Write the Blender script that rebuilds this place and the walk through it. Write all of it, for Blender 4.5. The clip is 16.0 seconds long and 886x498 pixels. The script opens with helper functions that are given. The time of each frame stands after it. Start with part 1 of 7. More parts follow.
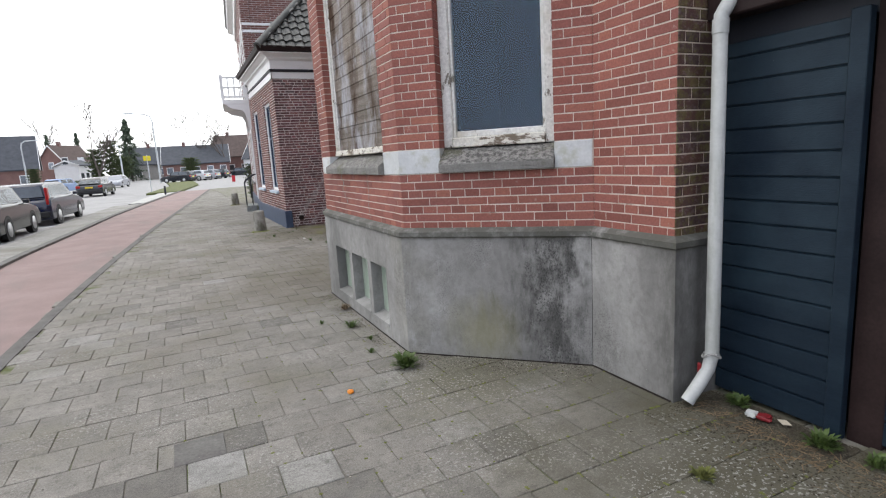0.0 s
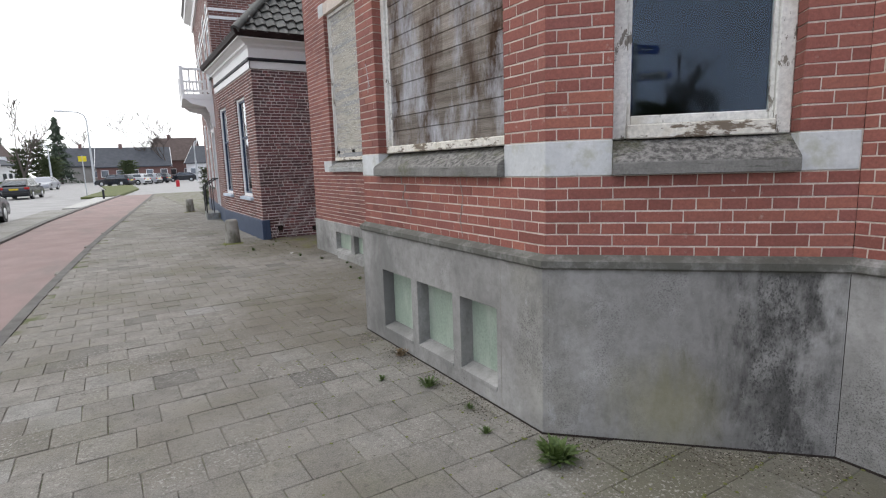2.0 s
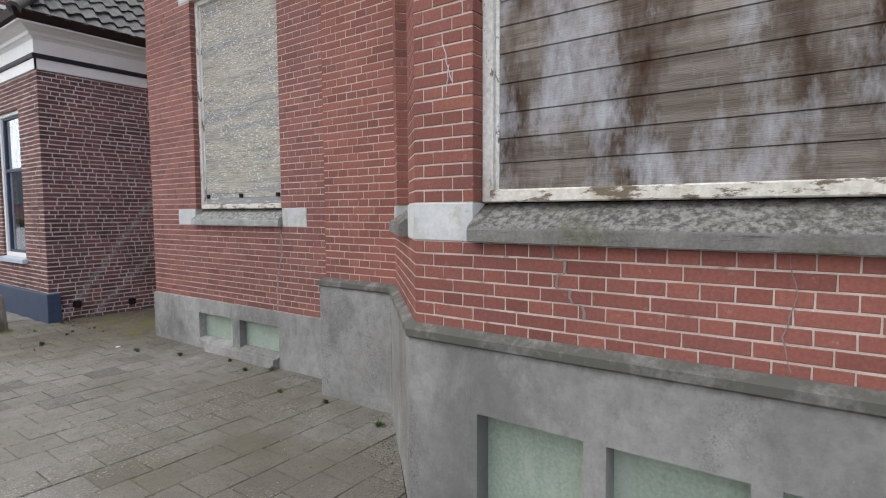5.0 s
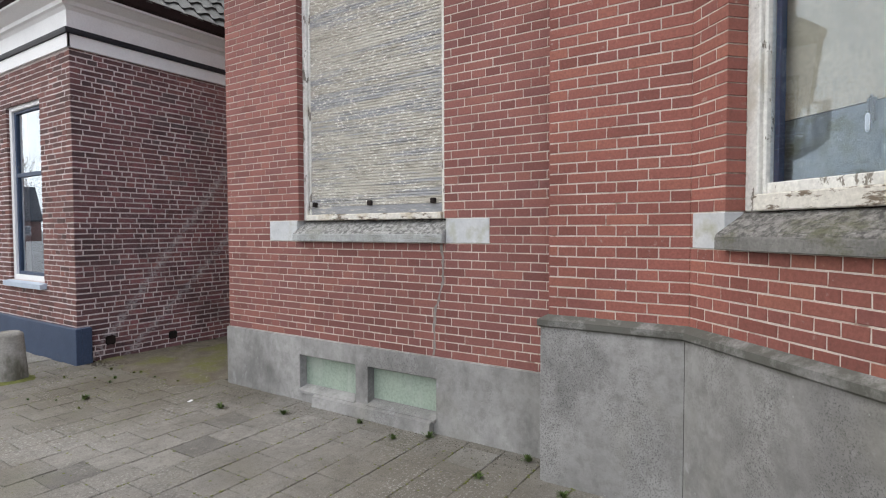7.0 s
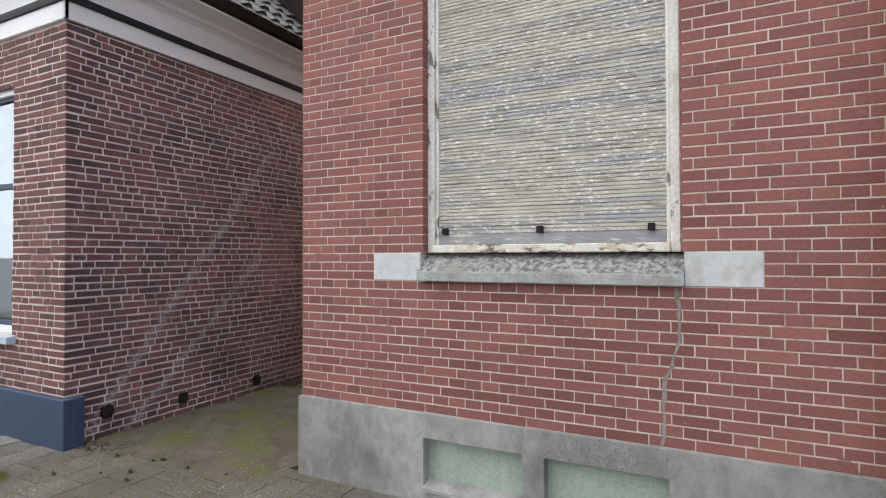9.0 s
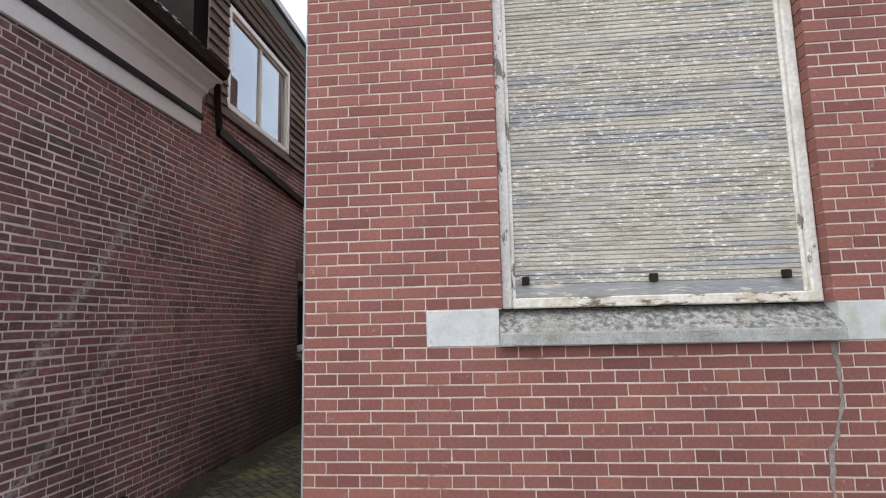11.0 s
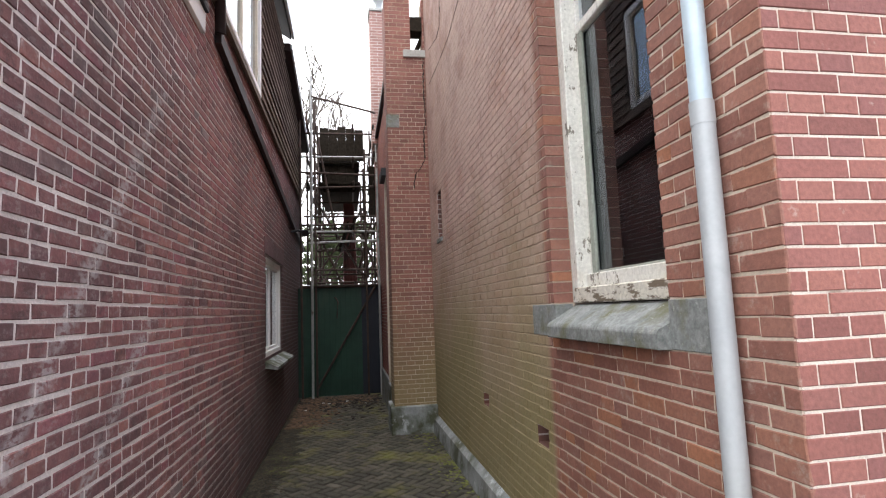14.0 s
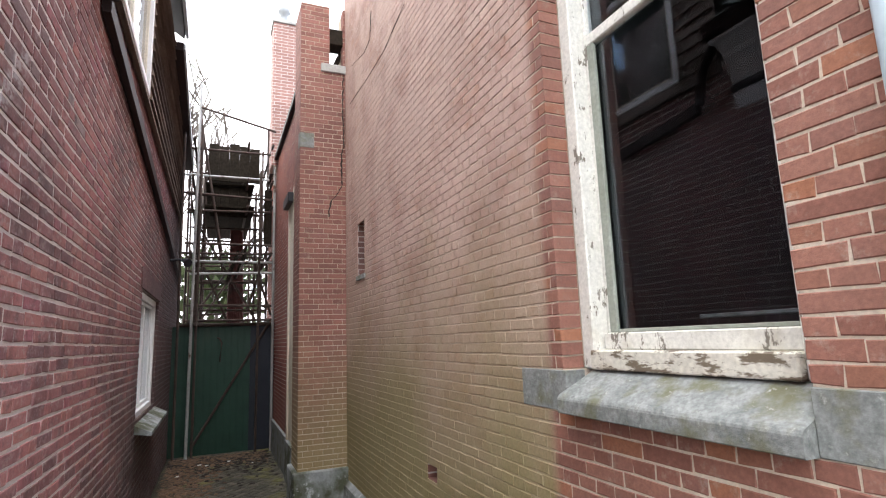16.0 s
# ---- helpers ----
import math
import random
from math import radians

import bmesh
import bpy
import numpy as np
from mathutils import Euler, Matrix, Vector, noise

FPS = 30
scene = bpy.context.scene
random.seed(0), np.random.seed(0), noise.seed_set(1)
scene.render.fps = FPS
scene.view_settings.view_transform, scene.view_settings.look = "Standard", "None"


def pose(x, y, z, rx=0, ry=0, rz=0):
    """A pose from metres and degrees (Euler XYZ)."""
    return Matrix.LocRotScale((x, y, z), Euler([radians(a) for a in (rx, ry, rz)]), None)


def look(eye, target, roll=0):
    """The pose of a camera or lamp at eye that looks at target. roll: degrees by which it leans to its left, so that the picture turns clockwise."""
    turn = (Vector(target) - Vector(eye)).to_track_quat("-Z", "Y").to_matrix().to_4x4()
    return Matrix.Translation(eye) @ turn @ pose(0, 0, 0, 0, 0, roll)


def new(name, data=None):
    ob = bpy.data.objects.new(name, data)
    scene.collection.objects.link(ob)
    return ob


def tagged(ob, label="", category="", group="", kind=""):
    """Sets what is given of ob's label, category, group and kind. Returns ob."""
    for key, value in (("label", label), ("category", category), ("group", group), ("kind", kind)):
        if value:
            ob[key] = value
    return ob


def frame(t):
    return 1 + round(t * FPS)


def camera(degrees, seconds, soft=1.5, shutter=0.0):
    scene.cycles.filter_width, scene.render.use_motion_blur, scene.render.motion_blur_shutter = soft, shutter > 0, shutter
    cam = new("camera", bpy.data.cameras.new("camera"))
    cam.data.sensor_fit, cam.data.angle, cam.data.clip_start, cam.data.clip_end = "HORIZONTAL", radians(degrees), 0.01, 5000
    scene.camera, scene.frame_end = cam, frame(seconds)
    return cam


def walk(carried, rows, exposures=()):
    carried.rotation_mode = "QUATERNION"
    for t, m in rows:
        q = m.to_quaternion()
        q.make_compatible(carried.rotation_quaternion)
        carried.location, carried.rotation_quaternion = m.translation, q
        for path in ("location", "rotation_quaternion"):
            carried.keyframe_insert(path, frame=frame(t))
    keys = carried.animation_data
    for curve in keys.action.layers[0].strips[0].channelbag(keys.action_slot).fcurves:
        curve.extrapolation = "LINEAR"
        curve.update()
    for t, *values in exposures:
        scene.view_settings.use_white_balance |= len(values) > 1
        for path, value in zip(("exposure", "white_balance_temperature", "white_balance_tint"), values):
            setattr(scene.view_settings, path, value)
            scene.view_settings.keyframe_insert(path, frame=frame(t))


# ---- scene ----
cam = camera(78.9, 16.0, soft=1.15)
METRES, EYE, TILT, LEAN, TURN = 13.7, 1.5, 0.0, 0.0, -25.7
ROWS = [
    (0.0, 0.0, 0.0, 0.0, -0.58, -9.93, 3.3),
    (0.5, -0.0215, 0.0194, -0.0009, -1.23, -9.76, 2.72),
    (1.0, -0.0398, 0.0434, -0.0027, -2.85, -9.61, 2.34),
    (1.5, -0.0583, 0.0709, -0.002, -4.5, -9.52, 2.24),
    (2.0, -0.0789, 0.0981, -0.0031, -5.99, -9.08, 1.82),
    (2.5, -0.0931, 0.127, -0.0041, -8.92, -8.95, 1.53),
    (3.0, -0.1113, 0.1546, -0.0017, -12.29, -8.58, 0.98),
    (5.5, -0.1913, 0.3085, 0.0004, -30.39, -3.03, 0.15),
    (6.0, -0.2096, 0.3451, -0.001, -30.91, -2.47, 0.03),
    (6.5, -0.2241, 0.3808, -0.0021, -31.21, -2.21, 0.11),
    (7.0, -0.2398, 0.4174, -0.0022, -31.35, -2.12, 0.19),
    (7.5, -0.2545, 0.4524, -0.0009, -31.59, -1.9, 0.18),
    (8.0, -0.2604, 0.4883, 0.0001, -32.33, -1.88, 0.39),
    (8.5, -0.2733, 0.5211, 0.0019, -33.95, -0.97, 0.23),
    (11.0, -0.3132, 0.6712, 0.0005, -58.62, 7.35, 1.3),
    (11.5, -0.3207, 0.7055, 0.0, -60.77, 7.39, 1.24),
    (12.0, -0.3201, 0.7375, -0.0005, -63.25, 7.21, 1.55),
    (12.5, -0.317, 0.7695, -0.0003, -65.35, 6.95, 1.78),
    (13.0, -0.311, 0.8004, 0.0004, -68.23, 6.83, 1.92),
    (13.5, -0.2972, 0.8262, 0.0018, -71.27, 6.5, 2.18),
    (14.0, -0.2848, 0.8494, 0.0028, -74.13, 6.4, 2.16),
    (14.5, -0.2727, 0.8695, 0.0059, -78.7, 6.25, 1.94),
    (15.0, -0.2581, 0.881, 0.0083, -82.81, 6.25, 1.95),
    (15.5, -0.2471, 0.8883, 0.0113, -85.25, 7.34, 2.06),
    (16.0, -0.2432, 0.8935, 0.0142, -86.89, 9.47, 2.0),
]
walk(cam, [(t, pose(0, 0, EYE, TILT, LEAN, TURN) @ pose(METRES * x, METRES * y, METRES * z, 90 + pitch, roll, yaw)) for t, x, y, z, yaw, pitch, roll in ROWS],
     [(0.0, 1.05), (1.5, 0.83), (3.2, 0.83), (5.5, 0.97), (8.5, 1.1), (11.5, 1.28), (12.5, 1.53), (14.0, 2.02), (16.0, 2.42)])

# ---- world, sun, exposure ----
world = bpy.data.worlds.new("overcast_sky")
scene.world = world
world.use_nodes = True
wn = world.node_tree
wn.nodes.clear()
sky = wn.nodes.new("ShaderNodeTexSky")
sky.sky_type = "NISHITA"
sky.sun_disc = False
sky.sun_elevation = radians(70)
sky.sun_rotation = radians(250)
sky.dust_density = 2.0
hs = wn.nodes.new("ShaderNodeHueSaturation")
hs.inputs["Saturation"].default_value = 0.12
bg = wn.nodes.new("ShaderNodeBackground")
bg.inputs["Strength"].default_value = 0.15
wo = wn.nodes.new("ShaderNodeOutputWorld")
wn.links.new(sky.outputs[0], hs.inputs["Color"])
cloud = wn.nodes.new("ShaderNodeMix")  # an even cloud cover over the clear sky
cloud.data_type = "RGBA"
cloud.inputs[0].default_value = 0.85
tc = wn.nodes.new("ShaderNodeTexCoord")
split = wn.nodes.new("ShaderNodeSeparateXYZ")
wn.links.new(tc.outputs["Generated"], split.inputs[0])
south = wn.nodes.new("ShaderNodeMapRange")  # heavier, bluer cloud to the south, thinning smoothly northwards
south.interpolation_type = "SMOOTHSTEP"
south.inputs["From Min"].default_value, south.inputs["From Max"].default_value = -0.75, 0.45
wn.links.new(split.outputs[1], south.inputs["Value"])
tone = wn.nodes.new("ShaderNodeMix")
tone.data_type = "RGBA"
tone.inputs[6].default_value = (3.35, 3.68, 4.6, 1)
tone.inputs[7].default_value = (7.6, 7.7, 7.8, 1)
wn.links.new(south.outputs[0], tone.inputs[0])
clouds = wn.nodes.new("ShaderNodeTexNoise")  # soft folds in the cloud cover
clouds.inputs["Scale"].default_value, clouds.inputs["Detail"].default_value, clouds.inputs["Roughness"].default_value = 2.6, 5.0, 0.5
wn.links.new(tc.outputs["Generated"], clouds.inputs["Vector"])
folds = wn.nodes.new("ShaderNodeMapRange")
folds.inputs["From Min"].default_value, folds.inputs["From Max"].default_value = 0.3, 0.7
folds.inputs["To Min"].default_value, folds.inputs["To Max"].default_value = 0.78, 1.22
wn.links.new(clouds.outputs["Fac"], folds.inputs["Value"])
billow = wn.nodes.new("ShaderNodeVectorMath")
billow.operation = "SCALE"
wn.links.new(tone.outputs[2], billow.inputs[0])
wn.links.new(folds.outputs[0], billow.inputs["Scale"])
wn.links.new(billow.outputs[0], cloud.inputs[7])
wn.links.new(hs.outputs[0], cloud.inputs[6])
wn.links.new(cloud.outputs[2], bg.inputs["Color"])
wn.links.new(bg.outputs[0], wo.inputs["Surface"])
sun = new("sun", bpy.data.lights.new("sun", "SUN"))
sun.data.energy, sun.data.angle, sun.data.color = 0.5, radians(60), (1.0, 0.97, 0.93)
sun.matrix_world = look((-3, 1, 20), (0, 0, 0))

# ---- helpers of this scene ----
RND = random.Random(7)


def box(bm, x0, x1, y0, y1, z0, z1):
    """A box added to bm."""
    v = [bm.verts.new(p) for p in ((x0, y0, z0), (x1, y0, z0), (x1, y1, z0), (x0, y1, z0),
                                   (x0, y0, z1), (x1, y0, z1), (x1, y1, z1), (x0, y1, z1))]
    for f in ((3, 2, 1, 0), (4, 5, 6, 7), (0, 1, 5, 4), (1, 2, 6, 5), (2, 3, 7, 6), (3, 0, 4, 7)):
        bm.faces.new([v[i] for i in f])
    return v


def rbox(x0, x1, y0, y1, z0, z1, r=0.004, seg=1):
    """A box with rounded edges, as a bmesh of its own."""
    bm = bmesh.new()
    box(bm, min(x0, x1), max(x0, x1), min(y0, y1), max(y0, y1), min(z0, z1), max(z0, z1))
    if r:
        bmesh.ops.bevel(bm, geom=bm.edges[:], offset=r, segments=seg, affect="EDGES")
    return bm


def prism(profile, a, b, axis="x"):
    """A profile of (p, q) pairs pulled from a to b along an axis."""
    bm = bmesh.new()

    def put(p, q, s):
        return {"x": (s, p, q), "y": (p, s, q), "z": (p, q, s)}[axis]
    n = len(profile)
    va = [bm.verts.new(put(p, q, a)) for p, q in profile]
    vb = [bm.verts.new(put(p, q, b)) for p, q in profile]
    bm.faces.new(va)
    bm.faces.new(vb[::-1])
    for i in range(n):
        bm.faces.new((va[i], vb[i], vb[(i + 1) % n], va[(i + 1) % n]))
    bmesh.ops.recalc_face_normals(bm, faces=bm.faces[:])
    return bm


def tube(bm, pts, radii, n=10, caps=True):
    """A round tube through points added to bm."""
    pts = [Vector(p) for p in pts]
    if not hasattr(radii, "__len__"):
        radii = [radii] * len(pts)
    rings = []
    for i, p in enumerate(pts):
        d = (pts[min(i + 1, len(pts) - 1)] - pts[max(i - 1, 0)]).normalized()
        q = d.to_track_quat("Z", "Y")
        rings.append([bm.verts.new(p + q @ Vector((radii[i] * math.cos(2 * math.pi * k / n), radii[i] * math.sin(2 * math.pi * k / n), 0))) for k in range(n)])
    for a, b in zip(rings, rings[1:]):
        for k in range(n):
            bm.faces.new((a[k], a[(k + 1) % n], b[(k + 1) % n], b[k])).smooth = n > 6
    if caps:
        for f in (bm.faces.new(rings[0][::-1]), bm.faces.new(rings[-1])):
            for e in f.edges:
                e.smooth = False
    return bm


def pipe(pts, r, n=12):
    return tube(bmesh.new(), pts, r, n)


def part(name, bm, material, parent=None, label=""):
    """Links a bmesh as one mesh object under a thing or a part."""
    me = bpy.data.meshes.new(name)
    bm.to_mesh(me)
    bm.free()
    me.materials.append(material)
    ob = new(name, me)
    if parent is not None:
        ob.parent = parent
    if label:
        ob["label"] = label
    return ob


def thing(name, label, category, group="", at=None):
    """An Empty at a thing's base."""
    ob = new(name)
    ob.empty_display_size = 0.1
    if at is not None:
        ob.matrix_world = at
    return tagged(ob, label, category, group)


def structure(name, bm, material, label, category="structure", at=None):
    ob = part(name, bm, material)
    if at is not None:
        ob.matrix_world = at
    return tagged(ob, label, category, kind="structure")


# ---- materials ----
def shader(name):
    m = bpy.data.materials.new(name)
    m.use_nodes = True
    nt = m.node_tree
    return m, nt, nt.nodes["Principled BSDF"]


def node(nt, kind, **values):
    n = nt.nodes.new(kind)
    for k, v in values.items():
        n.inputs[k.replace("_", " ")].default_value = v
    return n


def noise_of(nt, scale, stretch=(1, 1, 1), detail=4.0, rough=0.6):
    """Noise over the world's metres."""
    geo = nt.nodes.new("ShaderNodeNewGeometry")
    mp = node(nt, "ShaderNodeMapping", Scale=stretch)
    nt.links.new(geo.outputs["Position"], mp.inputs["Vector"])
    nz = node(nt, "ShaderNodeTexNoise", Scale=scale, Detail=detail, Roughness=rough)
    nt.links.new(mp.outputs[0], nz.inputs["Vector"])
    return nz.outputs["Fac"]


def ramp(nt, fac, lo, hi, a=(0, 0, 0, 1), b=(1, 1, 1, 1)):
    r = nt.nodes.new("ShaderNodeValToRGB")
    r.color_ramp.elements[0].position, r.color_ramp.elements[1].position = lo, hi
    r.color_ramp.elements[0].color, r.color_ramp.elements[1].color = a, b
    nt.links.new(fac, r.inputs[0])
    return r.outputs[0]


def mix(nt, fac, a, b, blend="MIX"):
    n = nt.nodes.new("ShaderNodeMix")
    n.data_type, n.blend_type = "RGBA", blend
    for sock, v in ((n.inputs[0], fac), (n.inputs[6], a), (n.inputs[7], b)):
        if isinstance(v, (int, float)):
            sock.default_value = v
        elif isinstance(v, tuple):
            sock.default_value = (*v[:3], 1)
        else:
            nt.links.new(v, sock)
    return n.outputs[2]


def maths(nt, op, a, b=0.0):
    n = nt.nodes.new("ShaderNodeMath")
    n.operation = op
    for sock, v in zip(n.inputs, (a, b)):
        if isinstance(v, (int, float)):
            sock.default_value = v
        else:
            nt.links.new(v, sock)
    return n.outputs[0]


def bump(nt, bsdf, height, strength, distance=0.01):
    b = node(nt, "ShaderNodeBump", Strength=strength, Distance=distance)
    nt.links.new(height, b.inputs["Height"])
    nt.links.new(b.outputs[0], bsdf.inputs["Normal"])


def surface(name, c1, c2, scale=6.0, rough=0.8, stretch=(1, 1, 1), grain=60.0, relief=0.25, stain=None, stain_scale=1.2, stain_at=(0.55, 0.7),
            stain_stretch=(1, 1, 1), metal=0.0, vary=0.0, wear=None, wear_scale=9.0, wear_at=(0.6, 0.66), wear_stretch=(1, 1, 1), spec=0.4, dist=0.004, grit=0.5):
    """A rough surface: two tones by large noise, grain in the relief, stains and flaked wear."""
    m, nt, b = shader(name)
    col = ramp(nt, noise_of(nt, scale, stretch), 0.3, 0.7, (*c1, 1), (*c2, 1))
    if vary:
        oi = nt.nodes.new("ShaderNodeObjectInfo")
        ge = nt.nodes.new("ShaderNodeNewGeometry")
        r = maths(nt, "FRACT", maths(nt, "ADD", oi.outputs["Random"], ge.outputs["Random Per Island"]))
        v = maths(nt, "ADD", maths(nt, "MULTIPLY", r, 2 * vary), 1 - vary)
        h = nt.nodes.new("ShaderNodeHueSaturation")
        nt.links.new(v, h.inputs["Value"])
        nt.links.new(col, h.inputs["Color"])
        col = h.outputs[0]
    g = noise_of(nt, grain, stretch, 3.0)
    col = mix(nt, grit, col, ramp(nt, g, 0.25, 0.75, (0.55, 0.55, 0.55, 1), (1.3, 1.3, 1.3, 1)), "MULTIPLY")
    if stain:
        col = mix(nt, ramp(nt, noise_of(nt, stain_scale, stain_stretch, 5.0), *stain_at), col, stain)
    if wear:
        col = mix(nt, ramp(nt, noise_of(nt, wear_scale, wear_stretch, 6.0, 0.7), *wear_at), col, wear)
    nt.links.new(col, b.inputs["Base Color"])
    b.inputs["Roughness"].default_value, b.inputs["Metallic"].default_value = rough, metal
    b.inputs["Specular IOR Level"].default_value = spec
    bump(nt, b, g, relief, dist)
    return m


def brick_surface(name, tones, vary=0.25, bloom=(0.6, 0.55, 0.5), bloom_at=(0.62, 0.8), rough=0.8, algae=None, streaks=False, odd=None, faded=None):
    """Fired brick: each piece its own tone, with lime bloom and pits."""
    m, nt, b = shader(name)
    oi = nt.nodes.new("ShaderNodeObjectInfo")
    ge = nt.nodes.new("ShaderNodeNewGeometry")
    r = maths(nt, "FRACT", maths(nt, "ADD", oi.outputs["Random"], ge.outputs["Random Per Island"]))
    cr = nt.nodes.new("ShaderNodeValToRGB")
    el = cr.color_ramp.elements
    while len(el) < len(tones):
        el.new(0.5)
    for i, t in enumerate(tones):
        el[i].position, el[i].color = i / (len(tones) - 1), (*t, 1)
    nt.links.new(r, cr.inputs[0])
    g = noise_of(nt, 70.0, (1, 1, 1), 4.0)
    col = mix(nt, 0.55, cr.outputs[0], ramp(nt, g, 0.25, 0.75, (0.6, 0.6, 0.6, 1), (1.3, 1.25, 1.22, 1)), "MULTIPLY")
    col = mix(nt, 0.7, col, ramp(nt, noise_of(nt, 0.9, (1, 1, 1), 5.0), 0.3, 0.7, (0.72, 0.7, 0.7, 1), (1.18, 1.12, 1.1, 1)), "MULTIPLY")
    if odd:
        r2 = maths(nt, "FRACT", maths(nt, "MULTIPLY", r, 37.7))
        sel = maths(nt, "MULTIPLY", ramp(nt, r2, 0.90, 0.93), ramp(nt, noise_of(nt, 0.8, (1, 1, 1), 2.0), 0.52, 0.66))
        col = mix(nt, sel, col, odd)
        soot = maths(nt, "MULTIPLY", ramp(nt, noise_of(nt, 1.3, (1, 1, 0.8), 6.0, 0.7), 0.46, 0.62), maths(nt, "ADD", 0.35, maths(nt, "MULTIPLY", r2, 0.6)))
        col = mix(nt, maths(nt, "MULTIPLY", soot, 0.8), col, (0.06, 0.04, 0.041))
        smear = maths(nt, "MULTIPLY", ramp(nt, noise_of(nt, 22.0, (1, 1, 1.6), 6.0, 0.72), 0.52, 0.64), 0.42)
        col = mix(nt, smear, col, (0.42, 0.34, 0.335))
        scorch = ramp(nt, noise_of(nt, 9.0, (1, 1, 1.3), 6.0, 0.75), 0.53, 0.66)
        col = mix(nt, maths(nt, "MULTIPLY", scorch, 0.6), col, (0.07, 0.045, 0.048))
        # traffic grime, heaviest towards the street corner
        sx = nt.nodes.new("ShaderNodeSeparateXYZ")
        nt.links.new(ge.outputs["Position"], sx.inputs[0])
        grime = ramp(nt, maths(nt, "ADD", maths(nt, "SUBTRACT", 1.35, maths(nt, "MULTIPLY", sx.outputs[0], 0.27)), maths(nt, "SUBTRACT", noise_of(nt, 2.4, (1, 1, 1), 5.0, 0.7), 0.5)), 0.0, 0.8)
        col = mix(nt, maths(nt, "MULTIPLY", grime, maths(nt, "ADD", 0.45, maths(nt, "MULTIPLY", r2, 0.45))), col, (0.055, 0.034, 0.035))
    col = mix(nt, maths(nt, "MULTIPLY", ramp(nt, noise_of(nt, 14.0, (1, 1, 1), 6.0, 0.75), *bloom_at), 0.55), col, bloom)
    if algae:
        tint, x0, ztop = algae
        sp = nt.nodes.new("ShaderNodeSeparateXYZ")
        nt.links.new(ge.outputs["Position"], sp.inputs[0])
        wob = maths(nt, "MULTIPLY", noise_of(nt, 0.9, (1, 1, 0.5), 4.0), 2.6)
        up = maths(nt, "ADD", maths(nt, "SUBTRACT", ztop, sp.outputs[2]), wob)
        side = maths(nt, "MULTIPLY", maths(nt, "SUBTRACT", sp.outputs[0], x0), 14.0)
        mk = nt.nodes.new("ShaderNodeMath")
        mk.operation, mk.use_clamp = "MULTIPLY", True
        c1 = nt.nodes.new("ShaderNodeClamp")
        c2 = nt.nodes.new("ShaderNodeClamp")
        nt.links.new(maths(nt, "MULTIPLY", up, 0.55), c1.inputs[0])
        nt.links.new(side, c2.inputs[0])
        nt.links.new(c1.outputs[0], mk.inputs[0])
        nt.links.new(c2.outputs[0], mk.inputs[1])
        if faded:
            worn = maths(nt, "MULTIPLY", c2.outputs[0], ramp(nt, noise_of(nt, 2.2, (1, 1, 1), 6.0, 0.7), 0.2, 0.54))
            col = mix(nt, maths(nt, "MULTIPLY", worn, 0.8), col, mix(nt, 0.6, faded, ramp(nt, g, 0.25, 0.75, (0.7, 0.68, 0.68, 1), (1.2, 1.2, 1.2, 1)), "MULTIPLY"))
        col = mix(nt, maths(nt, "MULTIPLY", mk.outputs[0], 0.82), col, mix(nt, 0.5, tint, ramp(nt, g, 0.2, 0.8, (tint[0] * .6, tint[1] * .6, tint[2] * .5, 1), (tint[0] * 1.4, tint[1] * 1.4, tint[2] * 1.3, 1))))
    if streaks:
        # lime runs where two sloping roofs once met the wall
        sp = nt.nodes.new("ShaderNodeSeparateXYZ")
        nt.links.new(ge.outputs["Position"], sp.inputs[0])
        for k, (x0, z0, slope, w) in enumerate(((2.62, 0.31, 1.30, 0.09), (2.95, 0.17, 0.98, 0.07))):
            d = maths(nt, "ABSOLUTE", maths(nt, "SUBTRACT", maths(nt, "SUBTRACT", sp.outputs[2], z0), maths(nt, "MULTIPLY", maths(nt, "SUBTRACT", sp.outputs[0], x0), slope)))
            d = maths(nt, "ADD", d, maths(nt, "MULTIPLY", maths(nt, "SUBTRACT", noise_of(nt, 11.0), 0.5), 0.28))
            lim = maths(nt, "LESS_THAN", sp.outputs[2], 2.75 - 1.2 * k)
            col = mix(nt, maths(nt, "MULTIPLY", maths(nt, "MULTIPLY", ramp(nt, d, w * 0.2, w * 1.2, (1, 1, 1, 1), (0, 0, 0, 1)), lim), maths(nt, "MULTIPLY", ramp(nt, noise_of(nt, 26.0, (1, 1, 1.6), 4.0), 0.42, 0.53), 0.6)), col, (0.42, 0.39, 0.39))
    nt.links.new(col, b.inputs["Base Color"])
    b.inputs["Roughness"].default_value = rough
    b.inputs["Specular IOR Level"].default_value = 0.35
    bump(nt, b, g, 0.5 if odd else 0.35, 0.006 if odd else 0.004)
    return m


M_BRICK = brick_surface("red_facade_brick", [(0.205, 0.078, 0.063), (0.265, 0.100, 0.080), (0.30, 0.116, 0.090), (0.235, 0.092, 0.079), (0.325, 0.130, 0.094)])
M_BRICK_MAIN = brick_surface("mauve_facade_brick", [(0.192, 0.080, 0.070), (0.245, 0.101, 0.087), (0.28, 0.119, 0.10), (0.218, 0.095, 0.088), (0.30, 0.130, 0.104)])
M_BRICK_ALLEY = brick_surface("alley_brick", [(0.205, 0.094, 0.074), (0.25, 0.116, 0.09), (0.29, 0.142, 0.11), (0.23, 0.114, 0.094), (0.32, 0.142, 0.084)],
                              algae=((0.225, 0.20, 0.085), 4.37, 1.3), bloom=(0.46, 0.40, 0.36), bloom_at=(0.56, 0.8), faded=(0.54, 0.40, 0.35))
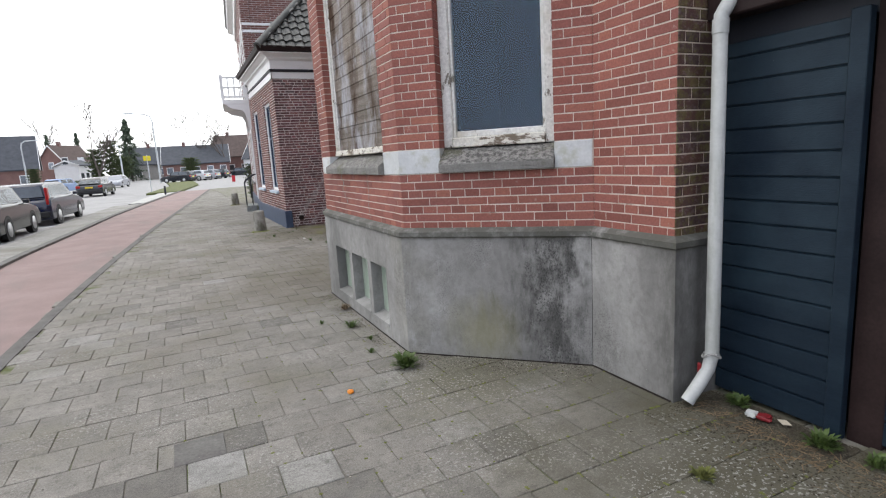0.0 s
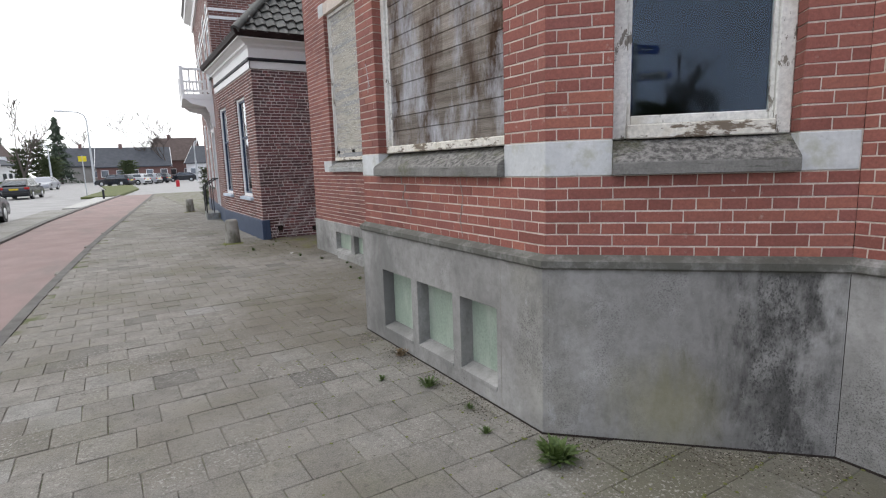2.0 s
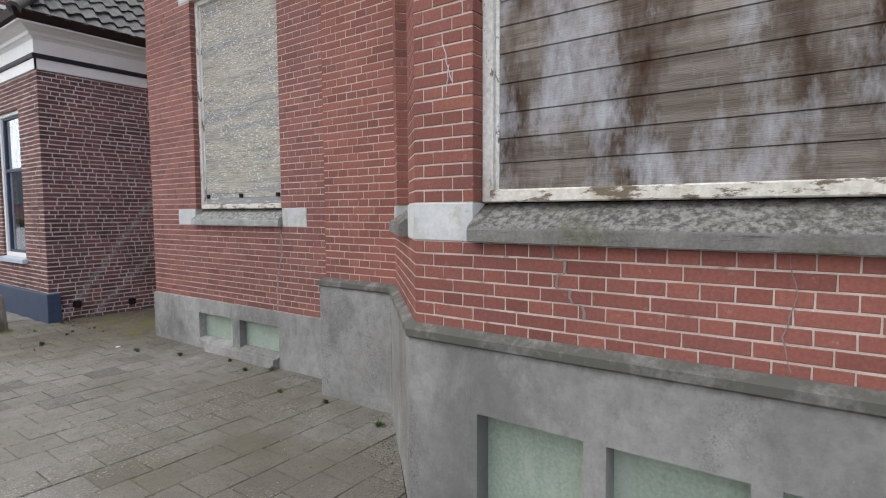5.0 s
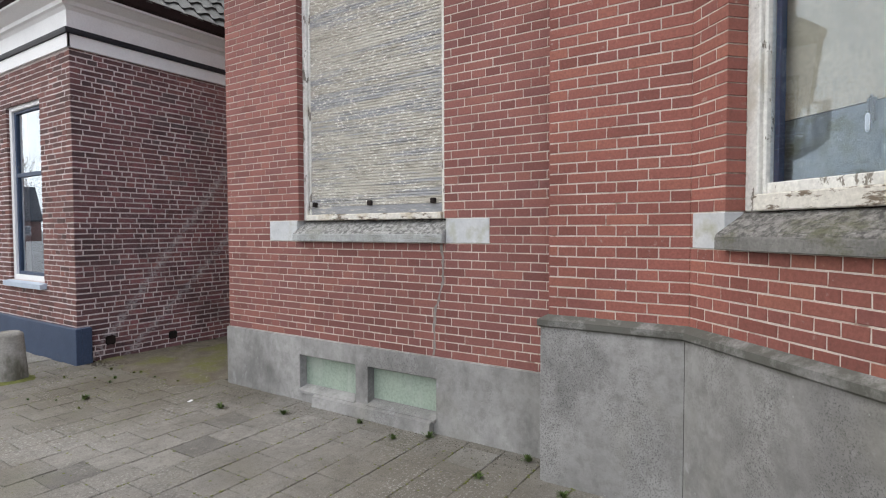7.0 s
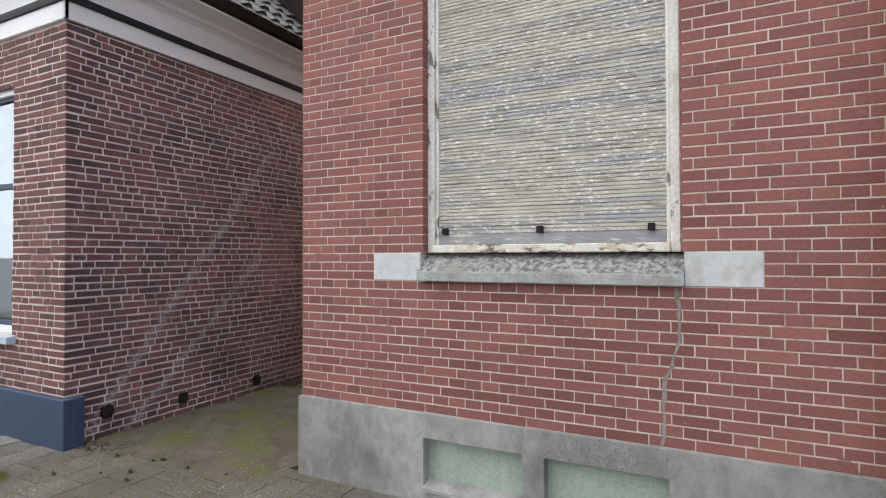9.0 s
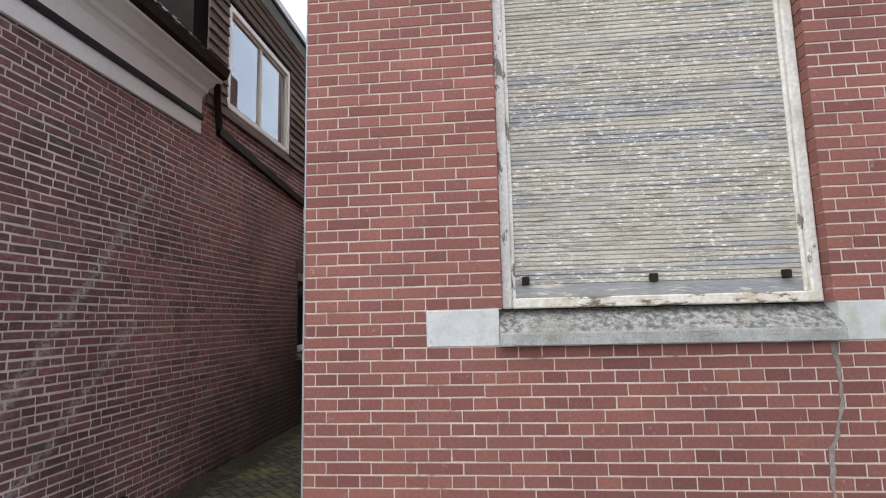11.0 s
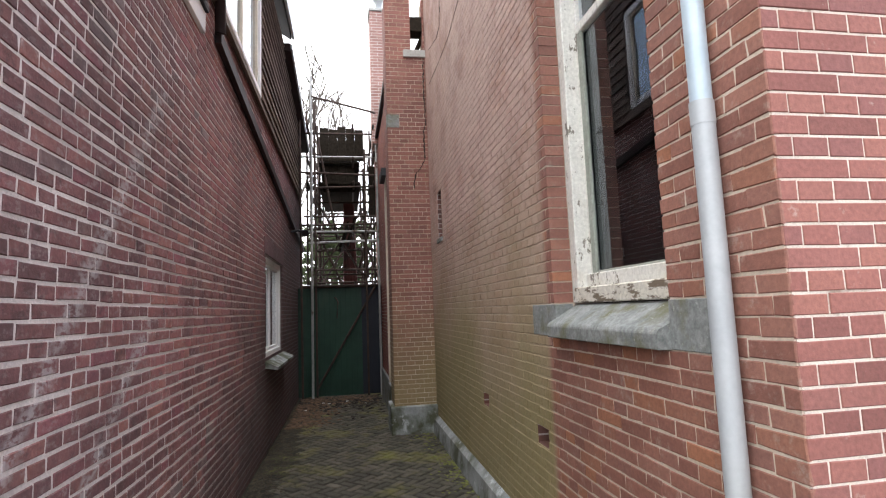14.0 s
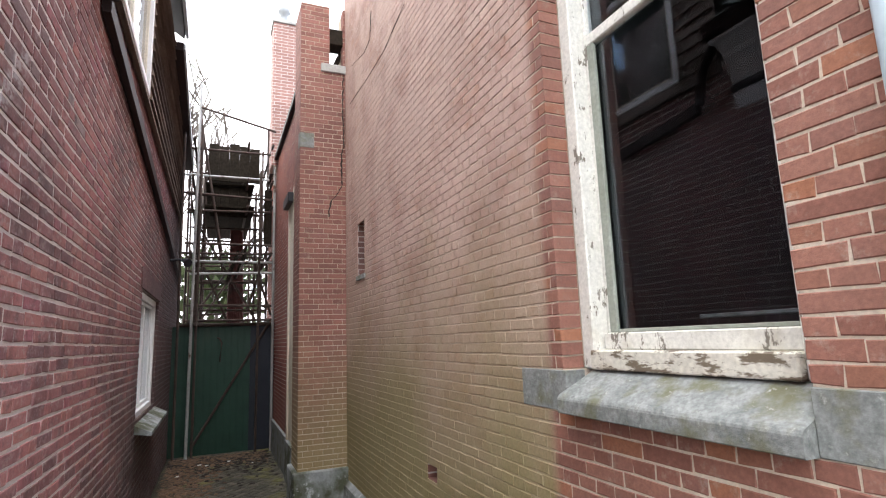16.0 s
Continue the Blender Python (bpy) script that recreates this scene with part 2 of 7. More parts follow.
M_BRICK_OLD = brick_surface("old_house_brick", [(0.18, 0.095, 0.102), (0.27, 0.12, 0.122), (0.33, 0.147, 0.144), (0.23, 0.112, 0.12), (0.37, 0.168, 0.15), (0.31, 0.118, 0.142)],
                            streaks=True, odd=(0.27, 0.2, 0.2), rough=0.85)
M_BRICK_OLD_STREET = brick_surface("old_street_brick", [(0.09, 0.052, 0.048), (0.15, 0.076, 0.068), (0.20, 0.092, 0.08), (0.12, 0.064, 0.058), (0.24, 0.11, 0.09)], rough=0.85)
def far_bricks(name, a, b, mortar):
    """Brickwork seen from afar: courses and joints in the material."""
    m, nt, sh = shader(name)
    ge = nt.nodes.new("ShaderNodeNewGeometry")
    sp = nt.nodes.new("ShaderNodeSeparateXYZ")
    nt.links.new(ge.outputs["Position"], sp.inputs[0])
    cb = nt.nodes.new("ShaderNodeCombineXYZ")
    nt.links.new(maths(nt, "ADD", sp.outputs[0], sp.outputs[1]), cb.inputs[0])
    nt.links.new(sp.outputs[2], cb.inputs[1])
    br = node(nt, "ShaderNodeTexBrick", Color1=(*a, 1), Color2=(*b, 1), Mortar=(*mortar, 1), Scale=1.0, Mortar_Size=0.006, Mortar_Smooth=0.2, Brick_Width=0.215, Row_Height=0.06)
    nt.links.new(cb.outputs[0], br.inputs["Vector"])
    col = mix(nt, 0.7, br.outputs["Color"], ramp(nt, noise_of(nt, 1.6, (1, 1, 1), 5.0), 0.3, 0.7, (0.7, 0.7, 0.7, 1), (1.2, 1.2, 1.2, 1)), "MULTIPLY")
    nt.links.new(col, sh.inputs["Base Color"])
    sh.inputs["Roughness"].default_value = 0.9
    return m


M_BRICK_DARK = far_bricks("far_brick", (0.12, 0.055, 0.047), (0.19, 0.083, 0.068), (0.42, 0.37, 0.35))
M_BRICK_CHIMNEY = far_bricks("chimney_brick", (0.26, 0.135, 0.115), (0.32, 0.175, 0.15), (0.5, 0.44, 0.41))
M_BRICK_BUTTRESS = brick_surface("buttress_brick", [(0.19, 0.085, 0.072), (0.25, 0.112, 0.092), (0.30, 0.14, 0.115), (0.22, 0.105, 0.092)], algae=((0.25, 0.20, 0.105), 4.37, 0.9), bloom=(0.46, 0.40, 0.36), bloom_at=(0.56, 0.8))
M_MORTAR = surface("pale_mortar", (0.50, 0.43, 0.37), (0.66, 0.585, 0.52), 5, 0.95, grain=160, relief=0.4, stain=(0.25, 0.18, 0.145), stain_scale=9, stain_at=(0.60, 0.72))
M_MORTAR_ALLEY = brick_surface("stained_mortar", [(0.50, 0.43, 0.35), (0.56, 0.49, 0.41)], algae=((0.31, 0.265, 0.14), 4.37, 1.2), bloom=(0.62, 0.56, 0.5), bloom_at=(0.5, 0.7), rough=0.95, faded=(0.56, 0.43, 0.385))
M_MORTAR_MOSSY = surface("mossy_mortar", (0.33, 0.265, 0.18), (0.60, 0.51, 0.42), 2, 0.95, grain=160, relief=0.4)
M_MORTAR_OLD = surface("grey_mortar", (0.50, 0.43, 0.41), (0.72, 0.645, 0.62), 2, 0.95, grain=120, relief=0.5, stain=(0.26, 0.215, 0.205), stain_scale=1.3, stain_at=(0.54, 0.74))


def shade_and_dirt_to_yard(m):
    """Black dirt low on the old side wall, with the alley's shade painted in, thickening towards the yard."""
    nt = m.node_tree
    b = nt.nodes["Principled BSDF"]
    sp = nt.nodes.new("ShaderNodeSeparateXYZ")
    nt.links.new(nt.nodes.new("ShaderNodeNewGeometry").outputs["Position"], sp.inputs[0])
    # darkens low down and yardwards: part dirt, part shade put into the colour
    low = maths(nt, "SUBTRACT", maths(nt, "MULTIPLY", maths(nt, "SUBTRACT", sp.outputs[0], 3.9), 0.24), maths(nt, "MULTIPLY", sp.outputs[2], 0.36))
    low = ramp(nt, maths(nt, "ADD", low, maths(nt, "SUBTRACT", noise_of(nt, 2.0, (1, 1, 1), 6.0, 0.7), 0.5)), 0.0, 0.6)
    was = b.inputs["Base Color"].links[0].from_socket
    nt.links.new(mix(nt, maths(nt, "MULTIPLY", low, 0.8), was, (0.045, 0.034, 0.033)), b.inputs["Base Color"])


shade_and_dirt_to_yard(M_BRICK_OLD)
shade_and_dirt_to_yard(M_MORTAR_OLD)
def render_surface(name):
    """Old cement render: blotches, yellowish damp, dark runs, black speckle, pale salts, some painted shade on the
    bay's side.
    """
    m, nt, b = shader(name)
    col = ramp(nt, noise_of(nt, 1.3, (1, 1, 1), 6.0, 0.65), 0.32, 0.68, (0.19, 0.185, 0.177, 1), (0.37, 0.362, 0.35, 1))
    col = mix(nt, 0.6, col, ramp(nt, noise_of(nt, 7.0, (1, 1, 0.8), 6.0, 0.7), 0.3, 0.7, (0.72, 0.72, 0.72, 1), (1.22, 1.22, 1.22, 1)), "MULTIPLY")
    col = mix(nt, maths(nt, "MULTIPLY", ramp(nt, noise_of(nt, 0.9, (1.2, 1.2, 0.8), 3.0), 0.55, 0.75), 0.45), col, (0.23, 0.215, 0.145))
    runs = ramp(nt, noise_of(nt, 2.6, (1.2, 1.2, 0.7), 7.0, 0.75), 0.53, 0.68)
    col = mix(nt, maths(nt, "MULTIPLY", runs, 0.42), col, (0.075, 0.074, 0.07))
    speck = maths(nt, "MULTIPLY", ramp(nt, noise_of(nt, 130.0, (1, 1, 1), 3.0), 0.5, 0.66), ramp(nt, noise_of(nt, 1.7, (1.2, 1.2, 0.5), 3.0), 0.52, 0.62))
    col = mix(nt, maths(nt, "MULTIPLY", speck, 0.7), col, (0.045, 0.045, 0.043))
    salt = maths(nt, "MULTIPLY", ramp(nt, noise_of(nt, 11.0, (1, 1, 0.6), 7.0, 0.75), 0.56, 0.74), ramp(nt, noise_of(nt, 1.1, (1, 1, 1.4), 2.0), 0.45, 0.62))
    col = mix(nt, maths(nt, "MULTIPLY", salt, 0.6), col, (0.52, 0.53, 0.54))
    pits = ramp(nt, noise_of(nt, 38.0, (1, 1, 1), 2.0), 0.72, 0.75)
    col = mix(nt, maths(nt, "MULTIPLY", pits, 0.55), col, (0.5, 0.5, 0.49))
    mottle = ramp(nt, noise_of(nt, 19.0, (1, 1, 1), 7.0, 0.78), 0.47, 0.62)
    col = mix(nt, maths(nt, "MULTIPLY", mottle, 0.32), col, (0.13, 0.126, 0.112))
    # soot run and damp patch on the splayed side of the bay, with some of its shade
    sp = nt.nodes.new("ShaderNodeSeparateXYZ")
    nt.links.new(nt.nodes.new("ShaderNodeNewGeometry").outputs["Position"], sp.inputs[0])
    wob = maths(nt, "MULTIPLY", maths(nt, "SUBTRACT", noise_of(nt, 5.0, (1.5, 1.5, 0.5), 6.0, 0.7), 0.5), 0.9)
    # the broad band at 3.25 is grime plus shade of that side, painted in
    for y0, w, tone, amount, fine, cut in ((2.95, 0.26, (0.045, 0.044, 0.042), 0.9, 9.0, (0.36, 0.58)), (3.25, 0.62, (0.12, 0.118, 0.108), 0.35, 3.0, (0.3, 0.55)), (5.62, 0.5, (0.11, 0.11, 0.105), 0.6, 3.0, (0.3, 0.55)), (2.94, 0.13, (0.02, 0.02, 0.019), 0.75, 95.0, (0.48, 0.60))):
        d = maths(nt, "ABSOLUTE", maths(nt, "ADD", maths(nt, "SUBTRACT", sp.outputs[1], y0), wob))
        k = maths(nt, "MULTIPLY", ramp(nt, d, w * 0.25, w, (1, 1, 1, 1), (0, 0, 0, 1)), ramp(nt, noise_of(nt, fine, (1, 1, 0.6), 6.0, 0.7), *cut))
        k = maths(nt, "MULTIPLY", k, maths(nt, "GREATER_THAN", sp.outputs[1], 2.755))
        col = mix(nt, maths(nt, "MULTIPLY", k, amount), col, tone)
    soot = maths(nt, "MULTIPLY", ramp(nt, maths(nt, "MULTIPLY", maths(nt, "SUBTRACT", 2.42, maths(nt, "ADD", sp.outputs[1], maths(nt, "MULTIPLY", wob, 0.5))), 2.2), 0.0, 1.0), ramp(nt, noise_of(nt, 3.2, (1.4, 1.4, 0.4), 6.0, 0.7), 0.3, 0.52))
    col = mix(nt, maths(nt, "MULTIPLY", soot, 0.8), col, (0.045, 0.043, 0.038))
    d = nt.nodes.new("ShaderNodeVectorMath")
    d.operation = "DISTANCE"
    nt.links.new(nt.nodes.new("ShaderNodeNewGeometry").outputs["Position"], d.inputs[0])
    d.inputs[1].default_value = (1.88, 3.30, 0.2)
    damp = ramp(nt, maths(nt, "ADD", d.outputs["Value"], maths(nt, "MULTIPLY", wob, 0.6)), 0.05, 0.34, (1, 1, 1, 1), (0, 0, 0, 1))
    col = mix(nt, maths(nt, "MULTIPLY", damp, 0.38), col, (0.24, 0.225, 0.09))
    # black algae on the moulded ledge
    ledge = maths(nt, "MULTIPLY", ramp(nt, maths(nt, "ADD", sp.outputs[2], maths(nt, "MULTIPLY", wob, 0.06)), 0.885, 0.91), ramp(nt, noise_of(nt, 7.0, (1, 1, 1), 6.0, 0.7), 0.30, 0.52))
    col = mix(nt, maths(nt, "MULTIPLY", ledge, 0.88), col, (0.075, 0.074, 0.06))
    nt.links.new(col, b.inputs["Base Color"])
    b.inputs["Roughness"].default_value = 0.85
    bump(nt, b, noise_of(nt, 24.0, (1, 1, 1), 6.0, 0.7), 0.35, 0.006)
    return m


def slab_surface(name):
    """Old concrete slabs: each its own grey, exposed grit, brown and green damp, pale lichen flecks in patches."""
    m, nt, b = shader(name)
    oi = nt.nodes.new("ShaderNodeObjectInfo")
    ge = nt.nodes.new("ShaderNodeNewGeometry")
    r = maths(nt, "FRACT", maths(nt, "ADD", oi.outputs["Random"], ge.outputs["Random Per Island"]))
    cr = nt.nodes.new("ShaderNodeValToRGB")
    el = cr.color_ramp.elements
    tones = ((0.0, (0.138, 0.130, 0.118)), (0.08, (0.187, 0.176, 0.158)), (0.5, (0.212, 0.199, 0.178)), (0.92, (0.230, 0.217, 0.196)), (0.97, (0.242, 0.234, 0.217)), (1.0, (0.262, 0.256, 0.242)))
    while len(el) < len(tones):
        el.new(0.5)
    for e, (p, c) in zip(el, tones):
        e.position, e.color = p, (*c, 1)
    nt.links.new(r, cr.inputs[0])
    col = mix(nt, 0.8, cr.outputs[0], ramp(nt, noise_of(nt, 6.0, (1, 1, 1), 6.0, 0.7), 0.28, 0.72, (0.62, 0.62, 0.61, 1), (1.3, 1.3, 1.3, 1)), "MULTIPLY")
    g = noise_of(nt, 130.0, (1, 1, 1), 3.0)
    col = mix(nt, 0.9, col, ramp(nt, g, 0.25, 0.75, (0.55, 0.55, 0.55, 1), (1.35, 1.35, 1.35, 1)), "MULTIPLY")
    damp = maths(nt, "MULTIPLY", ramp(nt, noise_of(nt, 0.75, (1, 1, 1), 6.0, 0.65), 0.47, 0.68), 0.65)
    col = mix(nt, damp, col, mix(nt, ramp(nt, noise_of(nt, 2.3, (1, 1, 1), 4.0), 0.4, 0.6), (0.105, 0.088, 0.062), (0.098, 0.096, 0.052)))
    wob = maths(nt, "MULTIPLY", maths(nt, "SUBTRACT", noise_of(nt, 1.8, (1, 1, 1), 6.0, 0.7), 0.5), 2.0)
    for place, reach, tone, amount in (((2.6, 1.3, 0), 1.9, (0.068, 0.062, 0.038), 0.85), ((1.2, 6.6, 0), 1.3, (0.10, 0.086, 0.06), 0.5), ((2.6, 11.9, 0), 2.0, (0.088, 0.074, 0.05), 0.75), ((2.0, 8.2, 0), 1.1, (0.10, 0.088, 0.06), 0.5), ((1.7, 3.0, 0), 0.9, (0.09, 0.085, 0.048), 0.5)):
        away = nt.nodes.new("ShaderNodeVectorMath")
        away.operation = "DISTANCE"
        nt.links.new(ge.outputs["Position"], away.inputs[0])
        away.inputs[1].default_value = place
        k = ramp(nt, maths(nt, "DIVIDE", maths(nt, "ADD", away.outputs["Value"], wob), reach), 0.35, 1.0, (1, 1, 1, 1), (0, 0, 0, 1))
        col = mix(nt, maths(nt, "MULTIPLY", k, amount), col, tone)
    flecks = maths(nt, "MULTIPLY", ramp(nt, noise_of(nt, 52.0, (1, 1, 1), 3.0, 0.6), 0.56, 0.62), ramp(nt, noise_of(nt, 1.05, (1, 1, 1), 3.0), 0.45, 0.60))
    col = mix(nt, maths(nt, "MULTIPLY", flecks, 0.7), col, (0.34, 0.33, 0.305))
    dark = ramp(nt, noise_of(nt, 21.0, (1, 1, 1), 5.0, 0.75), 0.54, 0.66)
    col = mix(nt, maths(nt, "MULTIPLY", dark, 0.55), col, (0.075, 0.07, 0.058))
    nt.links.new(col, b.inputs["Base Color"])
    b.inputs["Roughness"].default_value = 0.9
    b.inputs["Specular IOR Level"].default_value = 0.4
    bump(nt, b, g, 0.6, 0.005)
    return m


def sill_surface(name, front, top, moss):
    """Weathered stone sill: a paler front edge, a pitted and lichened upper face."""
    m, nt, b = shader(name)
    ge = nt.nodes.new("ShaderNodeNewGeometry")
    sp = nt.nodes.new("ShaderNodeSeparateXYZ")
    nt.links.new(ge.outputs["Normal"], sp.inputs[0])
    up = ramp(nt, sp.outputs[2], 0.3, 0.6)
    grain = noise_of(nt, 90.0, (1, 1, 1), 4.0)
    flat = mix(nt, 0.7, front, ramp(nt, noise_of(nt, 9.0, (1, 1, 0.5), 6.0, 0.7), 0.3, 0.7, (0.6, 0.6, 0.6, 1), (1.25, 1.25, 1.25, 1)), "MULTIPLY")
    pits = ramp(nt, noise_of(nt, 30.0, (1, 1, 1), 6.0, 0.75), 0.42, 0.58)
    worn = mix(nt, pits, tuple(v * 0.38 for v in top), tuple(v * 1.25 for v in top))
    col = mix(nt, up, flat, worn)
    col = mix(nt, maths(nt, "MULTIPLY", ramp(nt, noise_of(nt, 2.6, (1, 1, 2), 6.0, 0.7), 0.52, 0.64), 0.8), col, moss)
    layers = ramp(nt, noise_of(nt, 9.0, (0.5, 0.5, 9), 4.0, 0.7), 0.60, 0.66)
    col = mix(nt, maths(nt, "MULTIPLY", layers, 0.6), col, (0.045, 0.043, 0.036))
    col = mix(nt, 0.6, col, ramp(nt, grain, 0.25, 0.75, (0.6, 0.6, 0.6, 1), (1.3, 1.3, 1.3, 1)), "MULTIPLY")
    nt.links.new(col, b.inputs["Base Color"])
    b.inputs["Roughness"].default_value = 0.9
    bump(nt, b, pits, 0.5, 0.006)
    return m


M_RENDER = render_surface("grey_cement_render")
M_STONE_WHITE = surface("whitewashed_stone", (0.46, 0.475, 0.48), (0.62, 0.63, 0.63), 5, 0.8, relief=0.15, grit=0.2, stain=(0.38, 0.38, 0.30), stain_at=(0.55, 0.72), stain_scale=6, wear=(0.36, 0.36, 0.34), wear_scale=18, wear_at=(0.60, 0.72))
M_STONE_SILL = sill_surface("weathered_stone_sill", (0.21, 0.205, 0.19), (0.225, 0.215, 0.20), (0.10, 0.10, 0.05))
M_SILL_PALE = sill_surface("pale_stone_sill", (0.40, 0.41, 0.40), (0.33, 0.325, 0.31), (0.27, 0.275, 0.24))
M_STONE_BLUE = surface("blue_limestone", (0.165, 0.178, 0.178), (0.28, 0.292, 0.29), 11, 0.85, relief=0.6, grit=0.8, stain=(0.13, 0.128, 0.08), stain_at=(0.50, 0.66), stain_scale=7, wear=(0.38, 0.39, 0.38), wear_scale=28, wear_at=(0.6, 0.7))
M_PAINT = surface("flaking_white_paint", (0.65, 0.64, 0.60), (0.76, 0.75, 0.71), 4, 0.6, grain=50, relief=0.25, stain=(0.47, 0.43, 0.34), stain_scale=3,
                  stain_at=(0.55, 0.75), wear=(0.2, 0.18, 0.15), wear_scale=14, wear_at=(0.585, 0.61), wear_stretch=(1, 1, 0.45))
M_PAINT_SILL = surface("peeling_sill_paint", (0.60, 0.57, 0.50), (0.74, 0.71, 0.64), 4, 0.6, grain=50, relief=0.4, wear=(0.16, 0.125, 0.09), wear_scale=12,
                       wear_at=(0.51, 0.56), wear_stretch=(0.5, 0.5, 1.6), stain=(0.45, 0.38, 0.27), stain_scale=4)
M_WHITE = surface("clean_white_paint", (0.76, 0.76, 0.755), (0.83, 0.83, 0.825), 2, 0.45, relief=0.05, grit=0.15, stain=(0.55, 0.55, 0.52), stain_at=(0.6, 0.9))
M_SASH = surface("grey_green_sash_paint", (0.25, 0.27, 0.23), (0.33, 0.35, 0.31), 5, 0.6, relief=0.1, stain=(0.2, 0.2, 0.16))
M_CREAM = surface("cream_paint", (0.60, 0.53, 0.42), (0.68, 0.61, 0.5), 3, 0.5, relief=0.1)
M_PALEBLUE = surface("pale_blue_sill_paint", (0.40, 0.47, 0.56), (0.50, 0.57, 0.65), 4, 0.5, relief=0.06, grit=0.15, stain=(0.35, 0.38, 0.4), stain_at=(0.6, 0.8))
M_BLACK = surface("black_gloss_paint", (0.012, 0.013, 0.018), (0.02, 0.021, 0.027), 3, 0.6, relief=0.05)
M_GUTTER = surface("dark_brown_gutter_paint", (0.018, 0.011, 0.011), (0.032, 0.02, 0.019), 3, 0.55, spec=0.15, relief=0.08)
M_BLUE = surface("blue_grey_plinth_paint", (0.035, 0.055, 0.10), (0.05, 0.075, 0.13), 3, 0.55, relief=0.12, stain=(0.12, 0.13, 0.15), stain_at=(0.68, 0.8), stain_scale=5)
M_BOARD_BLUE = surface("dark_blue_painted_boards", (0.006, 0.014, 0.025), (0.011, 0.022, 0.035), 3, 0.55, spec=0.2, grain=40, stretch=(1, 1, 4), relief=0.35,
                       stain=(0.022, 0.04, 0.055), stain_at=(0.5, 0.75), wear=(0.3, 0.32, 0.33), wear_scale=26, wear_at=(0.73, 0.75))
def blind_surface(name):
    """Painted slats gone chalky: cream and ochre, grey-blue bare streaks, curling white flakes and black mould."""
    m, nt, b = shader(name)
    col = ramp(nt, noise_of(nt, 2.2, (1, 1.0, 5), 6.0, 0.7), 0.32, 0.68, (0.40, 0.37, 0.31, 1), (0.56, 0.535, 0.47, 1))
    bare = ramp(nt, noise_of(nt, 1.9, (1, 0.45, 9), 6.0, 0.72), 0.50, 0.58)
    col = mix(nt, maths(nt, "MULTIPLY", bare, 0.85), col, (0.33, 0.34, 0.36))
    flake = ramp(nt, noise_of(nt, 26.0, (1, 0.8, 2.6), 6.0, 0.75), 0.54, 0.58)
    flake = maths(nt, "MULTIPLY", flake, ramp(nt, noise_of(nt, 3.0, (1, 0.6, 2.0), 4.0, 0.6), 0.36, 0.50))
    col = mix(nt, flake, col, (0.82, 0.80, 0.745))
    mould = ramp(nt, noise_of(nt, 17.0, (1, 0.4, 3.6), 6.0, 0.78), 0.53, 0.60)
    col = mix(nt, maths(nt, "MULTIPLY", mould, 0.55), col, (0.16, 0.148, 0.125))
    g = noise_of(nt, 75.0, (1, 1, 4), 4.0)
    col = mix(nt, 0.6, col, ramp(nt, g, 0.25, 0.75, (0.65, 0.65, 0.65, 1), (1.25, 1.25, 1.25, 1)), "MULTIPLY")
    nt.links.new(col, b.inputs["Base Color"])
    b.inputs["Roughness"].default_value = 0.85
    b.inputs["Specular IOR Level"].default_value = 0.2
    bump(nt, b, flake, 0.6, 0.004)
    return m


M_BLINDS = blind_surface("weathered_slat_paint")
M_PLANK = surface("weathered_grey_planks", (0.16, 0.135, 0.11), (0.31, 0.275, 0.245), 3.0, 0.85, spec=0.1, grain=34, stretch=(1, 0.3, 9), relief=0.6, grit=0.85, stain=(0.055, 0.032, 0.02), stain_scale=2.6,
                  stain_at=(0.46, 0.66), stain_stretch=(1, 1.5, 0.55), wear=(0.40, 0.405, 0.43), wear_scale=2.6, wear_at=(0.50, 0.68), wear_stretch=(1, 1.2, 0.55), vary=0.25)
M_BARE = surface("bare_grey_wood", (0.25, 0.26, 0.275), (0.36, 0.36, 0.36), 3, 0.85, grain=50, stretch=(1, 0.4, 7), relief=0.4, grit=0.8, wear=(0.55, 0.52, 0.46), wear_scale=9, wear_at=(0.56, 0.64), wear_stretch=(1, 0.5, 4))
M_CLAD = surface("dark_stained_weatherboard", (0.10, 0.075, 0.062), (0.21, 0.16, 0.13), 3, 0.85, spec=0.15, grain=40, stretch=(0.6, 1, 6), relief=0.5, vary=0.35)
M_ZINC = surface("zinc_pipe", (0.36, 0.385, 0.41), (0.45, 0.475, 0.50), 5, 0.5, relief=0.03, grit=0.12, metal=0.1, stain=(0.3, 0.31, 0.31), stain_at=(0.5, 0.8))
M_ZINC_BLUE = surface("blue_zinc_pipe", (0.38, 0.47, 0.55), (0.47, 0.56, 0.63), 5, 0.45, relief=0.03, grit=0.1, metal=0.1)
M_PVC = surface("grey_white_plastic_pipe", (0.39, 0.40, 0.39), (0.53, 0.54, 0.53), 6, 0.5, relief=0.04, grit=0.15, stain=(0.30, 0.31, 0.27), stain_scale=7, stain_at=(0.52, 0.75), stain_stretch=(1, 1, 0.3))
M_FROST = surface("pale_green_frosted_glass", (0.27, 0.335, 0.275), (0.36, 0.43, 0.35), 3, 0.35, relief=0.02, stain=(0.46, 0.5, 0.44), stain_stretch=(1, 1, 0.3), stain_scale=7, stain_at=(0.5, 0.8))
M_SLAB = slab_surface("concrete_paving_slab")
M_JOINT = surface("sandy_mossy_joint", (0.15, 0.139, 0.117), (0.23, 0.215, 0.187), 9, 1.0, grain=150, relief=0.8, stain=(0.085, 0.10, 0.035), stain_scale=2.4, stain_at=(0.5, 0.62))
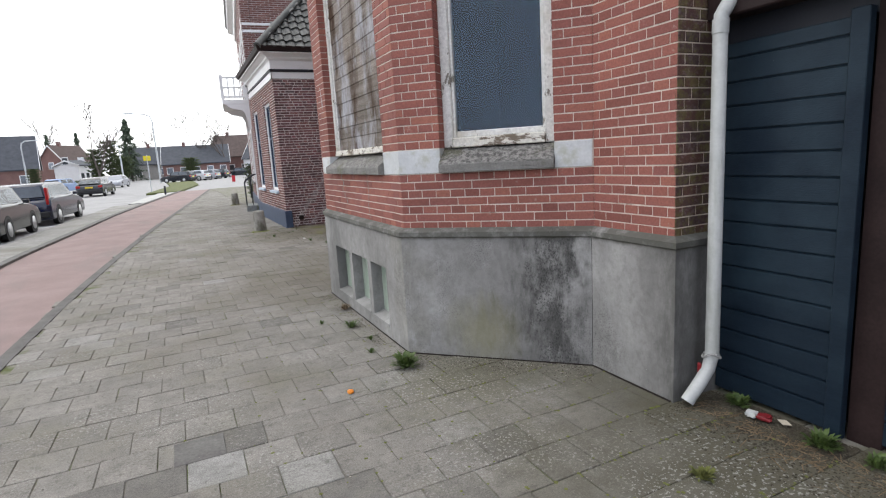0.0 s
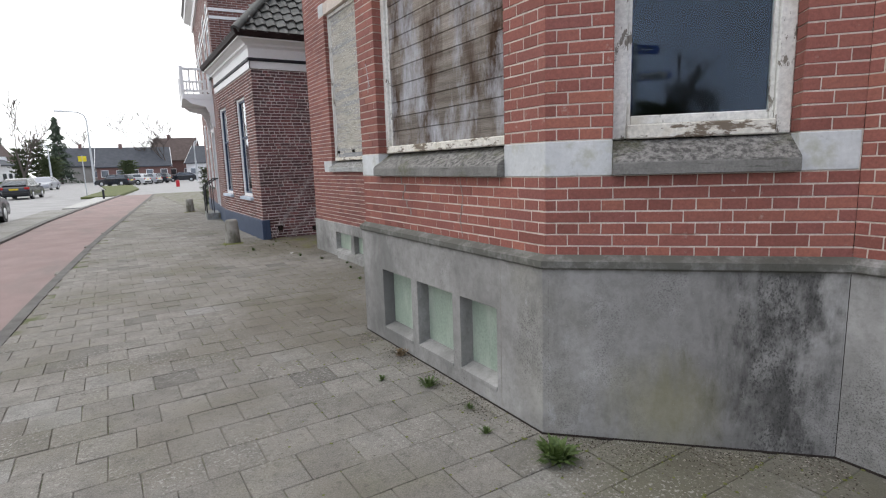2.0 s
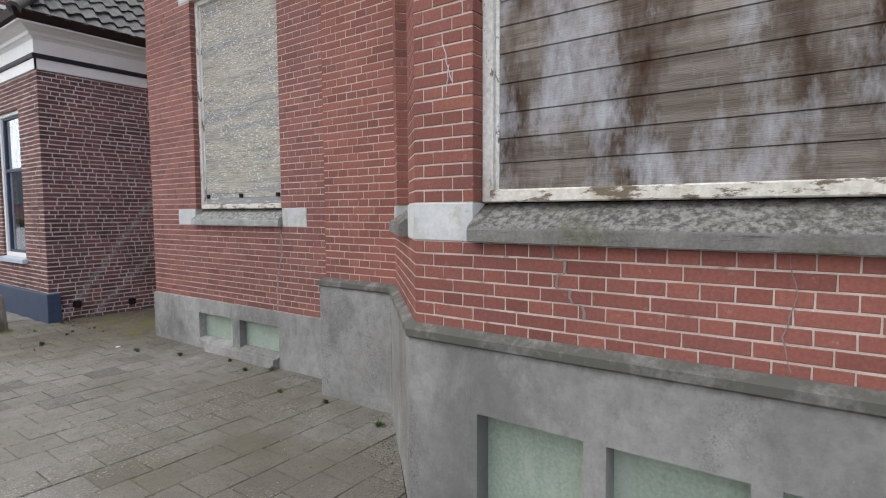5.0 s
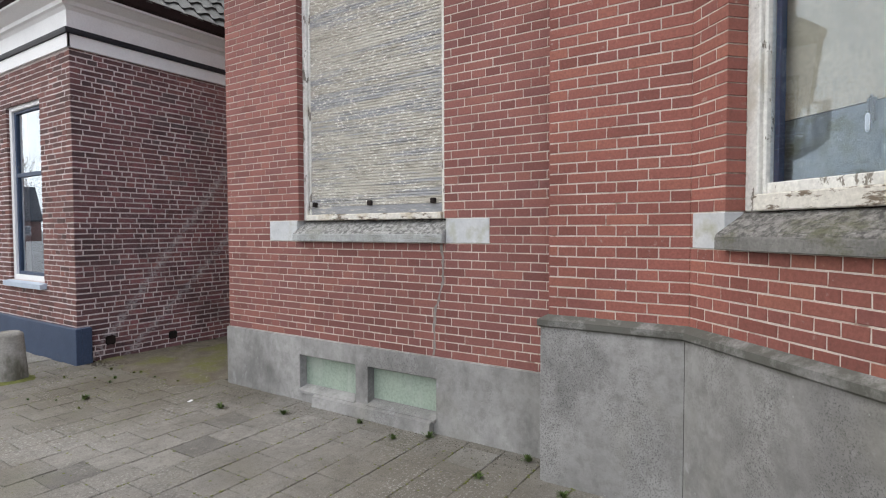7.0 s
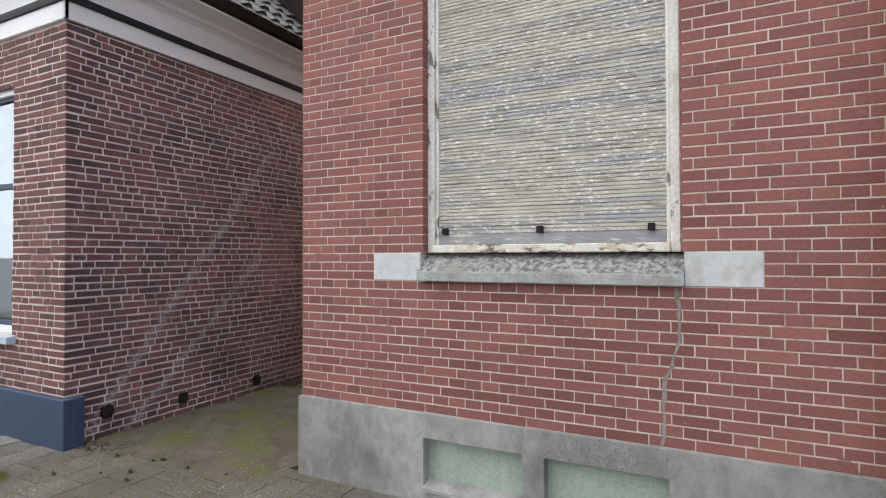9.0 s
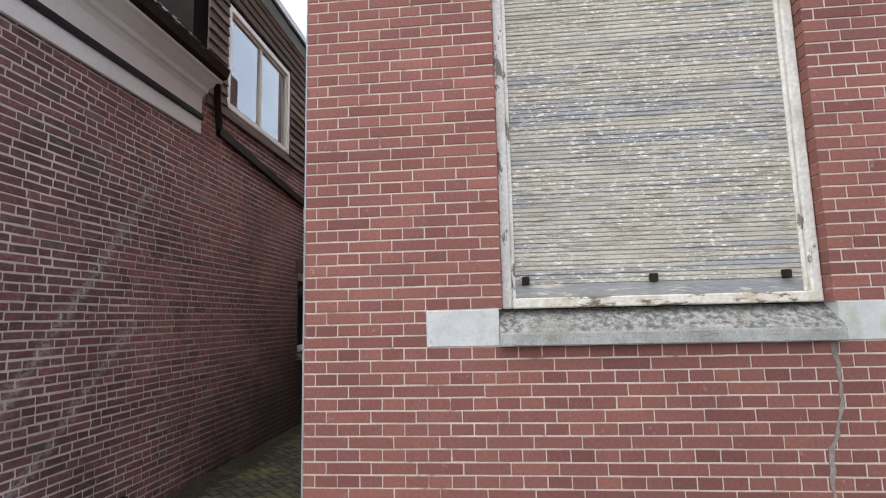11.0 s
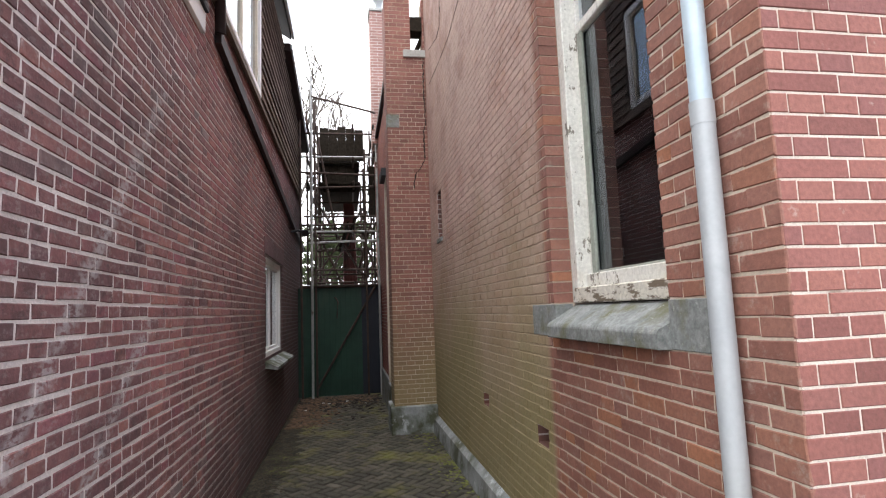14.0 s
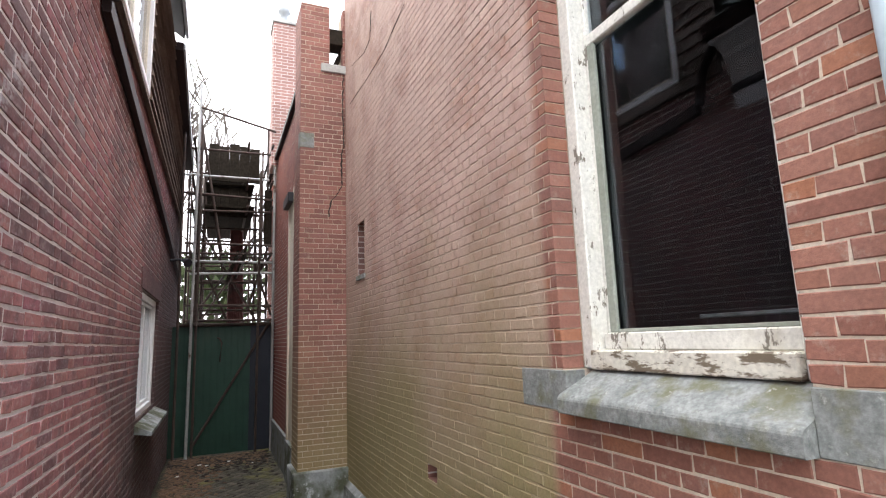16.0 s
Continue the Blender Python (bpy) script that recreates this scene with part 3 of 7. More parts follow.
M_PAVER = surface("mossy_clay_paver", (0.042, 0.038, 0.030), (0.085, 0.076, 0.058), 5, 0.9, grain=110, relief=0.6, vary=0.35, grit=0.8, stain=(0.13, 0.125, 0.036), stain_scale=1.3, stain_at=(0.53, 0.68))
M_MOSSJOINT = surface("moss_between_pavers", (0.010, 0.010, 0.007), (0.022, 0.021, 0.011), 4, 1.0, grain=140, relief=0.8, stain=(0.10, 0.10, 0.026), stain_scale=1.3, stain_at=(0.55, 0.68))
M_ROAD = surface("worn_asphalt", (0.26, 0.255, 0.25), (0.33, 0.325, 0.32), 0.7, 0.95, grain=90, relief=0.3)
M_REDPATH = surface("red_asphalt_cycle_path", (0.215, 0.155, 0.145), (0.275, 0.205, 0.193), 1.3, 0.95, grain=120, relief=0.35, stain=(0.18, 0.15, 0.14), stain_at=(0.5, 0.75), stain_stretch=(1, 0.25, 1))
M_KERB = surface("dark_kerb_concrete", (0.09, 0.085, 0.08), (0.15, 0.145, 0.135), 4, 0.95, relief=0.4, vary=0.15)
M_KERB_PALE = surface("pale_concrete", (0.34, 0.335, 0.32), (0.45, 0.44, 0.42), 4, 0.9, relief=0.3, stain=(0.22, 0.23, 0.16), stain_at=(0.58, 0.75))
M_BOLLARD = surface("grimy_concrete", (0.20, 0.19, 0.165), (0.34, 0.325, 0.295), 6, 0.9, relief=0.5, stain=(0.10, 0.095, 0.07), stain_at=(0.48, 0.64), stain_scale=5, stain_stretch=(1, 1, 0.5))
M_TILE = surface("dark_glazed_roof_tile", (0.045, 0.047, 0.045), (0.085, 0.087, 0.082), 6, 0.5, relief=0.3, vary=0.3, stain=(0.14, 0.145, 0.12), stain_scale=12, stain_at=(0.6, 0.7))
M_GREEN = surface("green_steel_sheet", (0.008, 0.034, 0.022), (0.014, 0.05, 0.033), 2.5, 0.5, relief=0.1, stain=(0.05, 0.06, 0.04), stain_at=(0.6, 0.75), stain_stretch=(1, 1, 0.3), wear=(0.2, 0.2, 0.17), wear_scale=8, wear_at=(0.7, 0.73))
M_NAVY = surface("black_blue_sheet", (0.010, 0.013, 0.022), (0.016, 0.02, 0.03), 3, 0.6, relief=0.1)
M_STEEL = surface("galvanised_tube", (0.30, 0.30, 0.29), (0.42, 0.41, 0.40), 9, 0.55, relief=0.1, metal=0.2, stain=(0.10, 0.05, 0.03), stain_at=(0.58, 0.7), stain_scale=6)
M_RUST = surface("rusty_tube", (0.035, 0.026, 0.022), (0.075, 0.045, 0.035), 9, 0.8, relief=0.2)
M_REDPOLE = surface("dark_red_painted_pole", (0.075, 0.024, 0.022), (0.12, 0.038, 0.033), 7, 0.7, relief=0.15, stain=(0.03, 0.02, 0.018))
M_DECK = surface("dirty_scaffold_board", (0.016, 0.013, 0.010), (0.035, 0.028, 0.021), 5, 0.9, grain=40, stretch=(1, 5, 5), relief=0.3, spec=0.08)
# near black: the shade of closed rooms is put into this colour
M_DARK = surface("interior_shade_plaster", (0.022, 0.02, 0.018), (0.035, 0.032, 0.028), 2, 0.95, relief=0.1)
M_BEIGE = surface("beige_inner_panel", (0.50, 0.42, 0.30), (0.60, 0.52, 0.39), 1.5, 0.8, relief=0.05, stain=(0.40, 0.34, 0.24), stain_scale=1.5)
M_LEAF = surface("weed_leaf", (0.045, 0.078, 0.018), (0.085, 0.125, 0.03), 30, 0.6, relief=0.1)
M_MOSS = surface("moss", (0.09, 0.10, 0.028), (0.16, 0.17, 0.045), 40, 1.0, grain=200, relief=0.9)
M_SOIL = surface("dark_soil", (0.03, 0.025, 0.018), (0.075, 0.062, 0.042), 8, 1.0, grain=160, relief=0.8)
M_EARTH = surface("trodden_earth", (0.085, 0.070, 0.050), (0.15, 0.128, 0.096), 5, 1.0, grain=120, relief=0.9, grit=0.95, stain=(0.105, 0.102, 0.032), stain_scale=2.2, stain_at=(0.49, 0.62), wear=(0.25, 0.235, 0.21), wear_scale=45, wear_at=(0.60, 0.66))
M_STRAW = surface("dead_stalks", (0.10, 0.07, 0.04), (0.22, 0.16, 0.095), 20, 0.95, relief=0.2)
M_DEADLEAF = surface("dead_leaf", (0.06, 0.035, 0.022), (0.14, 0.085, 0.05), 20, 0.9, relief=0.2, vary=0.4)
M_GRIT = surface("grit", (0.14, 0.125, 0.10), (0.28, 0.26, 0.225), 40, 0.95, relief=0.2, vary=0.4)
M_CRACK = surface("crack_filler", (0.20, 0.18, 0.165), (0.30, 0.27, 0.25), 12, 0.95, relief=0.4)
# near black for cracks, and for shade in holes and gaps
M_VOID = surface("crack_and_shade_black", (0.012, 0.009, 0.008), (0.025, 0.018, 0.015), 12, 1.0, relief=0.1)
M_RUBBER = surface("tyre_rubber", (0.012, 0.012, 0.012), (0.02, 0.02, 0.02), 12, 0.85, relief=0.1)
M_ALLOY = surface("alloy_wheel", (0.45, 0.46, 0.47), (0.55, 0.56, 0.57), 9, 0.35, relief=0.02, metal=0.7)
M_BARK = surface("bare_bark", (0.07, 0.058, 0.05), (0.12, 0.10, 0.088), 9, 0.95, relief=0.4)
M_NEEDLE = surface("conifer_needles", (0.045, 0.065, 0.045), (0.075, 0.10, 0.06), 3, 0.9, relief=0.2, vary=0.3)
M_HEDGE = surface("evergreen_leaf", (0.04, 0.06, 0.025), (0.08, 0.10, 0.04), 3, 0.9, relief=0.2, vary=0.3)
M_GRASS = surface("winter_grass", (0.07, 0.085, 0.03), (0.13, 0.14, 0.05), 2, 1.0, grain=60, relief=0.9)


def plain(name, c, rough=0.4, metal=0.0):
    return surface(name, tuple(v * 0.9 for v in c), tuple(min(1, v * 1.1) for v in c), 5, rough, relief=0.03, metal=metal)


M_SIGNBLUE = plain("blue_sign", (0.02, 0.09, 0.42))
M_SIGNYELLOW = plain("yellow_sign", (0.75, 0.62, 0.03))
M_RED = plain("red_plastic", (0.45, 0.02, 0.03))
M_DKRED = plain("dark_red_plastic", (0.20, 0.015, 0.02))
M_ORANGE = plain("orange_peel", (0.75, 0.25, 0.03), 0.5)
M_SHEEN = plain("light_grey_metal", (0.5, 0.52, 0.53), 0.5, 0.3)


def glass(name, tint=(0.92, 0.95, 0.96), ior=1.5):
    m, nt, b = shader(name)
    b.inputs["Base Color"].default_value = (*tint, 1)
    b.inputs["Transmission Weight"].default_value = 1.0
    b.inputs["Roughness"].default_value = 0.0
    b.inputs["IOR"].default_value = ior
    b.inputs["Specular Tint"].default_value = (0.72, 0.86, 1.0, 1)
    return m


M_CEMENT_MOSS = surface("mossy_cement", (0.20, 0.215, 0.215), (0.36, 0.375, 0.38), 4, 0.9, grain=70, relief=0.5, stain=(0.07, 0.075, 0.045), stain_scale=2.5, stain_at=(0.42, 0.58),
                        wear=(0.5, 0.52, 0.54), wear_scale=7, wear_at=(0.58, 0.7))
M_GLASS_BRIGHT = glass("coated_double_glazing", (0.9, 0.95, 1.0), 2.3)
M_GLASS = glass("window_glass", (0.86, 0.93, 1.0))
M_CARGLASS = plain("tinted_car_glass", (0.22, 0.24, 0.26), 0.06, 0.7)


# ---- brickwork ----
def brick_block(w, d, h, c=0.0018, rnd=None, worn=0.0):
    """Vertices and faces of one brick: w wide, its face at y = 0, d deep behind it, with eased front edges, knocked uneven by worn metres."""
    x, z = w / 2, h / 2
    v = [(-x + c, 0, -z + c), (x - c, 0, -z + c), (x - c, 0, z - c), (-x + c, 0, z - c),
         (-x, c, -z), (x, c, -z), (x, c, z), (-x, c, z), (-x, d, -z), (x, d, -z), (x, d, z), (-x, d, z)]
    if worn:
        for i in range(4):
            a, b = rnd.uniform(-worn, worn), rnd.uniform(-worn, worn)
            v[i] = (v[i][0] + a, v[i][1] + rnd.uniform(0, worn * 0.2), v[i][2] + b)
            v[4 + i] = (v[4 + i][0] + a, v[4 + i][1], v[4 + i][2] + b)
    f = [(0, 1, 2, 3)]
    for i in range(4):
        j = (i + 1) % 4
        f += [(4 + i, 4 + j, j, i), (8 + i, 8 + j, 4 + j, 4 + i)]
    return v, f


BRICKS = {}


def brick_mesh(w, d, h, material, rnd, worn):
    """One of six worn shapes of a brick of that size."""
    kind = rnd.randrange(6)
    key = (round(w, 3), d, round(h, 3), material.name, kind)
    if key not in BRICKS:
        v, f = brick_block(w, d, h, 0.0018 + worn * 0.4, rnd, worn)
        me = bpy.data.meshes.new("brick")
        me.from_pydata(v, [], f)
        me.materials.append(material)
        BRICKS[key] = me
    return BRICKS[key]


def lay(width, z0, z1, holes, course=0.0585, length=0.218, joint=0.0076, rnd=None, bond="cross", ref=1.37, head=None):
    """Bricks of a wall face as (u, z, w, h, deep): courses of stretchers and headers, cut at the holes."""
    out = []
    head = joint * (0.72 if joint < 0.01 else 0.95) if head is None else head
    k = math.floor((z0 - ref) / course + 1e-6)
    while ref + k * course < z1 - 0.02:
        a, b = max(z0, ref + k * course), min(z1, ref + (k + 1) * course)
        k += 1
        if b - a < 0.02:
            continue
        zm = (a + b) / 2
        if bond == "cross":
            step = length if k % 2 else length / 2
            u = -(length / 2 if (k // 2) % 2 else 0) if k % 2 else -length / 4
            ends = []
            while u < width:
                ends.append((u, u + step))
                u += step
        else:
            u, ends = -rnd.random() * length, []
            while u < width:
                s = length if rnd.random() < 0.55 else length / 2
                ends.append((u, u + s))
                u += s
        spans = [(0.0, width)]
        for h0, h1, g0, g1 in holes:
            if g0 < zm < g1:
                nxt = []
                for s0, s1 in spans:
                    if h1 <= s0 or h0 >= s1:
                        nxt.append((s0, s1))
                    else:
                        if h0 > s0:
                            nxt.append((s0, h0))
                        if h1 < s1:
                            nxt.append((h1, s1))
                spans = nxt
        for s0, s1 in spans:
            cuts = [(max(e0, s0), min(e1, s1)) for e0, e1 in ends if min(e1, s1) - max(e0, s0) > 0.001]
            if len(cuts) > 1 and cuts[0][1] - cuts[0][0] < 0.045:
                cuts[:2] = [(cuts[0][0], cuts[1][1])]
            if len(cuts) > 1 and cuts[-1][1] - cuts[-1][0] < 0.045:
                cuts[-2:] = [(cuts[-2][0], cuts[-1][1])]
            for c0, c1 in cuts:
                deep = (c0 == s0 and s0 > 0) or (c1 == s1 and s1 < width)
                j0 = 0 if c0 == s0 else head / 2
                j1 = 0 if c1 == s1 else head / 2
                out.append(((c0 + c1 + j0 - j1) / 2, zm, c1 - c0 - j0 - j1, b - a - joint, deep))
    return out


def wall_frame(p0, p1):
    """Local frame of a wall from p0 to p1, seen from outside with p0 on its left: x along it, y into the wall, z up."""
    u = Vector((p1[0] - p0[0], p1[1] - p0[1], 0)).normalized()
    y = Vector((-u.y, u.x, 0))
    m = Matrix(((u.x, y.x, 0, p0[0]), (u.y, y.y, 0, p0[1]), (0, 0, 1, 0), (0, 0, 0, 1)))
    return m, math.hypot(p1[0] - p0[0], p1[1] - p0[1])


LATER = []


def brick_wall(name, p0, p1, z0, z1, holes=(), brick=None, mortar=None, thick=0.28, near=None, label="", trim=(0, 0), bond="cross", course=0.0585, length=0.218,
               joint=0.0076, voids=None, seed=1, zbricks=None, inset=(0.005, 0.005), rough=0.0015):
    """A wall of mortar with openings through it, and its bricks proud of the joints. holes: (u0, u1, z0, z1) without bricks; voids: those that go through."""
    m, width = wall_frame(p0, p1)
    voids = holes if voids is None else voids
    voids = [(a - 0.006, b + 0.006, c, d) for a, b, c, d in voids]
    us = sorted({0.0, width, *[v for h in voids for v in h[:2]]})
    zs = sorted({z0, z1, *[v for h in voids for v in h[2:4]]})
    us = [min(max(u, inset[0]), width - inset[1]) for u in us if 0 <= u <= width]
    zs = [z for z in zs if z0 <= z <= z1]
    bm = bmesh.new()
    face = 0.0026
    cell = {}
    for i in range(len(us) - 1):
        for j in range(len(zs) - 1):
            uc, zc = (us[i] + us[i + 1]) / 2, (zs[j] + zs[j + 1]) / 2
            cell[i, j] = not any(a < uc < b and c < zc < d for a, b, c, d in voids)
    vs = {}

    def vert(i, j, k):
        if (i, j, k) not in vs:
            vs[i, j, k] = bm.verts.new((us[i], (face, thick)[k], zs[j]))
        return vs[i, j, k]
    for (i, j), solid in cell.items():
        if not solid:
            continue
        bm.faces.new((vert(i, j, 0), vert(i + 1, j, 0), vert(i + 1, j + 1, 0), vert(i, j + 1, 0)))
        bm.faces.new((vert(i, j, 1), vert(i, j + 1, 1), vert(i + 1, j + 1, 1), vert(i + 1, j, 1)))
        for di, dj, a, b in ((-1, 0, (0, 0), (0, 1)), (1, 0, (1, 1), (1, 0)), (0, -1, (1, 0), (0, 0)), (0, 1, (0, 1), (1, 1))):
            if not cell.get((i + di, j + dj)):
                q = [vert(i + a[0], j + a[1], 0), vert(i + b[0], j + b[1], 0), vert(i + b[0], j + b[1], 1), vert(i + a[0], j + a[1], 1)]
                bm.faces.new(q)
    bmesh.ops.recalc_face_normals(bm, faces=bm.faces[:])
    wall = structure(name, bm, mortar, label, "wall", m)
    LATER.append((wall, width, z0, z1 if zbricks is None else zbricks, holes, brick, near, trim, bond, course, length, joint, seed, rough))
    return wall


def lay_all():
    """The bricks of all walls, after everything else."""
    for wall, width, z0, z1, holes, brick, near, trim, bond, course, length, joint, seed, jit in LATER:
        rnd = random.Random(seed)
        pieces = lay(width, z0, z1, holes, course, length, joint, rnd, bond)
        if near:
            un, zn = near
            pieces.sort(key=lambda p: (p[0] - un) ** 2 + (p[1] - zn) ** 2)
        first, rest = (pieces[:300], pieces[300:]) if near else ([], pieces)
        for u, z, w, h, deep in first:
            ob = new("brick", brick_mesh(w, 0.11 if deep else 0.014, h, brick, rnd, jit * (0.75 if jit < 0.002 else 1.35)))
            ob.parent = wall
            ob.location = (u, -rnd.uniform(0, jit), z)
            ob.rotation_euler = (rnd.uniform(-0.012, 0.012), rnd.uniform(-0.006, 0.006), rnd.uniform(-0.006, 0.006))
        vv, ff = [], []
        for u, z, w, h, deep in rest:
            v, f = brick_block(w, 0.11 if deep else 0.014, h, 0.0018 + jit * 0.3, rnd, jit * (0.75 if jit < 0.002 else 1.35))
            o, dy, tu, tz = len(vv), -rnd.uniform(0, jit), rnd.gauss(0, jit * 2.0), rnd.gauss(0, jit * 4.0)
            vv += [(x + u, y + dy + (x * tu + q * tz if y < 0.01 else 0), q + z) for x, y, q in v]
            ff += [tuple(i + o for i in t) for t in f]
        if rest:
            me = bpy.data.meshes.new("bricks")
            me.from_pydata(vv, [], ff)
            me.materials.append(brick)
            ob = new("bricks", me)
            ob.parent = wall
            ob["kind"] = "stuff"

# ---- the corner building: walls ----
YN, XN = 13.12, 2.25  # corner of the neighbouring house
ROOF = 6.4
XM, XP, XF = 2.715, 2.46, 1.485
YA, YP1, YI1, YC1, YC2, YI2, YP2 = 11.09, 7.755, 7.005, 6.03, 3.74, 2.765, 2.11
MAIN_WIN = (0.97, 2.45, 1.545, 3.78)
wall_main = brick_wall("wall_main", (XM, YA - 0.003), (XM, YP1 - 0.02), 0.55, ROOF, [(0.605, 2.81, 1.37, 1.545), (0.75, 2.67, 3.78, 3.96), MAIN_WIN], M_BRICK_MAIN, M_MORTAR,
                       voids=[MAIN_WIN, (0.955, 2.465, 1.37, 1.545)], near=(1.6, 1.2), inset=(0.005, -0.03), label="red brick street wall with pale pointed joints")
brick_wall("wall_pier_side", (XM, YP1), (XP + 0.003, YP1), 0.955, ROOF, (), M_BRICK, M_MORTAR, thick=0.2, inset=(-0.1, 0.005), label="narrow brick return of the projecting pier")
brick_wall("wall_pier_north", (XP, YP1), (XP, YI1), 0.955, ROOF, (), M_BRICK, M_MORTAR, near=(0.3, 1.6), inset=(0.005, -0.03), label="red brick pier beside the bay window")
DIAG_L = (0.24, 1.05, 1.545, 3.95)
DIAG_R = (0.322, 1.126, 1.545, 3.95)
FRONT = (0.33, 1.96, 1.545, 3.95)
wall_bay_north = brick_wall("wall_bay_north", (XP, YI1), (XF, YC1), 0.955, ROOF, [(0.02, 1.37, 1.37, 1.545), DIAG_L], M_BRICK, M_MORTAR, inset=(-0.03, 0.005), voids=[DIAG_L, (0.24, 1.05, 1.37, 1.545)], near=(0.7, 1.4), label="angled red brick side of the bay")
wall_bay_front = brick_wall("wall_bay_front", (XF, YC1), (XF, YC2), 0.955, ROOF, [(0.0, 2.29, 1.37, 1.545), FRONT], M_BRICK, M_MORTAR, voids=[FRONT, (0.33, 1.96, 1.37, 1.545)], near=(1.1, 1.2), label="red brick front of the bay")
wall_bay_south = brick_wall("wall_bay_south", (XF, YC2), (XP, YI2), 0.955, ROOF, [(0.0, 1.378, 1.37, 1.545), DIAG_R], M_BRICK, M_MORTAR, inset=(0.005, -0.03), voids=[DIAG_R, (0.322, 1.126, 1.37, 1.545)], near=(0.7, 1.2), label="angled red brick side of the bay")
brick_wall("wall_pier_south", (XP, YI2), (XP, YP2 + 0.003), 0.955, ROOF, (), M_BRICK, M_MORTAR, near=(0.3, 1.5), inset=(-0.03, 0.005), label="red brick pier beside the garage")
M_BRICK_MOSSY = brick_surface("mossy_brick", [(0.10, 0.045, 0.03), (0.15, 0.06, 0.04), (0.12, 0.055, 0.03)], odd=(0.16, 0.14, 0.03), bloom=(0.14, 0.13, 0.04), bloom_at=(0.48, 0.6))
brick_wall("wall_pier_return", (XP, YP2), (2.86, YP2), 0.955, ROOF, (), M_BRICK_MOSSY, M_MORTAR_ALLEY, thick=0.2, label="damp mossy brick side of the pier")
# alley side of the building, told by x from its far end
XE = 8.55
ALLEY_WIN = (XE - 4.30, XE - 3.24, 1.545, 3.95)
SLIT = (XE - 7.95, XE - 7.66, 2.38, 2.97)
VENT1, VENT2 = (XE - 6.0, XE - 5.82, 0.745, 0.855), (XE - 4.69, XE - 4.50, 0.735, 0.845)
wall_alley = brick_wall("wall_alley", (XE, YA), (XM, YA), 0.2, ROOF, [(XE - 4.64, XE - 2.98, 1.37, 1.545), ALLEY_WIN, SLIT, VENT1, VENT2], M_BRICK_ALLEY, M_MORTAR_ALLEY,
                        voids=[ALLEY_WIN, (XE - 4.28, XE - 3.24, 1.37, 1.545), SLIT, VENT1, VENT2], near=(XE - 3.6, 1.4), rough=0.0024, label="red brick alley wall with brown-green algae film")


def plinth(name, pts, z0, z1, proud, label, cap=0.06):
    """Cement plinth along a run of wall corners, with a sloping moulded cap."""
    bm = bmesh.new()
    n = len(pts)
    off = []
    for i in range(n):
        d0 = (Vector(pts[i]) - Vector(pts[i - 1])).normalized() if i else None
        d1 = (Vector(pts[i + 1]) - Vector(pts[i])).normalized() if i < n - 1 else None
        nrm = [Vector((d.y, -d.x)) for d in (d0, d1) if d]
        s = sum(nrm, Vector((0, 0)))
        s = s / s.dot(nrm[0]) if len(nrm) == 2 else nrm[0]
        off.append(s)
    prof = [(-0.10, z0), (proud - 0.004, z0), (proud, z0 + 0.004), (proud, z1 - cap - 0.012), (proud + (0.016 if cap > 0.03 else 0), z1 - cap), (proud + (0.016 if cap > 0.03 else 0), z1 - cap * 0.45), (0.004, z1), (-0.10, z1)]
    rings = [[bm.verts.new((pts[i][0] + off[i].x * d, pts[i][1] + off[i].y * d, z)) for d, z in prof] for i in range(n)]
    for a, b in zip(rings, rings[1:]):
        for k in range(len(prof)):
            bm.faces.new((a[k], a[(k + 1) % len(prof)], b[(k + 1) % len(prof)], b[k]))
    bm.faces.new(rings[0])
    bm.faces.new(rings[-1][::-1])
    bmesh.ops.recalc_face_normals(bm, faces=bm.faces[:])
    return structure(name, bm, M_RENDER, label, "plinth")


def cut(ob, *boxes):
    """Openings cut out of a structure's mesh, and closed inside."""
    for b in boxes:
        tool_me = bpy.data.meshes.new("tool")
        bm = bmesh.new()
        box(bm, *b)
        bm.to_mesh(tool_me)
        bm.free()
        tool = new("tool", tool_me)
        md = ob.modifiers.new("cut", "BOOLEAN")
        md.object, md.solver = tool, "EXACT"
        dg = bpy.context.evaluated_depsgraph_get()
        done = bpy.data.meshes.new_from_object(ob.evaluated_get(dg))
        ob.modifiers.clear()
        ob.data = done
        bpy.data.objects.remove(tool)
    return ob


bay_plinth = plinth("plinth_bay", [(XM + 0.05, YP1), (XP, YP1), (XP, YI1), (XF, YC1), (XF, YC2), (XP, YI2), (XP, YP2), (2.86, YP2)], -0.05, 0.975, 0.035, "grey cement-rendered plinth of the bay, stained")
cut(bay_plinth, (XF - 0.3, XF + 0.3, 5.17, 5.66, 0.125, 0.61), (XF - 0.3, XF + 0.3, 4.60, 5.08, 0.125, 0.61), (XF - 0.3, XF + 0.3, 4.12, 4.51, 0.125, 0.61))
main_plinth = plinth("plinth_main", [(XM + 0.2, YA), (XM, YA), (XM, YP1)], -0.08, 0.552, 0.018, "low grey cement plinth with two cellar lights", 0.012)
cut(main_plinth, (XM - 0.3, XM + 0.3, 9.47, 10.11, 0.10, 0.40), (XM - 0.3, XM + 0.3, 8.70, 9.345, 0.10, 0.40))


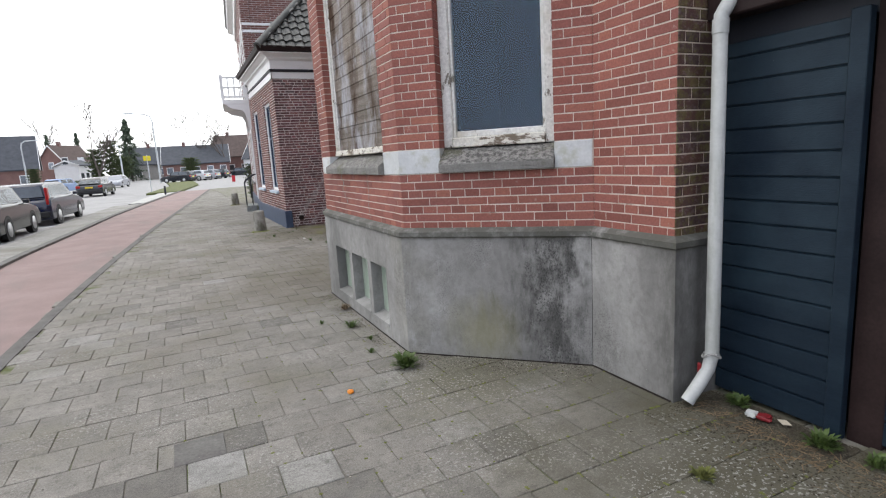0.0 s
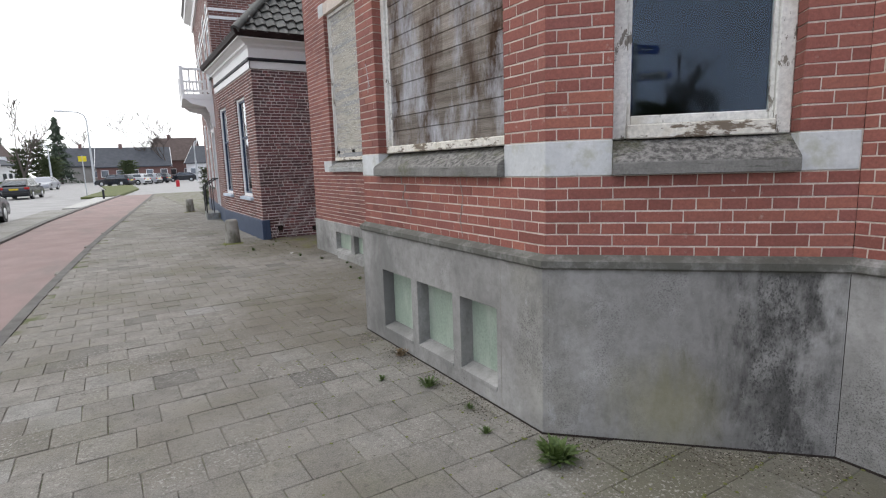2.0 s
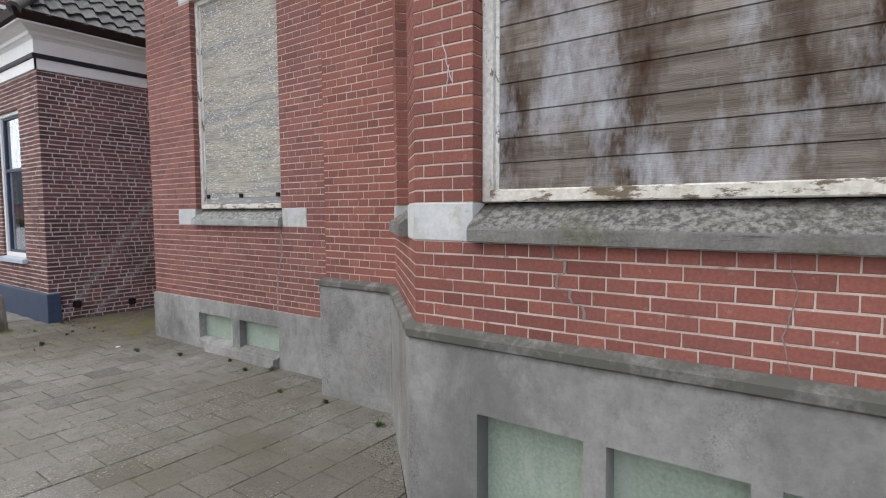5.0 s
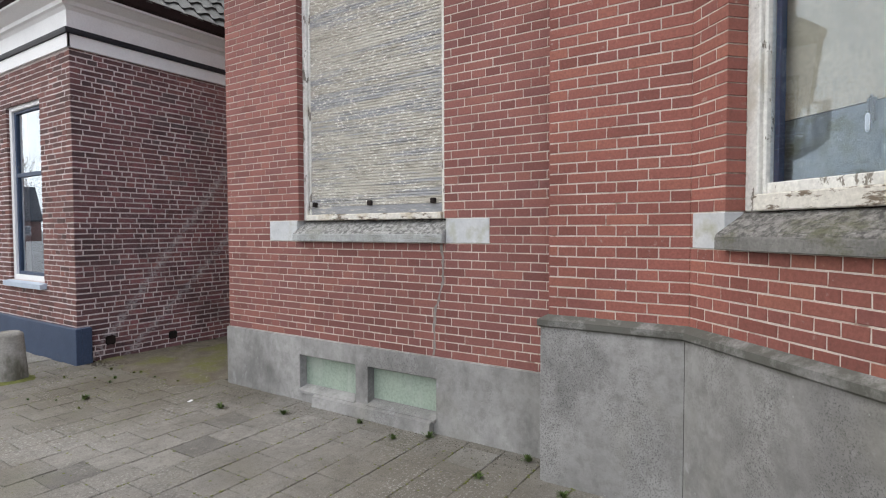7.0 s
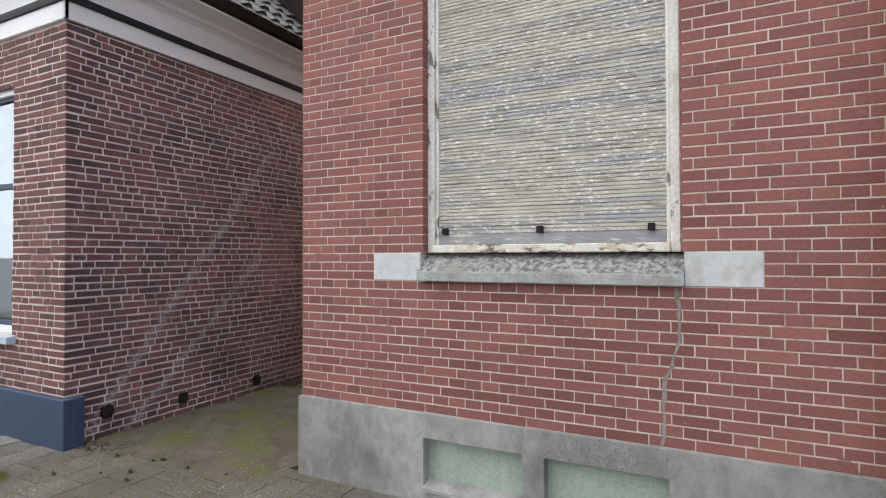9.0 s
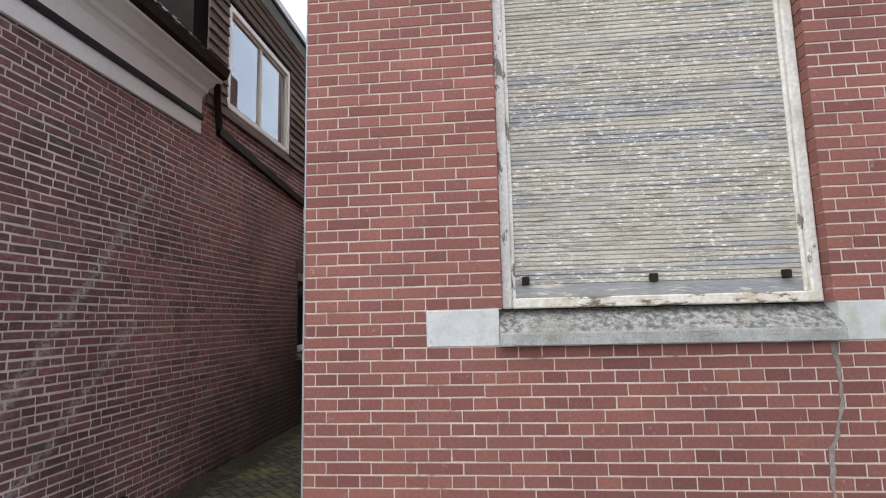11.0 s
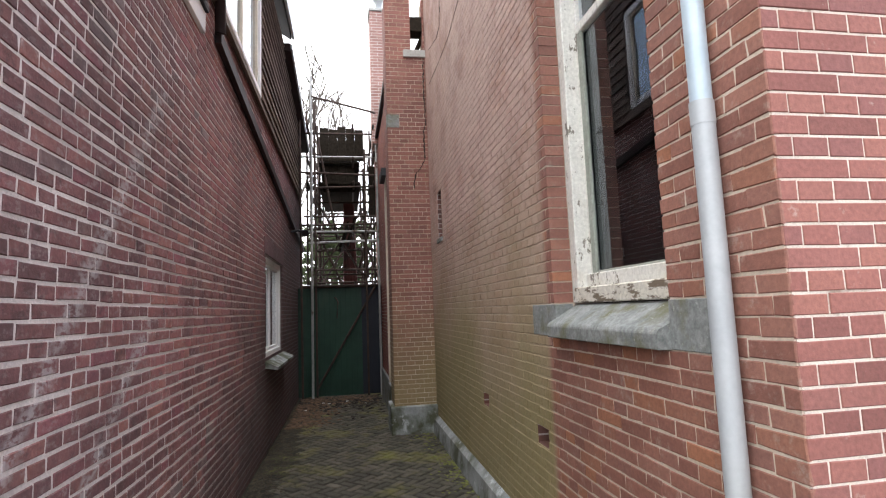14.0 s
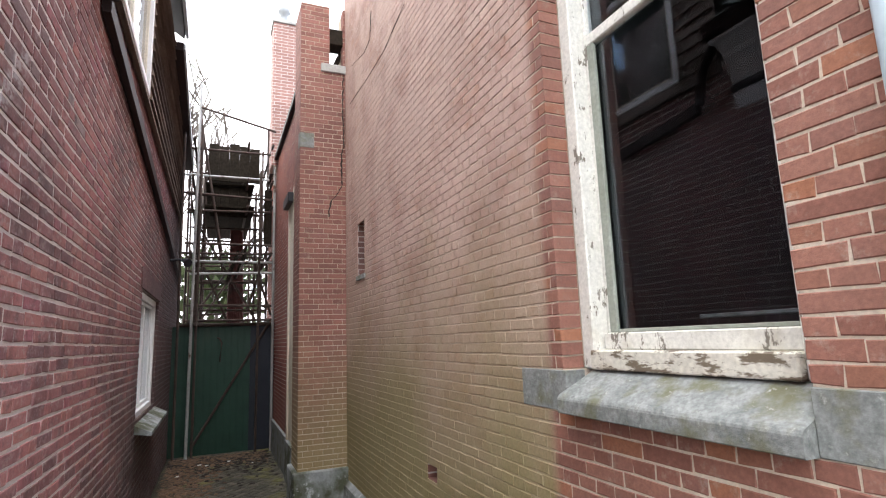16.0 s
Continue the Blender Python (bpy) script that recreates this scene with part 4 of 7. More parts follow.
def cellar_light(y0, y1, x, z0, z1):
    """A cellar window: green frosted pane deep in the plinth, with a sloping cement ledge."""
    t = thing("cellar_window", "pale green frosted cellar window set in cement plinth", "window", "cellar windows", pose(x, (y0 + y1) / 2, z0))
    w = (y1 - y0) / 2
    part("pane", rbox(0.062, 0.074, -w - 0.01, w + 0.01, -0.005, z1 - z0 + 0.01, 0), M_FROST, t)
    part("sill", prism([(-0.042, -0.02), (-0.042, 0.0), (0.0615, 0.03), (0.0615, -0.02)], -w + 0.002, w - 0.002, "y"), M_RENDER, t)
    part("frame", rbox(0.04, 0.061, -w, w, z1 - z0 - 0.025, z1 - z0, 0.003), M_RENDER, t)
    return t


for ya, yb in ((5.17, 5.66), (4.60, 5.08), (4.12, 4.51)):
    cellar_light(ya, yb, XF, 0.125, 0.61)
for ya, yb in ((9.47, 10.11), (8.70, 9.345)):
    cellar_light(ya, yb, XM, 0.10, 0.40)
# strip of cement along the alley foot
structure("plinth_alley", prism([(YA - 0.02, -0.05), (YA + 0.07, -0.05), (YA + 0.05, 0.17), (YA + 0.004, 0.215), (YA - 0.02, 0.215)], XM + 0.15, XE, "x"), M_CEMENT_MOSS, "grey mossy cement strip along the alley wall foot", "plinth")


def window(name, wall_m, u0, u1, z0, z1, label, fill="glass", recess=0.10, fw=0.065, stones=(0.2, 0.2), sill=None, frame_m=None, sill_m=None, stone_m=None, sash=0.0, rail=0.05, deep=0.0, splay=0.0):
    """A window of the building: stone blocks, sloping stone sill, painted frame and what fills it. Local x along the wall, y inward."""
    t = tagged(thing(name, label, "window", at=wall_m), kind="structure")
    frame_m, sill_m, stone_m = frame_m or M_PAINT, sill_m or M_STONE_SILL, stone_m or M_STONE_WHITE
    s0, s1 = sill or (u0, u1)
    for a, b in ((s0 - stones[0], s0 - 0.001), (s1 + 0.001, s1 + stones[1])):
        part("stone_block", rbox(a, b, -0.004, 0.10, 1.372, 1.543, 0.003), stone_m, t, "pale dressed stone block")
    prof = [(-0.055, 1.372), (-0.055, 1.43), (-0.045, 1.445), (0.105, 1.541), (0.17, 1.541), (0.17, 1.372)]
    bm = prism(prof, s0, s1, "x")
    for v in bm.verts:  # splayed ends
        if 0.1 < v.co.y < 0.12 and v.co.z > 1.5:
            v.co.x += splay if v.co.x < (s0 + s1) / 2 else -splay
    bmesh.ops.bevel(bm, geom=[e for e in bm.edges if e.calc_length() > 0.5], offset=0.004, segments=1, affect="EDGES")
    part("window_sill", bm, sill_m, t, "weathered sloping stone sill")
    d, h = recess, recess + deep
    for a, b, c, e in ((u0, u0 + fw, z0, z1), (u1 - fw, u1, z0, z1), (u0 + fw, u1 - fw, z1 - fw, z1), (u0 + fw, u1 - fw, z0, z0 + fw)):
        low = e == z0 + fw
        part("window_frame", rbox(a, b, d - (0.025 if low else 0), h + 0.07, c, e, 0.006), M_PAINT_SILL if low else frame_m, t)
        if not low and b - a < 0.2:
            side = 1 if a == u0 else -1
            x0 = (b if side > 0 else a)
            part("window_bead", rbox(min(x0, x0 + side * 0.02), max(x0, x0 + side * 0.02), h + 0.022, h + 0.07, z0 + fw, z1 - fw, 0.004), frame_m, t)
    i0, i1, j0, j1 = u0 + fw + 0.02, u1 - fw - 0.02, z0 + fw, z1 - fw
    if fill == "glass":
        part("sash_rail", rbox(i0, i1, h + 0.03 - 0.8 * deep, h + 0.065, j0, j0 + rail, 0.005), M_PAINT, t)
        pn = part("pane", rbox(i0 - 0.005, i1 + 0.005, h + 0.046, h + 0.050, j0 + rail - 0.005, j1, 0), M_GLASS, t)
        pn.visible_shadow = False
        if sash:
            part("sash_rail", rbox(i0, i1, h + 0.02, h + 0.065, sash, sash + 0.055, 0.005), frame_m, t)
    elif fill == "planks":
        zz, k = j0, 0
        while zz < j1:
            h = 0.118 + 0.012 * math.sin(5 * k)
            bm = prism([(d + 0.034, zz), (d + 0.027, zz + 0.002), (d + 0.031, min(zz + h, j1) - 0.002), (d + 0.046, min(zz + h, j1) - 0.002), (d + 0.046, zz)], i0 - 0.02, i1 + 0.02, "x")
            part("plank", bm, M_PLANK, t)
            zz, k = zz + h, k + 1
    elif fill == "slats":
        part("bottom_rail", rbox(i0 - 0.02, i1 + 0.02, d + 0.030, d + 0.045, j0, j0 + 0.066, 0.003), M_BARE, t, "bare grey bottom rail of the blind")
        zz, rs = j0 + 0.0665, random.Random(8)
        while zz < j1 - 0.01:
            y = d + 0.0305 + rs.uniform(-0.0012, 0.0012)
            bm = prism([(d + 0.045, zz), (y + 0.004, zz + 0.0008), (y, zz + 0.004), (y + 0.0005, zz + 0.0195), (y + 0.0045, zz + 0.0222), (d + 0.045, zz + 0.0222)], i0 - 0.02, i1 + 0.02, "x")
            part("slat", bm, M_BLINDS, t)
            zz += 0.0225
    return t


M_MAIN, _ = wall_frame((XM, YA), (XM, YP1))
w_main = window("window_1", M_MAIN, 0.97, 2.45, 1.545, 3.78, "tall window shut with weathered flaking slatted blind", "slats", stones=(0.35, 0.345), sill=(0.955, 2.465), fw=0.05, recess=0.06, sill_m=M_SILL_PALE)
for k, (a, b) in enumerate(((0.76, 0.969), (2.451, 2.66))):
    part("stone_block", rbox(a, b, -0.004, 0.1, 3.782, 3.955, 0.003), M_STONE_WHITE, w_main)
for u in (1.09, 1.70, 2.305):
    part("latch_hole", rbox(u - 0.018, u + 0.018, 0.062, 0.10, 1.66, 1.70, 0.004), M_VOID, w_main, "dark hand hole in the blind")
M_DL, _ = wall_frame((XP, YI1), (XF, YC1))
w_dl = window("window_2", M_DL, 0.24, 1.05, 1.545, 3.95, "tall flaking white window with beige panel behind glass", "glass", stones=(0.22, 0.3295), fw=0.075)
part("inner_panel", rbox(0.245, 1.045, 0.235, 0.245, 1.95, 3.9, 0), M_BEIGE, w_dl, "beige board behind the glass")
part("inner_panel", rbox(0.245, 1.045, 0.235, 0.245, 1.56, 1.945, 0), M_STONE_BLUE, w_dl, "blue-grey board behind the glass")
# small dark patch with a white oval in front of it
part("smudge", rbox(0.705, 0.735, 0.230, 0.236, 1.86, 1.97, 0.012, 3), M_STONE_SILL, w_dl, "small dark patch on the board")
part("inner_post", rbox(0.336, 0.362, 0.165, 0.20, 1.625, 3.87, 0.003), M_BLUE, w_dl, "dark blue inner post")
part("knob", rbox(0.715, 0.733, 0.20, 0.216, 1.83, 1.90, 0.007), M_WHITE, w_dl)
M_DF, _ = wall_frame((XF, YC1), (XF, YC2))
window("window_3", M_DF, 0.33, 1.96, 1.545, 3.95, "wide window closed with weathered grey-brown planks", "planks", stones=(0.331, 0.331), fw=0.055, recess=0.07)
M_DR, _ = wall_frame((XF, YC2), (XP, YI2))
window("window_4", M_DR, 0.322, 1.126, 1.545, 3.95, "tall window with flaking white frame and dark glass", "glass", stones=(0.3225, 0.245), fw=0.07, rail=0.045)
M_AL, _ = wall_frame((XE, YA), (XM, YA))
window("window_5", M_AL, *ALLEY_WIN, "tall alley window with peeling white frame and dark glass", "glass", stones=(0.36, 0.26), sill=(XE - 4.28, XE - 3.24), fw=0.08, recess=0.11,
       sill_m=M_STONE_BLUE, stone_m=M_STONE_BLUE, sash=3.03, rail=0.07, deep=0.055, splay=0.05)
w_al = bpy.data.objects["window_5"]
a, b, c, d = ALLEY_WIN
part("sash_stile", rbox(a + 0.1005, a + 0.145, 0.185, 0.206, c + 0.151, 3.03, 0.004), M_SASH, w_al, "dull grey-green sash stile")
part("glazing_bead", rbox(a + 0.146, b - 0.101, 0.195, 0.207, c + 0.151, c + 0.165, 0.002), M_SASH, w_al)
part("shelf", rbox(a + 0.25, b - 0.2, 0.55, 0.58, c + 0.2, c + 0.215, 0.003), M_STONE_BLUE, w_al, "pale ledge inside")

# black back and darker reveals put each opening's shade into the colour
for nm, (a, b, c, d), dep in (("vent_hole", VENT1, 0.11), ("vent_hole", VENT2, 0.11), ("slit_window", SLIT, 0.15)):
    t = tagged(thing(nm, "dark opening through the alley brick wall", "vent", at=M_AL), kind="structure")
    part("dark_back", rbox(a - 0.02, b + 0.02, dep, dep + 0.01, c - 0.02, d + 0.02, 0), M_VOID, t)
    for p in ((a - 0.012, a + 0.004, c, d), (b - 0.004, b + 0.012, c, d), (a, b, d - 0.004, d + 0.012), (a, b, c - 0.012, c + 0.004)):
        part("reveal", rbox(p[0], p[1], 0.006, dep, p[2], p[3], 0.001), M_BRICK_DARK, t)
    if nm == "slit_window":
        part("sill", rbox(a - 0.02, b + 0.03, -0.02, 0.12, c - 0.045, c + 0.004, 0.004), M_STONE_BLUE, t)
        part("frame", rbox(a, a + 0.03, 0.10, 0.14, c, d, 0.003), M_PLANK, t)

# inside and roof of the building: rooms behind the windows, their shade painted near black
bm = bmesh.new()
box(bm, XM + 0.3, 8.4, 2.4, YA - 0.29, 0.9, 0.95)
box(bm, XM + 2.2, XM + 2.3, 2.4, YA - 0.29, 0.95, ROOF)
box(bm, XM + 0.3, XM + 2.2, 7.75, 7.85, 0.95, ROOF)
structure("wall_inside", bm, M_DARK, "inner walls and floor, the dimness of the rooms put into their colour", "wall")
bm = bmesh.new()
vv = [bm.verts.new(p) for p in ((XM - 0.2, YA + 0.02, ROOF), (8.7, YA + 0.02, ROOF), (8.7, 2.0, ROOF), (XM - 0.2, 2.0, ROOF), (XF - 0.2, YC2 - 0.1, ROOF), (XF - 0.2, YC1 + 0.1, ROOF))]
top = bmesh.ops.extrude_face_region(bm, geom=[bm.faces.new(vv)])
bmesh.ops.translate(bm, vec=(0, 0, 0.3), verts=[g for g in top["geom"] if isinstance(g, bmesh.types.BMVert)])
bmesh.ops.recalc_face_normals(bm, faces=bm.faces[:])
structure("ceiling", bm, M_DARK, "flat roof slab with eaves", "roof")
structure("wall_back", rbox(8.3, 8.5, 2.2, YA - 0.3, 0, ROOF, 0), M_MORTAR_OLD, "plain rear wall", "wall")
structure("wall_south", rbox(2.9, 8.3, 2.15, 2.3, 0, ROOF, 0), M_MORTAR_OLD, "plain side wall", "wall")

# ---- garage with blue boarded doors ----
structure("wall_garage", rbox(2.72, 2.95, -4.0, YP2 - 0.01, 2.28, 4.2, 0.003), M_BRICK_DARK, "brick wall over the garage doors", "wall")
structure("trim_garage_beam", rbox(2.66, 2.80, -4.0, YP2 - 0.01, 2.12, 2.275, 0.008), M_GUTTER, "dark brown beam over the garage doors", "beam")


def garage_leaf(y1, y0, tilt, x):
    t = thing("garage_door", "dark blue boarded garage door, scuffed, sagging", "garage door", "garage doors", pose(x, y1, 0.012 * tilt, tilt, 0, 0))
    w = y1 - y0
    z, k = 0.02, 0
    while z < 1.97:
        h = min(0.1265, 2.0 - z)
        bm = prism([(0.0, z), (-0.004, z + 0.012), (-0.016, z + 0.012), (-0.016, z + h - 0.004), (-0.006, z + h), (0.012, z + h), (0.012, z)], -w + 0.075, -0.005, "y")
        part("board", bm, M_BOARD_BLUE, t)
        z, k = z + h, k + 1
    part("stile", rbox(-0.03, 0.02, -w, -w + 0.078, 0.0, 2.03, 0.004), M_BOARD_BLUE, t)
    part("backing", rbox(0.013, 0.03, -w + 0.01, 0, 0.02, 1.995, 0), M_NAVY, t)
    return t


# added dark filler, hides the pale lit wall above the doors
structure("trim_garage_header", rbox(2.83, 2.99, -4.0, YP2 - 0.012, 2.0, 2.3, 0), M_NAVY, "dark filler added behind the garage doors to close a pale gap", "beam")
garage_leaf(2.07, 1.37, 0, 2.79)
garage_leaf(1.24, 0.2, 0, 2.84)
garage_leaf(0.18, -0.9, 0, 2.84)
structure("post_garage", rbox(2.82, 2.95, 1.22, 1.37, -0.05, 2.12, 0.004), M_GUTTER, "dark post between garage doors", "post")
# the garage's inner shade is in the wall colour
structure("wall_garage_inside", rbox(3.0, 3.1, -4.0, 2.1, -0.05, 2.3, 0), M_DARK, "garage back wall, near black to stand for its shade", "wall")
structure("wall_garage_end", rbox(2.72, 3.0, -4.0, -0.92, -0.05, 2.11, 0.003), M_BRICK_DARK, "brick wall beside the garage", "wall")

# ---- ground ----
bm = bmesh.new()
S = 900
bm.faces.new([bm.verts.new(p) for p in ((-S, -S, -0.12), (S, -S, -0.12), (S, S, -0.12), (-S, S, -0.12))])
structure("ground", bm, M_ROAD, "worn grey asphalt ground", "ground")


def right_edge(y):
    return float(np.interp(y, (-30, 3, 7, 10, 12.5, 15.7, 20, 28.3, 35, 44, 60), (-1.75, -1.62, -1.45, -1.26, -1.05, -0.78, -0.33, 0.56, 1.27, 2.2, 4.0)))


def left_edge(y):
    return float(np.interp(y, (-30, 8, 11.8, 13.4, 15.4, 18.2, 22.7, 28.4, 37.6, 44.3, 60), (-3.1, -3.03, -2.96, -2.88, -2.73, -2.51, -2.2, -1.6, -0.5, 0.3, 2.1)))


def ribbon(f0, f1, y0, y1, z0, z1, step=1.5):
    bm = bmesh.new()
    n = int((y1 - y0) / step)
    rows = []
    for i in range(n + 1):
        y = y0 + (y1 - y0) * i / n
        a, b = f0(y), f1(y)
        rows.append([bm.verts.new(p) for p in ((a, y, z0), (a, y, z1), (b, y, z1), (b, y, z0))])
    for r, s in zip(rows, rows[1:]):
        for k in range(3):
            bm.faces.new((r[k], r[k + 1], s[k + 1], s[k]))
    bm.faces.new(rows[0])
    bm.faces.new(rows[-1])
    bmesh.ops.recalc_face_normals(bm, faces=bm.faces[:])
    return bm


structure("cycle_path", ribbon(left_edge, right_edge, -30, 43.5, -0.12, -0.015), M_REDPATH, "red asphalt cycle path", "cycle path")
structure("kerb_path", ribbon(lambda y: right_edge(y) - 0.05, lambda y: right_edge(y) + 0.07, -30, 43.5, -0.12, 0.006), M_KERB, "dark concrete edging between path and pavement", "kerb")
structure("kerb_road", ribbon(lambda y: left_edge(y) - 0.14, lambda y: left_edge(y) + 0.02, -30, 43.5, -0.12, 0.035), M_KERB, "dark weathered concrete kerb", "kerb")
structure("parking_strip", ribbon(lambda y: left_edge(y) - 1.0 - 0.02 * y, lambda y: left_edge(y) - 0.14, -30, 31, -0.12, -0.06), M_SLAB, "grey paved strip beside the parked cars", "pavement")
pavement = structure("pavement", ribbon(lambda y: right_edge(y) + 0.05, lambda y: 14.0, -30, 44, -0.12, -0.006), M_JOINT, "sandy bed of the pavement with moss in the joints", "pavement")
structure("traffic_island", ribbon(lambda y: left_edge(y) - 1.0 - 0.03 * (y - 30), lambda y: left_edge(y) - 0.14, 31.2, 43, -0.12, -0.02), M_KERB_PALE, "pale concrete traffic island", "kerb")
structure("grass_verge", ribbon(lambda y: left_edge(y) - 2.2 - 0.03 * (y - 43), lambda y: left_edge(y) - 0.14, 43.3, 78, -0.12, 0.02), M_GRASS, "winter grass verge with low kerb", "verge")


def slab_mesh(w, d, h=0.03, c=0.005):
    v, f = brick_block(w, h, d, c)
    # the face turns from y = 0 to the top
    me = bpy.data.meshes.new("slab")
    me.from_pydata([(x, z, -y) for x, y, z in v], [], f)
    me.flip_normals()
    me.materials.append(M_SLAB)
    return me


def inside_building(x, y):
    if y > 13.05:
        return x > 2.18
    if y > YA - 0.02:
        return x > 2.78
    if y > YP1:
        return x > XM - 0.02
    lim = min(XP, max(XF, XF + max(y - YC1, YC2 - y)))
    if y < YP2:
        lim = 2.78
    return x > lim - 0.04


def lay_slabs():
    """Staggered paving slabs; those along the walk are pieces of their own."""
    rnd = random.Random(3)
    pitch, meshes = 0.275, [slab_mesh(0.2705, 0.2705, c=0.0025 + 0.001 * k) for k in range(3)]
    near, vv, ff = 0, [], []
    for j in range(-12, 140):
        y = j * pitch + 0.03
        x = math.ceil((right_edge(y) + 0.02) / pitch) * pitch + (pitch / 2 if j % 2 else 0)
        while x < 2.9:
            xx, x = x, x + pitch
            if inside_building(xx + 0.1, y) and inside_building(xx - 0.08, y):
                continue
            sink, rx, ry, rz = rnd.uniform(-0.001, 0.0035), rnd.gauss(0, 0.005), rnd.gauss(0, 0.005), rnd.gauss(0, 0.012)
            if near < 300 and 2.3 < y < 9.5 and -0.7 < xx < 2.6:
                ob = new("slab", meshes[rnd.randrange(3)])
                ob.parent = pavement
                ob.location, ob.rotation_euler = (xx, y, sink), (rx, ry, rz)
                near += 1
            else:
                v, f = brick_block(0.2705, 0.03, 0.2705, 0.0035)
                o = len(vv)
                ca, sa = math.cos(rz), math.sin(rz)
                vv += [(xx + px * ca - pz * sa, y + px * sa + pz * ca, sink - py + px * ry + pz * rx) for px, py, pz in v]
                ff += [tuple(i + o for i in t[::-1]) for t in f]
    me = bpy.data.meshes.new("slabs")
    me.from_pydata(vv, [], ff)
    me.materials.append(M_SLAB)
    ob = new("slabs", me)
    ob.parent = pavement
    ob["kind"] = "stuff"


alley_floor = structure("alley_floor", rbox(2.75, 14.0, YA - 0.1, 13.2, -0.06, -0.004, 0), M_MOSSJOINT, "mossy bed of the alley paving", "pavement")


def trodden_earth():
    """A low irregular sheet of trodden earth over the mouth of the alley."""
    bm = bmesh.new()
    nx, ny, rows = 26, 18, []
    for i in range(nx + 1):
        row = []
        for j in range(ny + 1):
            y = YA + 0.03 + (YN - 0.03 - YA - 0.03) * j / ny
            x0 = 2.25 + 0.25 * noise.noise(Vector((0, y * 2.3, 1))) + (0.45 if y < YA + 0.15 else 0)
            x1 = 4.75 + 0.5 * noise.noise(Vector((3, y * 1.9, 2)))
            x = x0 + (x1 - x0) * i / nx
            edge = min(i, nx - i, 3) / 3
            row.append(bm.verts.new((x, y, -0.012 + 0.022 * edge + 0.008 * noise.noise(Vector((x * 4, y * 4, 0))) * edge)))
        rows.append(row)
    for a, b in zip(rows, rows[1:]):
        for j in range(ny):
            bm.faces.new((a[j], b[j], b[j + 1], a[j + 1])).smooth = True
    return structure("earth_patch", bm, M_EARTH, "trodden brown earth with grit and moss at the alley mouth", "ground")


trodden_earth()


def lay_alley():
    """Herringbone clay pavers, 20 by 10 cm."""
    rnd = random.Random(5)
    a, near, vv, ff, shared = 0.088, 0, [], [], {}
    for i in range(-60, 62):
        for j in range(-60, 62):
            k = (i - j) % 4
            if k == 0:
                cx, cy, w, d = i + 1.0, j + 0.5, 2, 1
            elif k == 3:
                cx, cy, w, d = i + 0.5, j + 1.0, 1, 2
            else:
                continue
            x, y = 7.4 + (cx - cy) * a * 0.7071, 12.0 + (cx + cy) * a * 0.7071
            if not (4.3 + 0.35 * math.sin(5 * y) < x < 12.4 and YA + 0.06 < y < 12.80 + 0.05 * math.sin(3 * x)):
                continue
            sw, sd, dz = w * a - 0.017, d * a - 0.017, rnd.uniform(-0.003, 0.004)
            if near < 300 and 5.2 < x < 7.6:
                if (w, d) not in shared:
                    v, f = brick_block(sw, 0.03, sd, 0.006)
                    me = bpy.data.meshes.new("paver")
                    me.from_pydata([(p, r, -q) for p, q, r in v], [], [t[::-1] for t in f])
                    me.materials.append(M_PAVER)
                    shared[w, d] = me
                ob = new("paver", shared[w, d])
                ob.parent = alley_floor
                ob.location, ob.rotation_euler = (x, y, 0.004 + dz), (rnd.gauss(0, 0.012), rnd.gauss(0, 0.012), math.pi / 4 + rnd.gauss(0, 0.02))
                near += 1
            else:
                v, f = brick_block(sw, 0.03, sd, 0.006)
                o = len(vv)
                vv += [(x + (p - r) * 0.7071, y + (p + r) * 0.7071, 0.004 + dz - q) for p, q, r in v]
                ff += [tuple(n + o for n in t[::-1]) for t in f]
    me = bpy.data.meshes.new("pavers")
    me.from_pydata(vv, [], ff)
    me.materials.append(M_PAVER)
    ob = new("pavers", me)
    ob.parent = alley_floor
    ob["kind"] = "stuff"


# ---- neighbouring house ----
NW1, NW2 = (17.2 - 14.86, 17.2 - 13.90, 0.86, 3.02), (17.2 - 17.0, 17.2 - 16.05, 0.86, 3.02)
wall_house_front = brick_wall("wall_house_front", (XN, 17.2), (XN, YN + 0.003), 0.36, 3.9, [NW1, NW2], M_BRICK_OLD_STREET, M_MORTAR_OLD, bond="wild", course=0.06, length=0.215, joint=0.012, rough=0.003, near=(2.6, 1.8), seed=11, zbricks=3.43, label="dark red brick front of the low house")
AWIN = (8.0 - XN, 9.6 - XN, 1.05, 2.25)
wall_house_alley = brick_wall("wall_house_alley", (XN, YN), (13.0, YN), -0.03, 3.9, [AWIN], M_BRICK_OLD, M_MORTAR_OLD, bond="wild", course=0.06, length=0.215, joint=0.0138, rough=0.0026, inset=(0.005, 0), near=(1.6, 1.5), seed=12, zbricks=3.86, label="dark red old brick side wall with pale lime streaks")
M_HF, _ = wall_frame((XN, 17.2), (XN, YN))
M_HA, _ = wall_frame((XN, YN), (13.0, YN))
structure("plinth_house", rbox(XN - 0.045, XN + 0.02, YN - 0.075, 17.2, -0.08, 0.40, 0.006), M_BLUE, "blue-grey painted plinth of the low house", "plinth")
structure("plinth_house_corner", rbox(XN + 0.02, XN + 0.12, YN - 0.075, YN + 0.02, -0.08, 0.40, 0.006), M_BLUE, "blue-grey painted plinth end", "plinth")


